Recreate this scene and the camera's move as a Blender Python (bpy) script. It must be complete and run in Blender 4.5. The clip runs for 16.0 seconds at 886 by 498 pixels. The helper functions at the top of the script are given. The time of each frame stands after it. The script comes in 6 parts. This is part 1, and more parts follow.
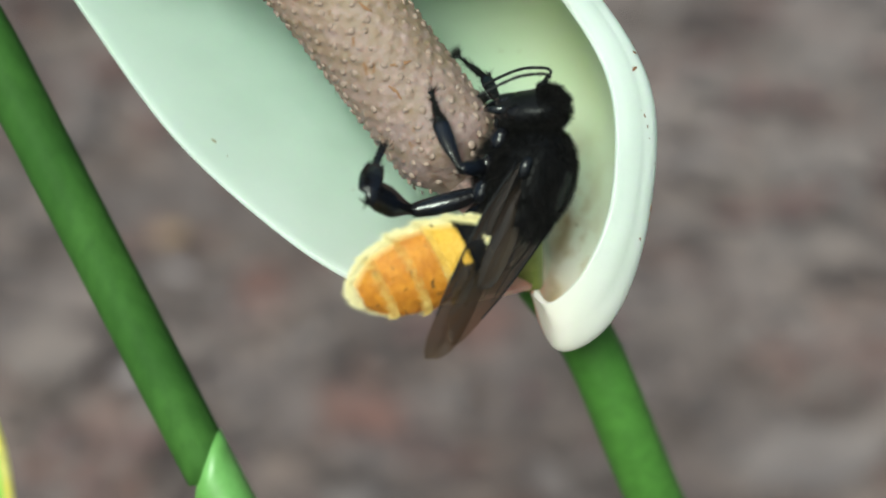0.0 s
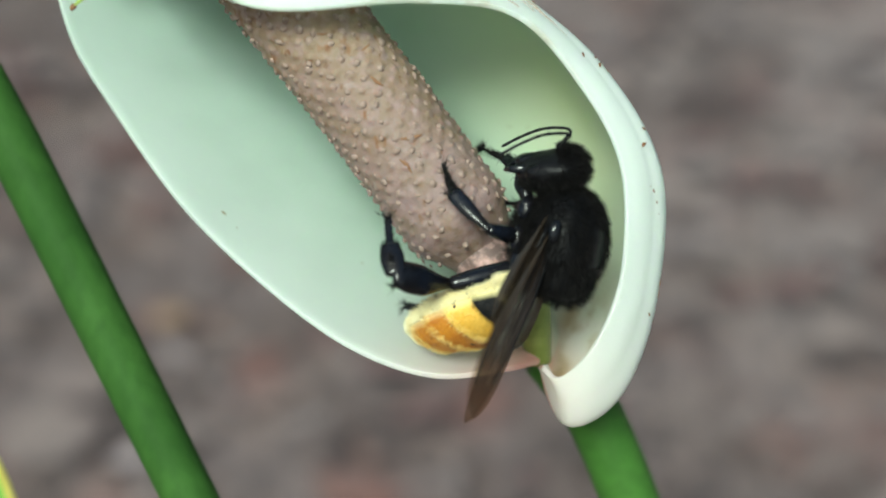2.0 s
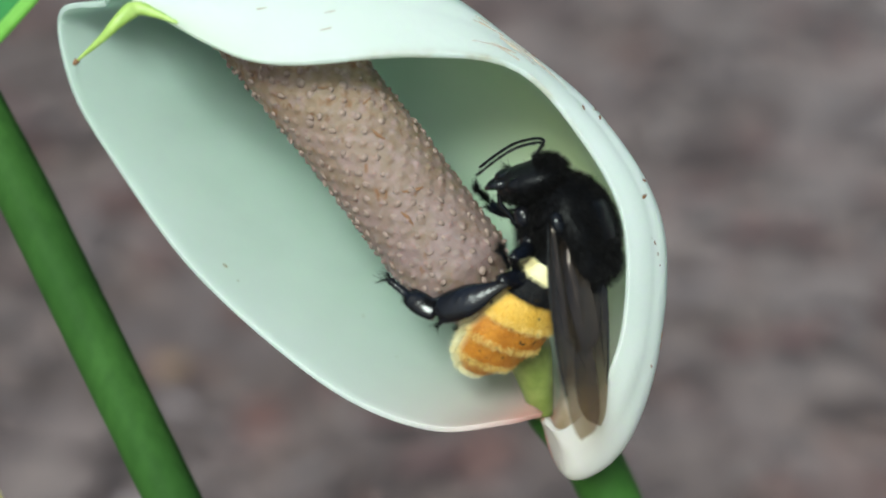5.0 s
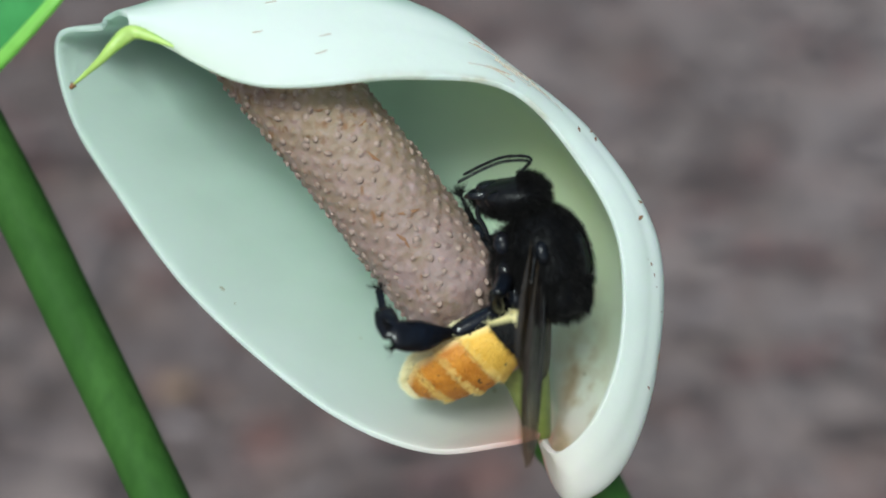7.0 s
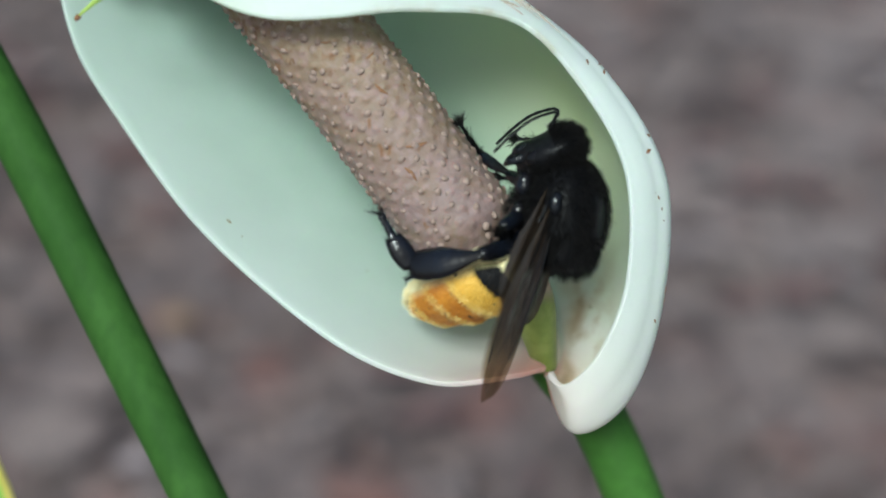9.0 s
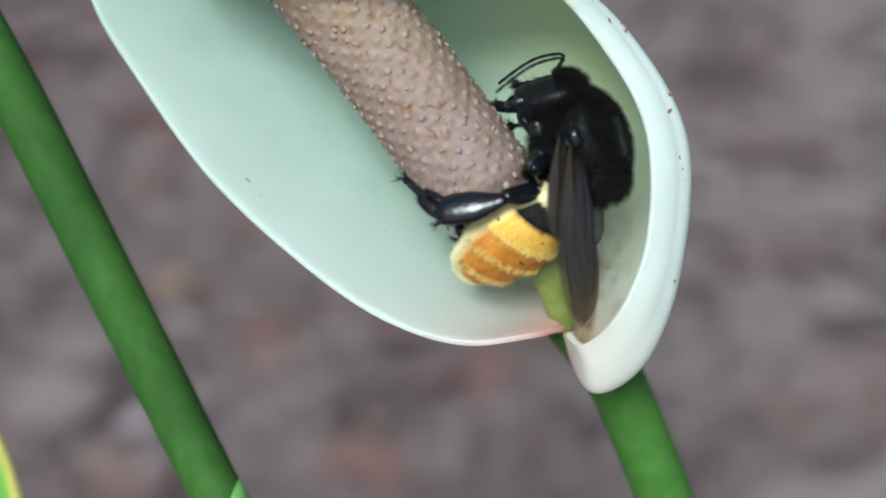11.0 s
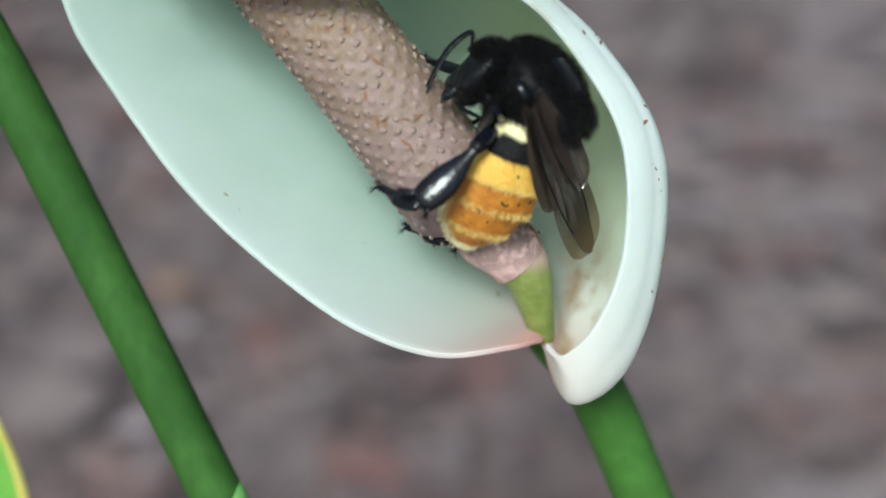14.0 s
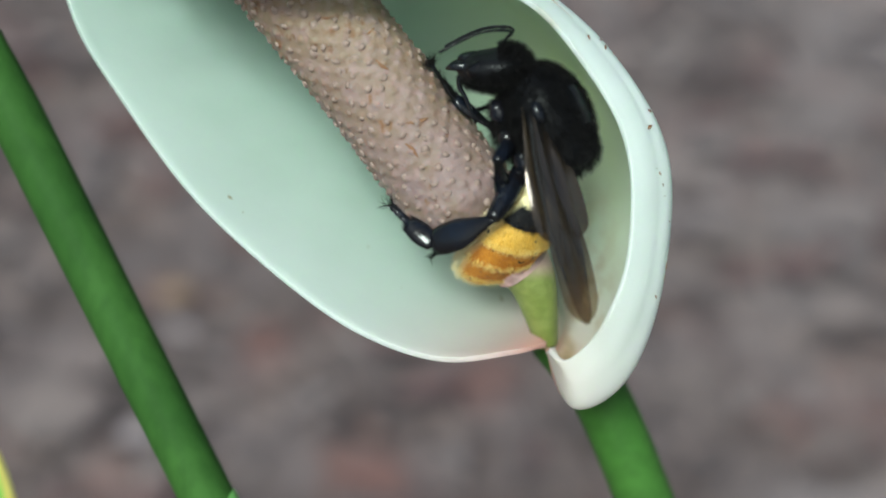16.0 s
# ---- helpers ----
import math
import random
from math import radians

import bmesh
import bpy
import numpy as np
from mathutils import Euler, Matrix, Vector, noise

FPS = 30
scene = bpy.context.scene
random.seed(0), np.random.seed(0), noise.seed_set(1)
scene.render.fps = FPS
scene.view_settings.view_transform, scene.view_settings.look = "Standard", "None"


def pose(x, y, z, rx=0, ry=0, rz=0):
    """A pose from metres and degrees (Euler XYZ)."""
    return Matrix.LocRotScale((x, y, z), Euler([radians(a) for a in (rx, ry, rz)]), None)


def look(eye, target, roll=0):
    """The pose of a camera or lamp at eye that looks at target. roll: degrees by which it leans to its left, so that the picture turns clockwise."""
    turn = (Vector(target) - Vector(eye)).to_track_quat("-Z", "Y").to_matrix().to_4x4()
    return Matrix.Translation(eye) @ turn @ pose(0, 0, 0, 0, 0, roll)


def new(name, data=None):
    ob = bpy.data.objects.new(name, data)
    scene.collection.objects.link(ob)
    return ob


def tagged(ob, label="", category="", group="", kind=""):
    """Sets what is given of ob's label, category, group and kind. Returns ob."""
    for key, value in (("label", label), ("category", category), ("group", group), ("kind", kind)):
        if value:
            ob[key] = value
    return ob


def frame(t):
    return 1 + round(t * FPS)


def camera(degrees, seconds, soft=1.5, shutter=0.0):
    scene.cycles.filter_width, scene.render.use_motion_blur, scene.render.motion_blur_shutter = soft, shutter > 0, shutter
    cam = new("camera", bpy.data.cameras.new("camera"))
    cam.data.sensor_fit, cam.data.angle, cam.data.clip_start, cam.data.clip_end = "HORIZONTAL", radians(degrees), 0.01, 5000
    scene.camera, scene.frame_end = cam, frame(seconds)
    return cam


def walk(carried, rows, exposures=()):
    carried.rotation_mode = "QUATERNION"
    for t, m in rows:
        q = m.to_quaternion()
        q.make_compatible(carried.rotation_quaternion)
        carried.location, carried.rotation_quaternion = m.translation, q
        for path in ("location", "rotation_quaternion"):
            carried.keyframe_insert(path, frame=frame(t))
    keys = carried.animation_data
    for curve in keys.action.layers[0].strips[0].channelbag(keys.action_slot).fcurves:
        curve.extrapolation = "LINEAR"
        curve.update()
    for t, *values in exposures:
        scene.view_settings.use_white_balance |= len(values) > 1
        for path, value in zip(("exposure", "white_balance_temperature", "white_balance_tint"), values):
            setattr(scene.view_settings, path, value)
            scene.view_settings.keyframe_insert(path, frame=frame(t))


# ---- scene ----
SOFT = 1.9
EXPO = [(0, 0.51, 6350, -8), (3.5, 0.40, 6150, -6), (6.5, 0.24, 5930, -1), (8.5, 0.23, 5830, -1), (9.5, 0.36, 5900, -1), (12.5, 0.49, 5680, 2), (14.5, 0.39, 5920, 0), (16, 0.38, 5950, -4)]
cam = camera(36, 16.0, soft=SOFT)
walk(cam, [
    (0, pose(0, 0, 0.45, 48.553, 0, -0.285)),
    (0.5, pose(0, 0, 0.45, 49.099, 0, -0.309)),
    (1, pose(0, 0, 0.45, 49.313, 0, -0.309)),
    (1.5, pose(0, 0, 0.45, 50.736, 0, -0.332)),
    (2, pose(0, 0, 0.45, 51.990, 0, -0.332)),
    (2.5, pose(0, 0, 0.45, 51.706, 0, -0.332)),
    (3, pose(0, 0, 0.45, 52.250, 0, -0.356)),
    (3.5, pose(0, 0, 0.45, 52.462, 0, -0.332)),
    (4, pose(0, 0, 0.45, 53.405, 0, -0.332)),
    (6.5, pose(0, 0, 0.45, 54.602, 0, -0.047)),
    (7, pose(0, 0, 0.45, 55.000, 0, 0.000)),
    (7.5, pose(0, 0, 0.45, 54.930, 0, 0.190)),
    (8, pose(0, 0, 0.45, 55.047, 0, 0.166)),
    (8.5, pose(0, 0, 0.45, 54.766, 0, 0.119)),
    (9, pose(0, 0, 0.45, 52.108, 0, -0.047)),
    (9.5, pose(0, 0, 0.45, 51.422, 0, -0.095)),
    (10, pose(0, 0, 0.45, 51.138, 0, -0.095)),
    (12.5, pose(0, 0, 0.45, 50.333, 0, -0.119)),
    (13, pose(0, 0, 0.45, 50.357, 0, -0.142)),
    (13.5, pose(0, 0, 0.45, 50.594, 0, -0.119)),
    (14, pose(0, 0, 0.45, 50.712, 0, -0.166)),
    (14.5, pose(0, 0, 0.45, 50.712, 0, -0.119)),
    (15, pose(0, 0, 0.45, 50.688, 0, -0.095)),
    (15.5, pose(0, 0, 0.45, 51.091, 0, -0.071)),
    (16, pose(0, 0, 0.45, 51.020, 0, -0.071)),
], exposures=EXPO)
cam.data.dof.use_dof = True
cam.data.dof.focus_distance = 0.130
cam.data.dof.aperture_fstop = 12.0

# ---- light: bright open shade under a high sun ----
world = bpy.data.worlds.new("sky")
scene.world = world
world.use_nodes = True
wn = world.node_tree
sky = wn.nodes.new("ShaderNodeTexSky")
sky.sky_type, sky.sun_disc = "NISHITA", False
sky.dust_density, sky.ozone_density = 4.0, 0.4
sky.sun_elevation, sky.sun_rotation = radians(52), radians(198.4)
wn.nodes["Background"].inputs["Strength"].default_value = 0.080
wn.links.new(sky.outputs["Color"], wn.nodes["Background"].inputs["Color"])
sun = new("sun", bpy.data.lights.new("sun", "SUN"))
sun.data.energy, sun.data.angle, sun.data.color = 3.7, radians(20), (0.97, 1.0, 0.93)
sun.matrix_world = look((-0.25, -0.75, 1.0), (0, 0, 0))


# ---- materials ----
def nodes_of(name):
    m = bpy.data.materials.new(name)
    m.use_nodes = True
    nt = m.node_tree
    return m, nt, nt.nodes, nt.links, nt.nodes["Principled BSDF"]


def mixed(nt, fac, a, b):
    """A colour mix of two colours or sockets."""
    n = nt.nodes.new("ShaderNodeMix")
    n.data_type = "RGBA"
    nt.links.new(fac, n.inputs[0])
    for i, c in ((6, a), (7, b)):
        if isinstance(c, tuple):
            n.inputs[i].default_value = (*c, 1)
        else:
            nt.links.new(c, n.inputs[i])
    return n.outputs[2]


def grain(nt, scale, detail=4.0, lo=0.35, hi=0.65, stretch=None, coord="Object"):
    """Noise in the thing's own space, spread over 0 to 1."""
    tc = nt.nodes.new("ShaderNodeTexCoord")
    mp = nt.nodes.new("ShaderNodeMapping")
    mp.inputs["Scale"].default_value = stretch or (1, 1, 1)
    nt.links.new(tc.outputs[coord], mp.inputs[0])
    tex = nt.nodes.new("ShaderNodeTexNoise")
    tex.inputs["Scale"].default_value, tex.inputs["Detail"].default_value = scale, detail
    nt.links.new(mp.outputs[0], tex.inputs["Vector"])
    r = nt.nodes.new("ShaderNodeMapRange")
    r.inputs["From Min"].default_value, r.inputs["From Max"].default_value = lo, hi
    nt.links.new(tex.outputs["Fac"], r.inputs[0])
    return r.outputs[0]


def bump(nt, bsdf, height, strength, distance):
    b = nt.nodes.new("ShaderNodeBump")
    b.inputs["Strength"].default_value, b.inputs["Distance"].default_value = strength, distance
    nt.links.new(height, b.inputs["Height"])
    nt.links.new(b.outputs[0], bsdf.inputs["Normal"])


def surface(name, a, b, rough, scale, fine=None, stretch=None, relief=0.3, depth=0.0001, spec=0.5, sheen=0.0, sss=0.0):
    """Two colours blended by coarse and fine noise, with fine relief."""
    m, nt, nd, ln, p = nodes_of(name)
    coarse = grain(nt, scale, stretch=stretch)
    small = grain(nt, fine or scale * 7, stretch=stretch)
    c = mixed(nt, coarse, a, b)
    dark = tuple(v * 0.72 for v in a)
    half = nd.new("ShaderNodeMath")
    half.operation = "MULTIPLY"
    half.inputs[1].default_value = 0.45
    ln.new(small, half.inputs[0])
    ln.new(mixed(nt, half.outputs[0], c, dark), p.inputs["Base Color"])
    p.inputs["Roughness"].default_value = rough
    p.inputs["Specular IOR Level"].default_value = spec
    p.inputs["Sheen Weight"].default_value = sheen
    if sss:
        p.inputs["Subsurface Weight"].default_value = sss
        p.inputs["Subsurface Radius"].default_value = (1.0, 0.9, 0.5)
        p.inputs["Subsurface Scale"].default_value = 0.002
    bump(nt, p, small, relief, depth)
    return m


def leafy(m, colour, share):
    """Lets part of the light through a thin plant tissue."""
    nt = m.node_tree
    p = nt.nodes["Principled BSDF"]
    t = nt.nodes.new("ShaderNodeBsdfTranslucent")
    t.inputs["Color"].default_value = (*colour, 1)
    mx = nt.nodes.new("ShaderNodeMixShader")
    mx.inputs[0].default_value = share
    nt.links.new(p.outputs[0], mx.inputs[1])
    nt.links.new(t.outputs[0], mx.inputs[2])
    nt.links.new(mx.outputs[0], nt.nodes["Material Output"].inputs[0])
    return m


def spathe_material():
    m, nt, nd, ln, p = nodes_of("spathe_tissue")
    at = nd.new("ShaderNodeAttribute")
    at.attribute_name = "zone"
    sp = nd.new("ShaderNodeSeparateColor")
    ln.new(at.outputs["Color"], sp.inputs[0])
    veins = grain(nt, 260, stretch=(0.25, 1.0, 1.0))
    # greenish inside, darkened as well for the shade deep in the bowl
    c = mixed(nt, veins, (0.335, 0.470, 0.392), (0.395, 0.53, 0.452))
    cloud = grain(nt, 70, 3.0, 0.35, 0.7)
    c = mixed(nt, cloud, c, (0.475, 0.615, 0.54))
    # white rim tissue, also painting light onto the open lip and right wall
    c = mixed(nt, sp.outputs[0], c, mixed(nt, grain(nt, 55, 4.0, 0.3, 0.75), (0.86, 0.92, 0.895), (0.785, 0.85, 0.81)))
    c = mixed(nt, sp.outputs[1], c, (0.84, 0.47, 0.44))
    # yellow-green, mostly painting the light that comes through onto the right inside
    c = mixed(nt, sp.outputs[2], c, (0.67, 0.74, 0.42))
    blot = nd.new("ShaderNodeMath")
    blot.operation = "MULTIPLY"
    ln.new(grain(nt, 360, 5.0, 0.42, 0.64), blot.inputs[0])
    ln.new(at.outputs["Alpha"], blot.inputs[1])
    c = mixed(nt, blot.outputs[0], c, (0.46, 0.34, 0.20))
    spots = grain(nt, 700, 2.0, 0.765, 0.785)
    c = mixed(nt, spots, c, (0.30, 0.26, 0.14))
    ln.new(c, p.inputs["Base Color"])
    p.inputs["Roughness"].default_value = 0.42
    p.inputs["Specular IOR Level"].default_value = 0.35
    p.inputs["Subsurface Weight"].default_value = 0.9
    p.inputs["Subsurface Radius"].default_value = (0.9, 1.0, 0.85)
    p.inputs["Subsurface Scale"].default_value = 0.0012
    bump(nt, p, grain(nt, 900), 0.12, 0.0001)
    leafy(m, (0.90, 0.94, 0.84), 0.52)
    pale = nd.new("ShaderNodeValue")
    pale.outputs[0].default_value = 0.35
    ln.new(mixed(nt, pale.outputs[0], c, (0.93, 0.97, 0.88)), nd["Translucent BSDF"].inputs["Color"])
    return m


M_SPATHE = spathe_material()


def spadix_material(name, tan, mauve, spots, top=0.016, low=-0.002):
    """Tan towards the tip, mauve towards the foot, blotched with rust."""
    m, nt, nd, ln, p = nodes_of(name)
    tc = nd.new("ShaderNodeTexCoord")
    sp = nd.new("ShaderNodeSeparateXYZ")
    ln.new(tc.outputs["Object"], sp.inputs[0])
    r = nd.new("ShaderNodeMapRange")
    r.inputs["From Min"].default_value, r.inputs["From Max"].default_value = top, low
    ln.new(sp.outputs[1], r.inputs[0])
    c = mixed(nt, r.outputs[0], tan, mauve)
    c = mixed(nt, grain(nt, 300, 3, 0.4, 0.75), c, tuple(0.80 * v for v in tan))
    c = mixed(nt, grain(nt, 900, 4, 0.45, 0.75), c, tuple(1.22 * v for v in mauve))
    if spots:
        # rust flecks drawn out along the spadix, thick at its top and rare below
        age = nd.new("ShaderNodeMapRange")
        age.inputs["From Min"].default_value, age.inputs["From Max"].default_value = 0.004, 0.024
        age.inputs["To Min"].default_value, age.inputs["To Max"].default_value = 0.0, 0.15
        ln.new(sp.outputs[1], age.inputs[0])
        for scale, lo, colour in ((760, 0.66, (0.165, 0.082, 0.040)), (1500, 0.68, (0.14, 0.075, 0.042))):
            g = grain(nt, scale, 3, 0.0, 1.0, stretch=(1.0, 0.62, 1.0))
            up = nd.new("ShaderNodeMath")
            up.operation = "ADD"
            ln.new(g, up.inputs[0])
            ln.new(age.outputs[0], up.inputs[1])
            f = nd.new("ShaderNodeMapRange")
            f.inputs["From Min"].default_value, f.inputs["From Max"].default_value = lo, lo + 0.09
            ln.new(up.outputs[0], f.inputs[0])
            c = mixed(nt, f.outputs[0], c, colour)
    ln.new(c, p.inputs["Base Color"])
    p.inputs["Roughness"].default_value = 0.62
    p.inputs["Specular IOR Level"].default_value = 0.35
    p.inputs["Subsurface Weight"].default_value = 0.15
    p.inputs["Subsurface Scale"].default_value = 0.001
    bump(nt, p, grain(nt, 1100, 6), 0.55 if spots else 0.3, 0.00012)
    return m


M_SPADIX = spadix_material("spadix_tissue", (0.212, 0.146, 0.092), (0.206, 0.142, 0.136), True)
M_FLORET = surface("floret_tissue", (0.25, 0.178, 0.148), (0.31, 0.228, 0.200), 0.55, 700, relief=0.4, spec=0.2)
M_SCAR = surface("brown_scar", (0.17, 0.075, 0.032), (0.25, 0.125, 0.06), 0.7, 600)
M_SCRATCH = surface("dry_scratch", (0.40, 0.28, 0.20), (0.52, 0.40, 0.30), 0.7, 900)
M_PINK = spadix_material("pink_tissue", (0.172, 0.117, 0.108), (0.50, 0.325, 0.30), False, -0.0085, -0.0115)


def stipe_material():
    """Yellow-green, flushed with pink where it meets the spadix."""
    m = surface("stipe_green", (0.145, 0.185, 0.035), (0.215, 0.25, 0.07), 0.45, 200)
    nt = m.node_tree
    p = nt.nodes["Principled BSDF"]
    green = p.inputs["Base Color"].links[0].from_socket
    tc = nt.nodes.new("ShaderNodeTexCoord")
    sp = nt.nodes.new("ShaderNodeSeparateXYZ")
    nt.links.new(tc.outputs["Object"], sp.inputs[0])
    r = nt.nodes.new("ShaderNodeMapRange")
    r.interpolation_type = "SMOOTHSTEP"
    r.inputs["From Min"].default_value, r.inputs["From Max"].default_value = -0.0122, -0.0098
    nt.links.new(sp.outputs[1], r.inputs[0])
    nt.links.new(mixed(nt, r.outputs[0], green, (0.46, 0.31, 0.26)), p.inputs["Base Color"])
    return m


M_STIPE = stipe_material()
M_STALK = surface("stalk_green", (0.025, 0.068, 0.014), (0.046, 0.112, 0.023), 0.65, 60, 700, stretch=(1, 1, 0.08), relief=0.3, spec=0.07)
M_PEDUNCLE = surface("peduncle_green", (0.034, 0.098, 0.015), (0.058, 0.150, 0.026), 0.5, 60, 700, stretch=(1, 1, 0.08), relief=0.25, spec=0.22)
M_JOINT = surface("stalk_joint_green", (0.090, 0.225, 0.045), (0.125, 0.285, 0.075), 0.4, 90, 600, relief=0.15)
M_ACUMEN = leafy(surface("acumen_green", (0.42, 0.60, 0.12), (0.55, 0.70, 0.22), 0.4, 200), (0.5, 0.75, 0.1), 0.3)
M_LEAF = leafy(surface("leaf_green", (0.28, 0.60, 0.11), (0.40, 0.72, 0.18), 0.35, 80, 500), (0.45, 0.85, 0.18), 0.5)
M_BLADE = leafy(surface("blade_green", (0.05, 0.22, 0.06), (0.08, 0.30, 0.09), 0.3, 60, 500), (0.2, 0.6, 0.12), 0.3)
M_RIM = leafy(surface("leaf_yellow_edge", (0.72, 0.64, 0.14), (0.82, 0.78, 0.30), 0.4, 200), (0.8, 0.7, 0.1), 0.3)
M_BLACK = surface("black_cuticle", (0.004, 0.004, 0.005), (0.008, 0.008, 0.009), 0.34, 500, 3000, relief=0.35, depth=0.00006, spec=0.15)
M_GLOSS = surface("glossy_black_cuticle", (0.004, 0.004, 0.005), (0.008, 0.009, 0.012), 0.17, 300, 2500, relief=0.15, depth=0.00004, spec=0.30)
M_LEG = surface("leg_cuticle", (0.005, 0.004, 0.004), (0.006, 0.008, 0.014), 0.19, 400, 1800, relief=0.25, depth=0.00006, spec=0.36)
M_FUR = surface("black_fur", (0.0042, 0.0038, 0.0038), (0.008, 0.007, 0.007), 0.55, 800, spec=0.10)
M_EYE = surface("bee_eye", (0.003, 0.003, 0.004), (0.006, 0.005, 0.005), 0.10, 400, 9000, relief=0.04, depth=0.00002, spec=0.28)
M_YELLOW = surface("yellow_hair", (0.87, 0.77, 0.42), (0.90, 0.83, 0.54), 0.6, 900, 4000, relief=0.7)


def band_material(name, a, b, flank, top=0.0011, low=-0.0002, spec=0.5):
    """Short hair that turns paler down the flanks."""
    m = surface(name, a, b, 0.5, 800, 4000, relief=0.7, spec=spec)
    nt = m.node_tree
    p = nt.nodes["Principled BSDF"]
    old = p.inputs["Base Color"].links[0].from_socket
    tc = nt.nodes.new("ShaderNodeTexCoord")
    sp = nt.nodes.new("ShaderNodeSeparateXYZ")
    nt.links.new(tc.outputs["Object"], sp.inputs[0])
    r = nt.nodes.new("ShaderNodeMapRange")
    r.inputs["From Min"].default_value, r.inputs["From Max"].default_value = top, low
    # height over the drooping middle line of the abdomen
    sq = nt.nodes.new("ShaderNodeMath")
    sq.operation = "MULTIPLY"
    nt.links.new(sp.outputs[0], sq.inputs[0])
    nt.links.new(sp.outputs[0], sq.inputs[1])
    up = nt.nodes.new("ShaderNodeMath")
    up.operation, up.inputs[1].default_value = "MULTIPLY_ADD", 10.3
    nt.links.new(sq.outputs[0], up.inputs[0])
    nt.links.new(sp.outputs[2], up.inputs[2])
    nt.links.new(up.outputs[0], r.inputs[0])
    c = mixed(nt, r.outputs[0], old, flank)
    nt.links.new(mixed(nt, grain(nt, 1600, 2, 0.66, 0.70), c, (0.02, 0.014, 0.008)), p.inputs["Base Color"])
    return m


M_AMBER = band_material("amber_hair", (0.66, 0.37, 0.04), (0.76, 0.49, 0.10), (0.85, 0.75, 0.40))
M_GOLD = band_material("golden_hair", (0.78, 0.55, 0.14), (0.84, 0.64, 0.24), (0.86, 0.77, 0.44))
M_ORANGE = band_material("orange_hair", (0.42, 0.145, 0.009), (0.58, 0.24, 0.02), (0.85, 0.74, 0.38))
M_NIGHT = band_material("black_band", (0.006, 0.006, 0.007), (0.012, 0.011, 0.012), (0.85, 0.75, 0.38), 0.0008, 0.0, 0.12)


def wing_material():
    """Smoky film: near black at the root, clearer and brown towards the tip."""
    m, nt, nd, ln, p = nodes_of("smoky_wing")
    ln.new(mixed(nt, grain(nt, 240, 3, stretch=(0.3, 1, 1)), (0.014, 0.010, 0.008), (0.034, 0.025, 0.017)), p.inputs["Base Color"])
    p.inputs["Roughness"].default_value = 0.22
    p.inputs["Specular IOR Level"].default_value = 0.38
    t = nd.new("ShaderNodeBsdfTransparent")
    t.inputs["Color"].default_value = (0.74, 0.61, 0.46, 1)
    tc = nd.new("ShaderNodeTexCoord")
    sp = nd.new("ShaderNodeSeparateXYZ")
    ln.new(tc.outputs["Object"], sp.inputs[0])
    r = nd.new("ShaderNodeMapRange")
    r.inputs["From Min"].default_value, r.inputs["From Max"].default_value = 0.0095, 0.0175
    r.inputs["To Min"].default_value, r.inputs["To Max"].default_value = 0.01, 0.62
    ln.new(sp.outputs[0], r.inputs[0])
    mx = nd.new("ShaderNodeMixShader")
    ln.new(r.outputs[0], mx.inputs[0])
    ln.new(p.outputs[0], mx.inputs[1])
    ln.new(t.outputs[0], mx.inputs[2])
    # the film shines all over, in streaks along its pleats
    shine = nd.new("ShaderNodeBsdfGlossy")
    shine.inputs["Color"].default_value = (1.0, 0.84, 0.76, 1)
    shine.inputs["Roughness"].default_value = 0.13
    top = nd.new("ShaderNodeMixShader")
    top.inputs[0].default_value = 0.034
    ln.new(mx.outputs[0], top.inputs[1])
    ln.new(shine.outputs[0], top.inputs[2])
    ln.new(top.outputs[0], nd["Material Output"].inputs[0])
    pleats = grain(nt, 420, 2, stretch=(0.22, 1, 1))
    bump(nt, p, pleats, 0.38, 0.0003)
    bump(nt, shine, pleats, 1.0, 0.0005)
    return m


M_WING = wing_material()


def ground_material():
    m, nt, nd, ln, p = nodes_of("litter_soil")
    c = mixed(nt, grain(nt, 9, 3), (0.083, 0.061, 0.061), (0.154, 0.117, 0.119))
    c = mixed(nt, grain(nt, 22, 4, 0.45, 0.75), c, (0.164, 0.115, 0.105))
    c = mixed(nt, grain(nt, 34, 4, 0.5, 0.72), c, (0.041, 0.028, 0.027))
    c = mixed(nt, grain(nt, 17, 3, 0.53, 0.70), c, (0.160, 0.078, 0.070))
    # a paler patch of bare soil with a ragged outline
    tc = nd.new("ShaderNodeTexCoord")
    far = nd.new("ShaderNodeVectorMath")
    far.operation = "DISTANCE"
    far.inputs[1].default_value = (0.62, 0.75, 0.0)
    ln.new(tc.outputs["Object"], far.inputs[0])
    ragged = nd.new("ShaderNodeMath")
    ragged.operation, ragged.inputs[1].default_value = "MULTIPLY_ADD", 0.30
    ln.new(grain(nt, 5, 4, 0.3, 0.7), ragged.inputs[0])
    ln.new(far.outputs["Value"], ragged.inputs[2])
    r = nd.new("ShaderNodeMapRange")
    r.interpolation_type = "SMOOTHSTEP"
    r.inputs["From Min"].default_value, r.inputs["From Max"].default_value = 0.86, 0.36
    r.inputs["To Max"].default_value = 0.62
    ln.new(ragged.outputs[0], r.inputs[0])
    c = mixed(nt, r.outputs[0], c, (0.225, 0.182, 0.184))
    ln.new(c, p.inputs["Base Color"])
    p.inputs["Roughness"].default_value = 0.9
    bump(nt, p, grain(nt, 60), 0.8, 0.01)
    return m


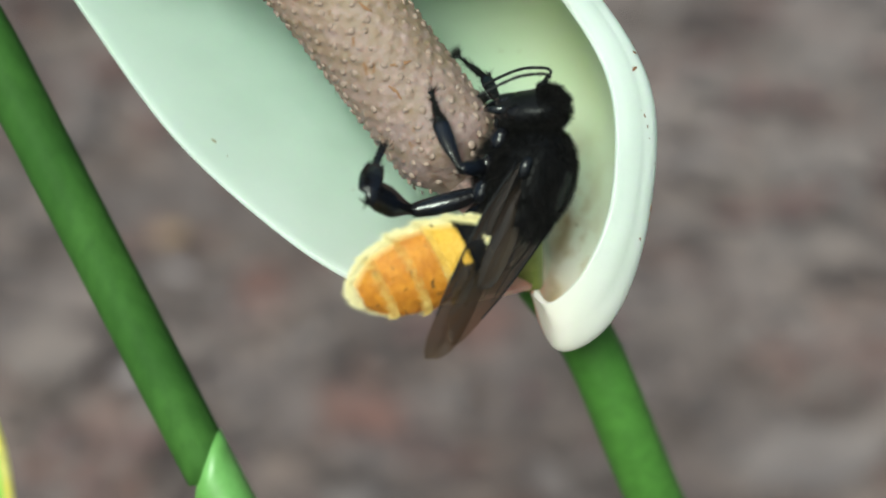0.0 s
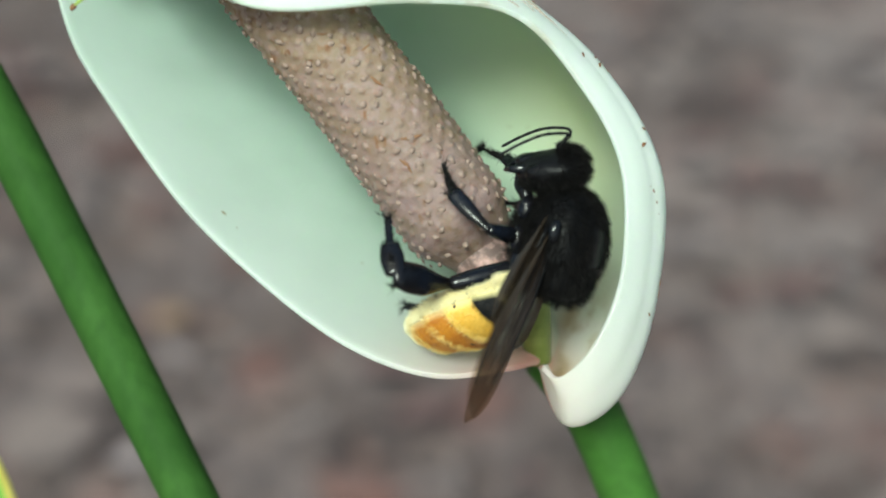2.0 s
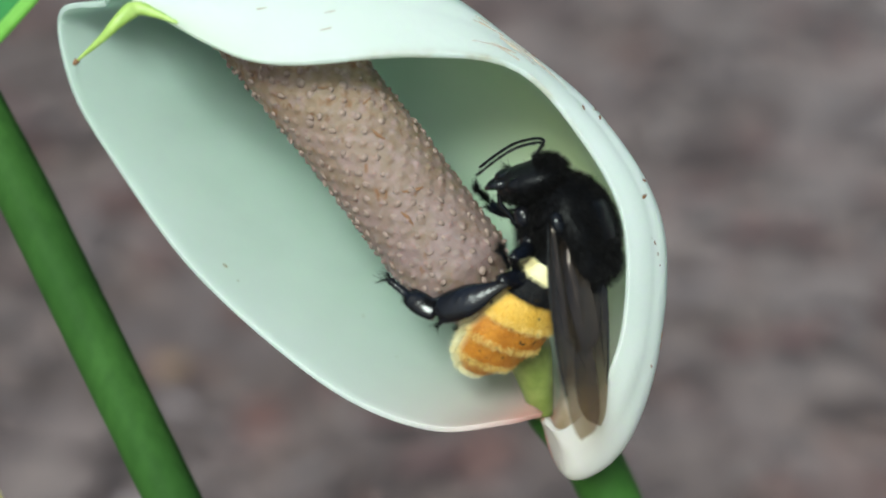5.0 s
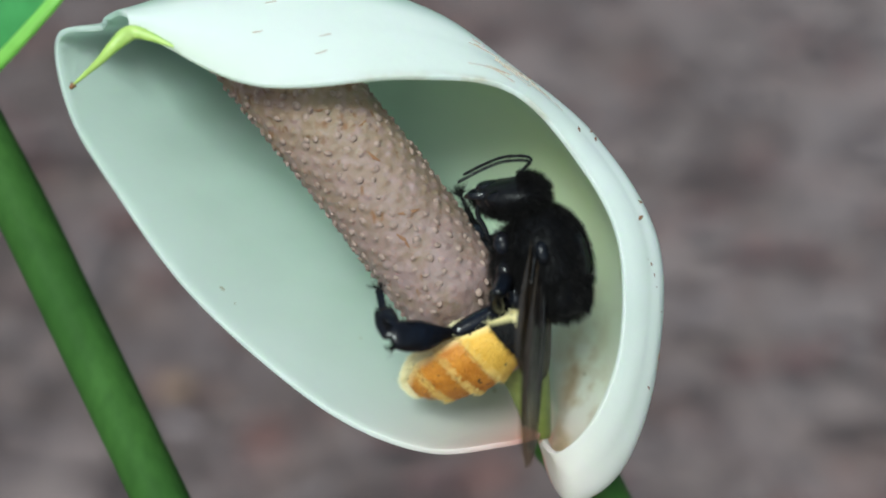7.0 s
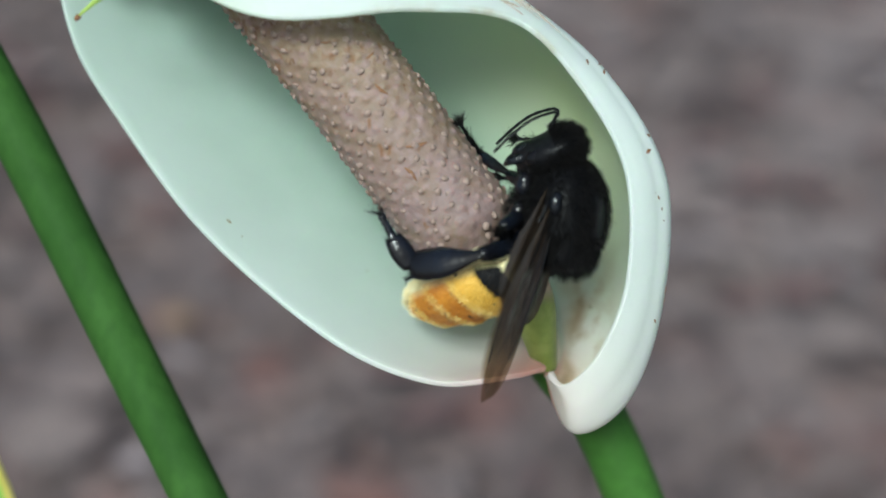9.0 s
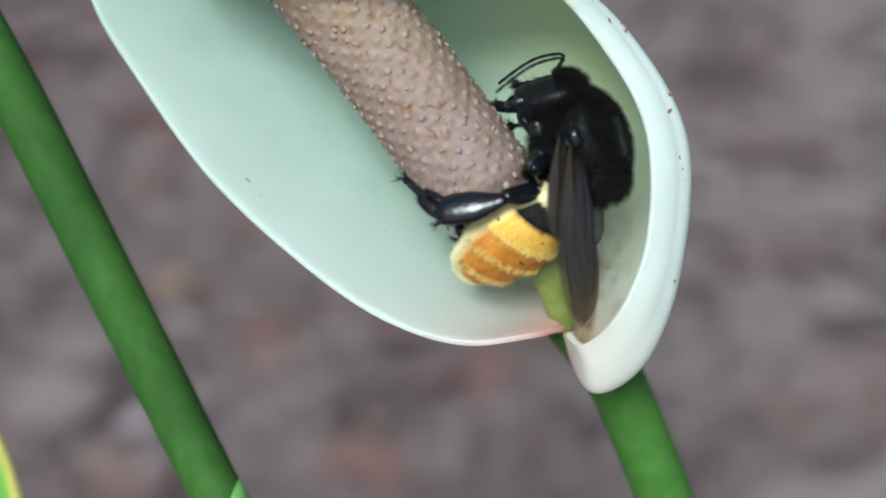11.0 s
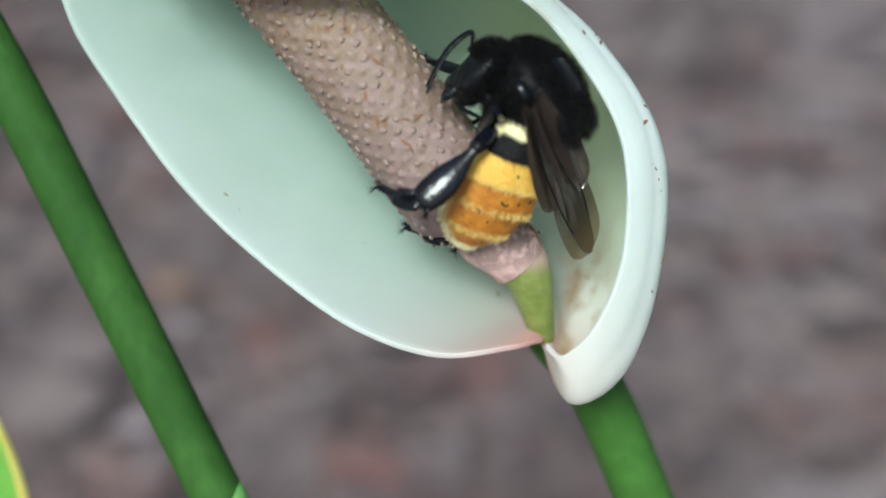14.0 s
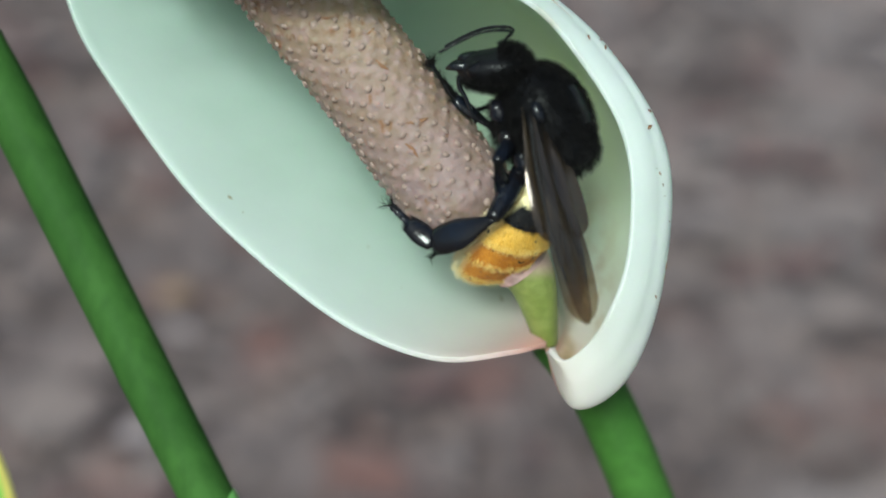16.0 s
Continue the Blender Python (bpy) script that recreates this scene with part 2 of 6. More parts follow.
M_GROUND = ground_material()
M_DEAD = [surface("dead_leaf_%s" % n, a, b, 0.75, 40, 300, relief=0.6, depth=0.001)
          for n, a, b in (("grey", (0.143, 0.112, 0.114), (0.185, 0.147, 0.148)), ("brown", (0.095, 0.067, 0.065), (0.131, 0.096, 0.092)),
                          ("red", (0.114, 0.064, 0.064), (0.140, 0.083, 0.082)), ("dark", (0.063, 0.045, 0.046), (0.082, 0.061, 0.061)),
                          ("tan", (0.210, 0.130, 0.080), (0.252, 0.164, 0.110)), ("lilac", (0.252, 0.203, 0.220), (0.294, 0.241, 0.250)), ("pink", (0.145, 0.108, 0.106), (0.172, 0.132, 0.127)))]


# ---- building blocks ----
MM = 0.001


def mesh_of(name, verts, faces, mats, index=None, smooth=True):
    me = bpy.data.meshes.new(name)
    me.from_pydata([tuple(v) for v in verts], [], faces)
    for m in mats:
        me.materials.append(m)
    if index is not None:
        me.polygons.foreach_set("material_index", index)
    if smooth:
        me.polygons.foreach_set("use_smooth", [True] * len(me.polygons))
    me.update()
    return me


def part(name, me, parent, label=""):
    """Links a mesh as one part under its thing."""
    ob = new(name, me)
    ob.parent = parent
    return tagged(ob, label)


def spline(points, n):
    """n points evenly in parameter along a Catmull-Rom curve."""
    p = [np.array(q, float) for q in points]
    p = [2 * p[0] - p[1]] + p + [2 * p[-1] - p[-2]]
    out = []
    for i in range(n):
        u = i / (n - 1) * (len(p) - 3)
        k = min(int(u), len(p) - 4)
        t = u - k
        a, b, c, d = p[k:k + 4]
        out.append(0.5 * (2 * b + (c - a) * t + (2 * a - 5 * b + 4 * c - d) * t * t + (3 * b - a - 3 * c + d) * t ** 3))
    return np.array(out)


def tube(path, radii, sides=16, flat=1.0, cap=True):
    """Vertices and faces of a tube of changing radius along a path, closed by rounded ends."""
    path = [Vector(p) for p in path]
    verts, faces = [], []
    up = Vector((0, 0, 1))
    if abs((path[1] - path[0]).normalized().z) > 0.9:
        up = Vector((0, 1, 0))
    for i, c in enumerate(path):
        d = (path[min(i + 1, len(path) - 1)] - path[max(i - 1, 0)]).normalized()
        s = d.cross(up).normalized()
        up = s.cross(d).normalized()
        for k in range(sides):
            a = 2 * math.pi * k / sides
            verts.append(c + radii[i] * (math.cos(a) * s + flat * math.sin(a) * up))
    for i in range(len(path) - 1):
        for k in range(sides):
            q = (k + 1) % sides
            faces.append((i * sides + k, i * sides + q, (i + 1) * sides + q, (i + 1) * sides + k))
    if cap:
        for end, out in ((0, -1), (len(path) - 1, 1)):
            d = (path[1] - path[0]) if end == 0 else (path[-1] - path[-2])
            verts.append(path[end] + out * d.normalized() * radii[end] * 0.5)
            for k in range(sides):
                q = (k + 1) % sides
                f = (end * sides + k, end * sides + q, len(verts) - 1)
                faces.append(f if out > 0 else f[::-1])
    return verts, faces


def hairs(rng, spots, length, width, lean, spread=0.35):
    """Thin tapered blades standing on spots of (place, normal), leaning one way."""
    verts, faces = [], []
    for p, n in spots:
        d = (n + lean + Vector(rng.normal(0, spread, 3))).normalized()
        s = d.cross(Vector(rng.normal(0, 1, 3))).normalized() * width
        k = len(verts)
        ln_ = length * rng.uniform(0.6, 1.2)
        mid = p + d * ln_ * 0.55 + lean * ln_ * 0.06
        verts += [p - s, p + s, mid + s * 0.7, mid - s * 0.7, p + d * ln_ + lean * ln_ * 0.25]
        faces += [(k, k + 1, k + 2, k + 3), (k + 3, k + 2, k + 4)]
    return verts, faces


# ---- the flower: spathe, spadix and stalk, in a frame whose origin is its heart ----
REST = pose(0, 0.10871, 0.37388, 55, 0, 0)
EYE = 132.71


def at(along, across, z):
    """A point of the flower: along its axis to the tip, across it to the right (in 0.055 mm), z mm forward."""
    a, c = along * 0.055, across * 0.055
    k = (1 - z / EYE) * MM
    return Vector(((0.33 - 0.6 * a + 0.8 * c) * k, (-4.345 + 0.8 * a + 0.6 * c) * k, z * MM))


flower = tagged(new("flower"), "cream-white arum flower with a hooded spathe round a knobbly spadix", "flower")
flower.matrix_world = REST

OPEN_EDGE = [(-300, -22, -3), (-274, -80, 1), (-206, -190, 2), (-80, -275, 2), (90, -329, 0), (292, -363, -2), (500, -359, -4), (652, -342, -4), (774, -280, -3), (742, -205, 2)]
BACK = [(-300, -10, -6), (-280, 20, -8), (-230, 30, -13), (-120, 40, -17), (40, 30, -19), (220, 20, -20), (380, 0, -19), (520, -40, -17), (680, -120, -11), (750, -190, -1)]
OUTER = [(-312, -24, -2), (-420, -46, 1), (-430, 60, 1), (-330, 206, 1), (-150, 346, 1), (60, 371, 1), (250, 328, 1), (430, 268, 2), (625, 100, 3), (745, -165, 3)]
HOOD_EDGE = [(-312, -24, 2), (-345, -5, 4), (-330, 85, 6), (-255, 195, 6), (-110, 299, 6), (45, 327, 6), (220, 306, 7), (348, 173, 9.5), (500, -50, 10), (712, -165, 6)]


HOOD = []


def build_spathe():
    n, m = 110, 72
    a, k, o, h = (spline(c, n) for c in (OPEN_EDGE, BACK, OUTER, HOOD_EDGE))
    verts, zone = [], []
    for i in range(n):
        ak = np.array([0.5 * (a[i][0] + k[i][0]), k[i][1] + 0.52 * (a[i][1] - k[i][1]), a[i][2] + 0.52 * (k[i][2] - a[i][2])])
        ko = np.array([0.5 * (o[i][0] + k[i][0]), k[i][1] + 0.76 * (o[i][1] - k[i][1]), o[i][2] + 0.66 * (k[i][2] - o[i][2])])
        oh = o[i] + 0.42 * (h[i] - o[i]) + np.array([0, 0, 1.3])
        oh[1] += 8
        row = spline([a[i], ak, k[i], ko, o[i], oh, h[i]], m)
        for j, q in enumerate(row):
            w = 0.12 * noise.noise(Vector((i * 0.09, j * 0.11, 3.0)))
            verts.append(at(q[0], q[1], q[2] + w))
            s, u = i / (n - 1), j / (m - 1)
            # brightness painted into the open lip and the lower right wall
            lip_light = max(0.0, 1 - u / 0.30) ** 0.8 * (0.50 + 0.50 * max(0.0, min(1.0, 1.35 - s / 0.55)))
            wall_light = max(0.0, min(1.0, (u - 0.36) / 0.10)) * max(0.0, min(1.0, 1.15 - (s - 0.2) / 0.42))
            rim = max(0.0, (u - 0.64) / 0.12, 0.9 * (1 - s / 0.36), lip_light, wall_light)
            base = max(0.0, 1 - s / 0.40)
            stain = min(1.0, 1.5 * math.exp(-((s - 0.23) / 0.12) ** 2 - ((u - 0.475) / 0.05) ** 2) + 0.5 * math.exp(-((s - 0.5) / 0.2) ** 2 - ((u - 0.665) / 0.012) ** 2) + 0.8 * math.exp(-((s - 0.70) / 0.12) ** 2) * max(0.0, (u - 0.97) / 0.03))
            # white, pink, yellow-green with painted through-light, and brown stain
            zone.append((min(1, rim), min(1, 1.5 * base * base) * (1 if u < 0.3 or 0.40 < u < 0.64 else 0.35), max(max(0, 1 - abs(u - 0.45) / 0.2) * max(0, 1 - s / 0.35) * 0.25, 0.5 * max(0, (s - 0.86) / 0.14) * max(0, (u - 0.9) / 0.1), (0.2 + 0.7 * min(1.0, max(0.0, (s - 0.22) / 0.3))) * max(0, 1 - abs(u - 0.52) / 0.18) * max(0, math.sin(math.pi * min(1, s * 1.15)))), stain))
    faces = [(i * m + j, i * m + j + 1, (i + 1) * m + j + 1, (i + 1) * m + j) for i in range(n - 1) for j in range(m - 1)]
    HOOD.extend(verts)
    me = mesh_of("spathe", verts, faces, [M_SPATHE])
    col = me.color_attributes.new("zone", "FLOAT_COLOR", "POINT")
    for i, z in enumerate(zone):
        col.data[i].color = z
    ob = part("spathe", me, flower, "cream-white hooded spathe, greenish inside, thick rolled rim")
    sol = ob.modifiers.new("thickness", "SOLIDIFY")
    sol.thickness, sol.offset = 0.0005, 0
    bev = ob.modifiers.new("soft rim", "BEVEL")
    bev.width, bev.segments, bev.limit_method, bev.angle_limit = 0.00022, 3, "ANGLE", radians(55)
    return ob


spathe = build_spathe()


def build_acumen():
    path = [at(*q) for q in spline([(640, -124, 9.3), (678, -146, 8.9), (704, -168, 8.7), (704, -205, 9.2), (697, -248, 9), (692, -306, 7.5)], 24)]
    rad = [(0.15 + 0.06 * i if i < 11 else 0.80 - 0.053 * (i - 10)) * MM for i in range(24)]
    v, f = tube(path, rad, 12, 0.7)
    part("acumen", mesh_of("acumen", v, f, [M_ACUMEN]), flower, "bright green pointed tip curling off the hood")
    v, f = tube([at(692, -306, 7.5), at(690, -314, 7.3)], [0.3 * MM, 0.18 * MM], 8)
    part("withered_point", mesh_of("withered_point", v, f, [M_SCAR]), flower, "dark withered point")


def build_nicks():
    """Brown worn nicks along the outer rim."""
    rng = np.random.default_rng(21)
    v, f = tube([(-0.3 * MM, 0, 0), (0, 0.05 * MM, 0), (0.35 * MM, 0, 0)], [0.05 * MM, 0.16 * MM, 0.04 * MM], 7, 0.6)
    me = mesh_of("nick", v, f, [M_SCAR])
    for k in range(46):
        i, j = int(rng.uniform(28, 78)), int(rng.uniform(46, 51)) if k < 34 else int(rng.uniform(50, 60))
        a, b, c = HOOD[i * 72 + j], HOOD[(i + 1) * 72 + j], HOOD[i * 72 + j + 1]
        nrm = (b - a).cross(c - a).normalized()
        nrm = nrm if nrm.z > 0 else -nrm
        ob = part("nick", me, spathe)
        ob.matrix_basis = Matrix.Translation(a + (c - a) * rng.uniform() + nrm * 0.00024) @ nrm.to_track_quat("Z", "X").to_matrix().to_4x4() @ pose(0, 0, 0, 0, 0, rng.uniform(0, 360)) @ Matrix.Diagonal((*[rng.uniform(0.35, 1.3)] * 3, 1))

    # scratches on the outside of the hood
    for k in range(17):
        i0, j0 = rng.uniform(70, 82), rng.uniform(53, 66)
        di, dj = rng.uniform(-1.0, -0.35), rng.uniform(-0.3, 0.5)
        if k > 12:
            i0, j0, di, dj = rng.uniform(84, 98), rng.uniform(54, 66), 0.15, 0.1
        pts = []
        for q in range(6):
            i, j = int(i0 + di * q), int(min(69, j0 + dj * q))
            a, b, c = HOOD[i * 72 + j], HOOD[(i + 1) * 72 + j], HOOD[i * 72 + j + 1]
            fi, fj = (i0 + di * q) % 1, 0.0 if j0 + dj * q > 69 else (j0 + dj * q) % 1
            nrm = (b - a).cross(c - a).normalized()
            nrm = nrm if nrm.z > 0 else -nrm
            pts.append(a + (b - a) * fi + (c - a) * fj + nrm * 0.00026)
        v, f = tube(pts, [rng.uniform(0.02, 0.07) * MM for _ in range(6)], 5, 0.3)
        part("scratch", mesh_of("scratch", v, f, [M_SCRATCH]), spathe, "fine brown scratch")


build_nicks()
build_acumen()

SPADIX_R = 98


def spadix_axis(al):
    tail = max(0.0, min(1.0, (10 - al) / 95)) ** 2
    return (al, 13 * (1 - max(0.0, min(1.0, (al - 230) / 330)) ** 1.3) + 7 * tail, -1.5 * tail)


def build_spadix():
    n, sides = 260, 150
    verts = []
    for i in range(n):
        al = -84 + 832 * i / (n - 1)
        end = min(1.0, max(0.0, (al + 84) / 84))
        r = SPADIX_R * (0.69 + 0.31 * end * end * (3 - 2 * end)) * (1 - 0.00018 * max(0, al - 350))
        _, ac, z = spadix_axis(al)
        for k in range(sides):
            th = 2 * math.pi * k / sides
            # a lattice of crossing spirals
            wob = noise.noise(Vector((al * 0.03, math.cos(th) * 3, math.sin(th) * 3)))
            p, q = al / 17.0, th / (2 * math.pi) * 32
            knob = math.cos(math.pi * (p + q) * 0.5) ** 2 * math.cos(math.pi * (p - q) * 0.5) ** 2
            rr = r + (4.0 + 2.2 * wob) * knob ** 2.0 * end - 1.0 + 1.8 * noise.noise(Vector((al * 0.02, math.cos(th) * 1.5, math.sin(th) * 1.5)))
            verts.append(at(al, ac + rr * math.cos(th), z + rr * 0.055 * math.sin(th)))
    faces = [(i * sides + k, (i + 1) * sides + k, (i + 1) * sides + (k + 1) % sides, i * sides + (k + 1) % sides) for i in range(n - 1) for k in range(sides)]
    faces.append(tuple(range(sides)))
    faces.append(tuple((n - 1) * sides + k for k in reversed(range(sides))))
    me = mesh_of("spadix", verts, faces, [M_SPADIX])
    return part("spadix", me, flower, "knobbly pinkish-beige spadix with brown scars")


spadix = build_spadix()


def build_florets():
    """A pale pointed tip on each knob that faces the opening."""
    tip_v, tip_f = tube([(0, 0, -0.14 * MM), (0, 0, -0.01 * MM), (0, 0, 0.08 * MM), (0, 0, 0.15 * MM)], [0.62 * MM, 0.44 * MM, 0.22 * MM, 0.07 * MM], 10)
    tip = mesh_of("floret", tip_v, tip_f, [M_FLORET])
    scar_v, scar_f = tube([(-0.8 * MM, 0, 0), (0, 0.1 * MM, 0.03 * MM), (0.9 * MM, -0.1 * MM, 0)], [0.05 * MM, 0.20 * MM, 0.06 * MM], 8, 0.16)
    scar = mesh_of("scar", scar_v, scar_f, [M_SCAR])
    rng = np.random.default_rng(5)
    spots = [(p_ * 17.0, q_ / 32 * 2 * math.pi) for p_ in range(-3, 40) for q_ in range(-16, 16) if (p_ + q_) % 2 == 0]
    spots = sorted((s for s in spots if math.sin(s[1]) > -0.3), key=lambda s: (s[0] > 330) - math.sin(s[1]) * 0.3)
    rest_v, rest_f = [], []
    spots = [s for s in spots if rng.uniform() < 0.78]
    for count, (al, th) in enumerate(spots):
        al, th = al + rng.normal(0, 3.6), th + rng.normal(0, 0.045)
        _, ac, z = spadix_axis(al)
        r = SPADIX_R + 1.6 + rng.uniform(-1.5, 0.8)
        if al < -20:
            r -= 4
        p = at(al, ac + r * math.cos(th), z + r * 0.055 * math.sin(th))
        nrm = Vector((0.8 * math.cos(th), 0.6 * math.cos(th), math.sin(th)))
        m = Matrix.Translation(p) @ nrm.to_track_quat("Z", "Y").to_matrix().to_4x4() @ pose(0, 0, 0, rng.normal(0, 14), rng.normal(0, 14), rng.uniform(0, 360)) @ Matrix.Diagonal((rng.uniform(0.4, 0.8), rng.uniform(0.4, 0.75), rng.uniform(0.45, 0.85), 1))
        if count < 300:
            part("floret", tip, spadix).matrix_basis = m
        else:
            k = len(rest_v)
            rest_v += [m @ v for v in tip_v]
            rest_f += [tuple(k + i for i in f) for f in tip_f]
    tagged(part("floret_rest", mesh_of("floret_rest", rest_v, rest_f, [M_FLORET]), spadix), kind="stuff")
    for al, th, size, turn in ((270, 1.25, 0.9, 20), (155, 1.35, 1.2, 70), (122, 1.75, 1.0, 10), (330, 1.0, 0.7, 100), (395, 1.5, 0.6, 60), (460, 1.1, 0.7, 130)):
        _, ac, z = spadix_axis(al)
        r = SPADIX_R + 0.2
        nrm = Vector((0.8 * math.cos(th), 0.6 * math.cos(th), math.sin(th)))
        ob = part("scar", scar, spadix, "reddish-brown scar")
        ob.matrix_basis = Matrix.Translation(at(al, ac + r * math.cos(th), z + r * 0.055 * math.sin(th))) @ nrm.to_track_quat("Z", "Y").to_matrix().to_4x4() @ pose(0, 0, 0, 0, 0, turn) @ Matrix.Diagonal((size, size, size, 1))


build_florets()


def build_stalk():
    line = spline([(20, 12, -0.4), (-46, 14, -0.8), (-85, 20, -1.2), (-122, 27, -1.7), (-163, 31, -2.3)], 48)
    v, f = tube([at(*q) for q in line], [(3.72 - 0.72 * abs(i - 25) / 23) * MM for i in range(48)], 44, cap=False)
    v = [p + (p - at(-90, 18, -2)).normalized() * 0.10 * MM * noise.noise(p * 400) for p in v]
    part("spadix_foot", mesh_of("spadix_foot", v, f, [M_PINK]), flower, "pale pink bare foot of the spadix")
    rng = np.random.default_rng(8)
    dot_v, dot_f = tube([(0, 0, -0.05 * MM), (0, 0, 0.06 * MM)], [0.24 * MM, 0.14 * MM], 6)
    dot = mesh_of("pit", dot_v, dot_f, [M_SCAR])
    for k in range(34):
        th, al = rng.uniform(0.2, 2.9), rng.uniform(-158, -70)
        fr = 57 + 38 * max(0, (al + 160) / 200)
        ob = part("pit", dot, flower, "brown pit on the pink foot")
        nrm = Vector((0.8 * math.cos(th), 0.6 * math.cos(th), math.sin(th)))
        ob.matrix_basis = Matrix.Translation(at(al, 14 + 20 * min(1, max(0, (-al - 40) / 120)) + fr * math.cos(th), -1.0 + 0.012 * (al + 40) + fr * 0.055 * math.sin(th))) @ nrm.to_track_quat("Z", "Y").to_matrix().to_4x4()
    v, f = tube([at(*q) for q in spline([(-143, 31, -2.0), (-190, 29, -2.6), (-245, 8, -3.8), (-300, -18, -5.5)], 24)], [(3.1 - 0.085 * i) * MM for i in range(24)], 28)
    part("stipe", mesh_of("stipe", v, f, [M_STIPE]), flower, "yellow-green stipe between the spathe's lobes")
    down = (REST.inverted().to_3x3() @ Vector((0.10, 0.06, -1))).normalized()
    p0, p1 = at(-300, 4, -12), at(-440, 2, -13.5)
    p2 = p1 + Vector((0.40, -0.92, -0.25)) * 0.02
    p3 = p1 + Vector((0.40, -0.92, -0.35)) * 0.06
    drop = (REST @ p3).z + 0.01
    p4 = p3 + down * (drop / -(REST.to_3x3() @ down).z)
    path = [Vector(q) for q in spline([p0, p1, p2, p3, p3.lerp(p4, 0.4), p4], 60)]
    v, f = tube(path, [(3.12 + 0.004 * i) * MM for i in range(60)], 28)
    part("peduncle", mesh_of("peduncle", v, f, [M_PEDUNCLE]), flower, "smooth green flower stalk")


build_stalk()


# ---- neighbours: a second stalk and two leaves ----
def world_at(u, v, dist):
    """A place given by its bearing from the camera's stand, mm to the right and up at the flower's distance, and its own distance."""
    k = dist / (EYE * MM)
    return REST @ Vector((u * MM * k, v * MM * k, EYE * MM - dist))


def build_second_stalk():
    global stalk
    stalk = tagged(new("leaf_stalk"), "smooth green leaf stalk rising from the ground beside the flower", "stalk")
    a, b, c = world_at(-40.45, 2.0, 0.141), world_at(-31.35, -17.0, 0.140), world_at(-21.55, -37.4, 0.139)
    way = (c - b).normalized()
    foot = c + way * 0.09
    low = Vector((foot.x + 0.07, foot.y + 0.05, -0.01))
    path = spline([a + (a - b) * 2.8 + Vector((0.008, 0, 0)), a + (a - b) * 1.2, a, b, c], 40)
    v, f = tube(path, [(2.86 - 0.003 * i) * MM for i in range(40)], 28)
    part("stalk", mesh_of("stalk", v, f, [M_STALK]), stalk)
    v, f = tube(spline([c - way * 0.001, c + way * 0.012, c + way * 0.03, foot, foot.lerp(low, 0.5), low], 40), [2.86 * MM + 0.06 * MM * math.sin(min(1, i / 6) * 1.5) for i in range(40)], 28)
    # the sheath wraps round the stalk with a slanting edge
    for i in range(6):
        mid = sum(v[i * 28:i * 28 + 28], Vector()) / 28
        for k in range(28):
            q = v[i * 28 + k]
            v[i * 28 + k] = q + way * (1.1 * (mid.x - q.x) * (1 - i / 6))
    part("sheath", mesh_of("sheath", v, f, [M_JOINT]), stalk, "paler green sheath of the stalk")


build_second_stalk()


def leaf(label, tip, base, side, length, width, tissue, edge):
    """A thin arching blade with a raised midrib and a pale edge; tip, base and side are places and a direction."""
    thing = tagged(new("leaf"), label, "leaf")
    n, m = 40, 41
    axis = (tip - base)
    nrm = axis.normalized().cross(side).normalized()
    verts, index, faces = [], [], []
    for i in range(n):
        s = i / (n - 1)
        w = width * (math.sin(math.pi * min(1, s * 0.94 + 0.05)) ** 0.75)
        for j in range(m):
            u = 2 * j / (m - 1) - 1
            ripple = 0.03 * width * math.sin(s * 17 + u * 2) * abs(u)
            verts.append(base + axis * s + side * (u * w) + nrm * (0.12 * length * math.sin(math.pi * s) - 0.25 * width * (1 - abs(u)) + ripple))
    for i in range(n - 1):
        for j in range(m - 1):
            faces.append((i * m + j, i * m + j + 1, (i + 1) * m + j + 1, (i + 1) * m + j))
            index.append(1 if j in (0, 1, m - 3, m - 2) else 0)
    ob = part("blade", mesh_of("blade", verts, faces, [tissue, edge], index), thing)
    sol = ob.modifiers.new("thickness", "SOLIDIFY")
    sol.thickness = 0.0004
    ribs = [verts[i * m + m // 2] + nrm * 0.0003 for i in range(n)]
    v, f = tube(ribs, [(0.9 - 0.6 * i / n) * MM for i in range(n)], 8)
    part("midrib", mesh_of("midrib", v, f, [tissue]), thing)
    # a petiole down to the ground
    foot = Vector((base.x - 0.03, base.y + 0.08, -0.01))
    v, f = tube(spline([base + axis * 0.01, base, base.lerp(foot, 0.3) + Vector((-0.01, 0, 0.01)), foot], 24), [1.4 * MM] * 24, 12)
    part("petiole", mesh_of("petiole", v, f, [M_STALK]), thing)
    return thing


low_leaf = leaf("green leaf blade with a bright yellow edge below the flower", world_at(-50.9, -17.0, 0.150), world_at(-54.4, -79.0, 0.170), Vector((1, 0, 0.1)).normalized(), 0.06, 0.0125, M_LEAF, M_RIM)
leaf("glossy green leaf reaching over beside the hood", world_at(-24.5, 49.5, 0.140), world_at(-68.5, 7.5, 0.160), Vector((-0.66, 0.42, 0.62)).normalized(), 0.06, 0.014, M_BLADE, M_LEAF)


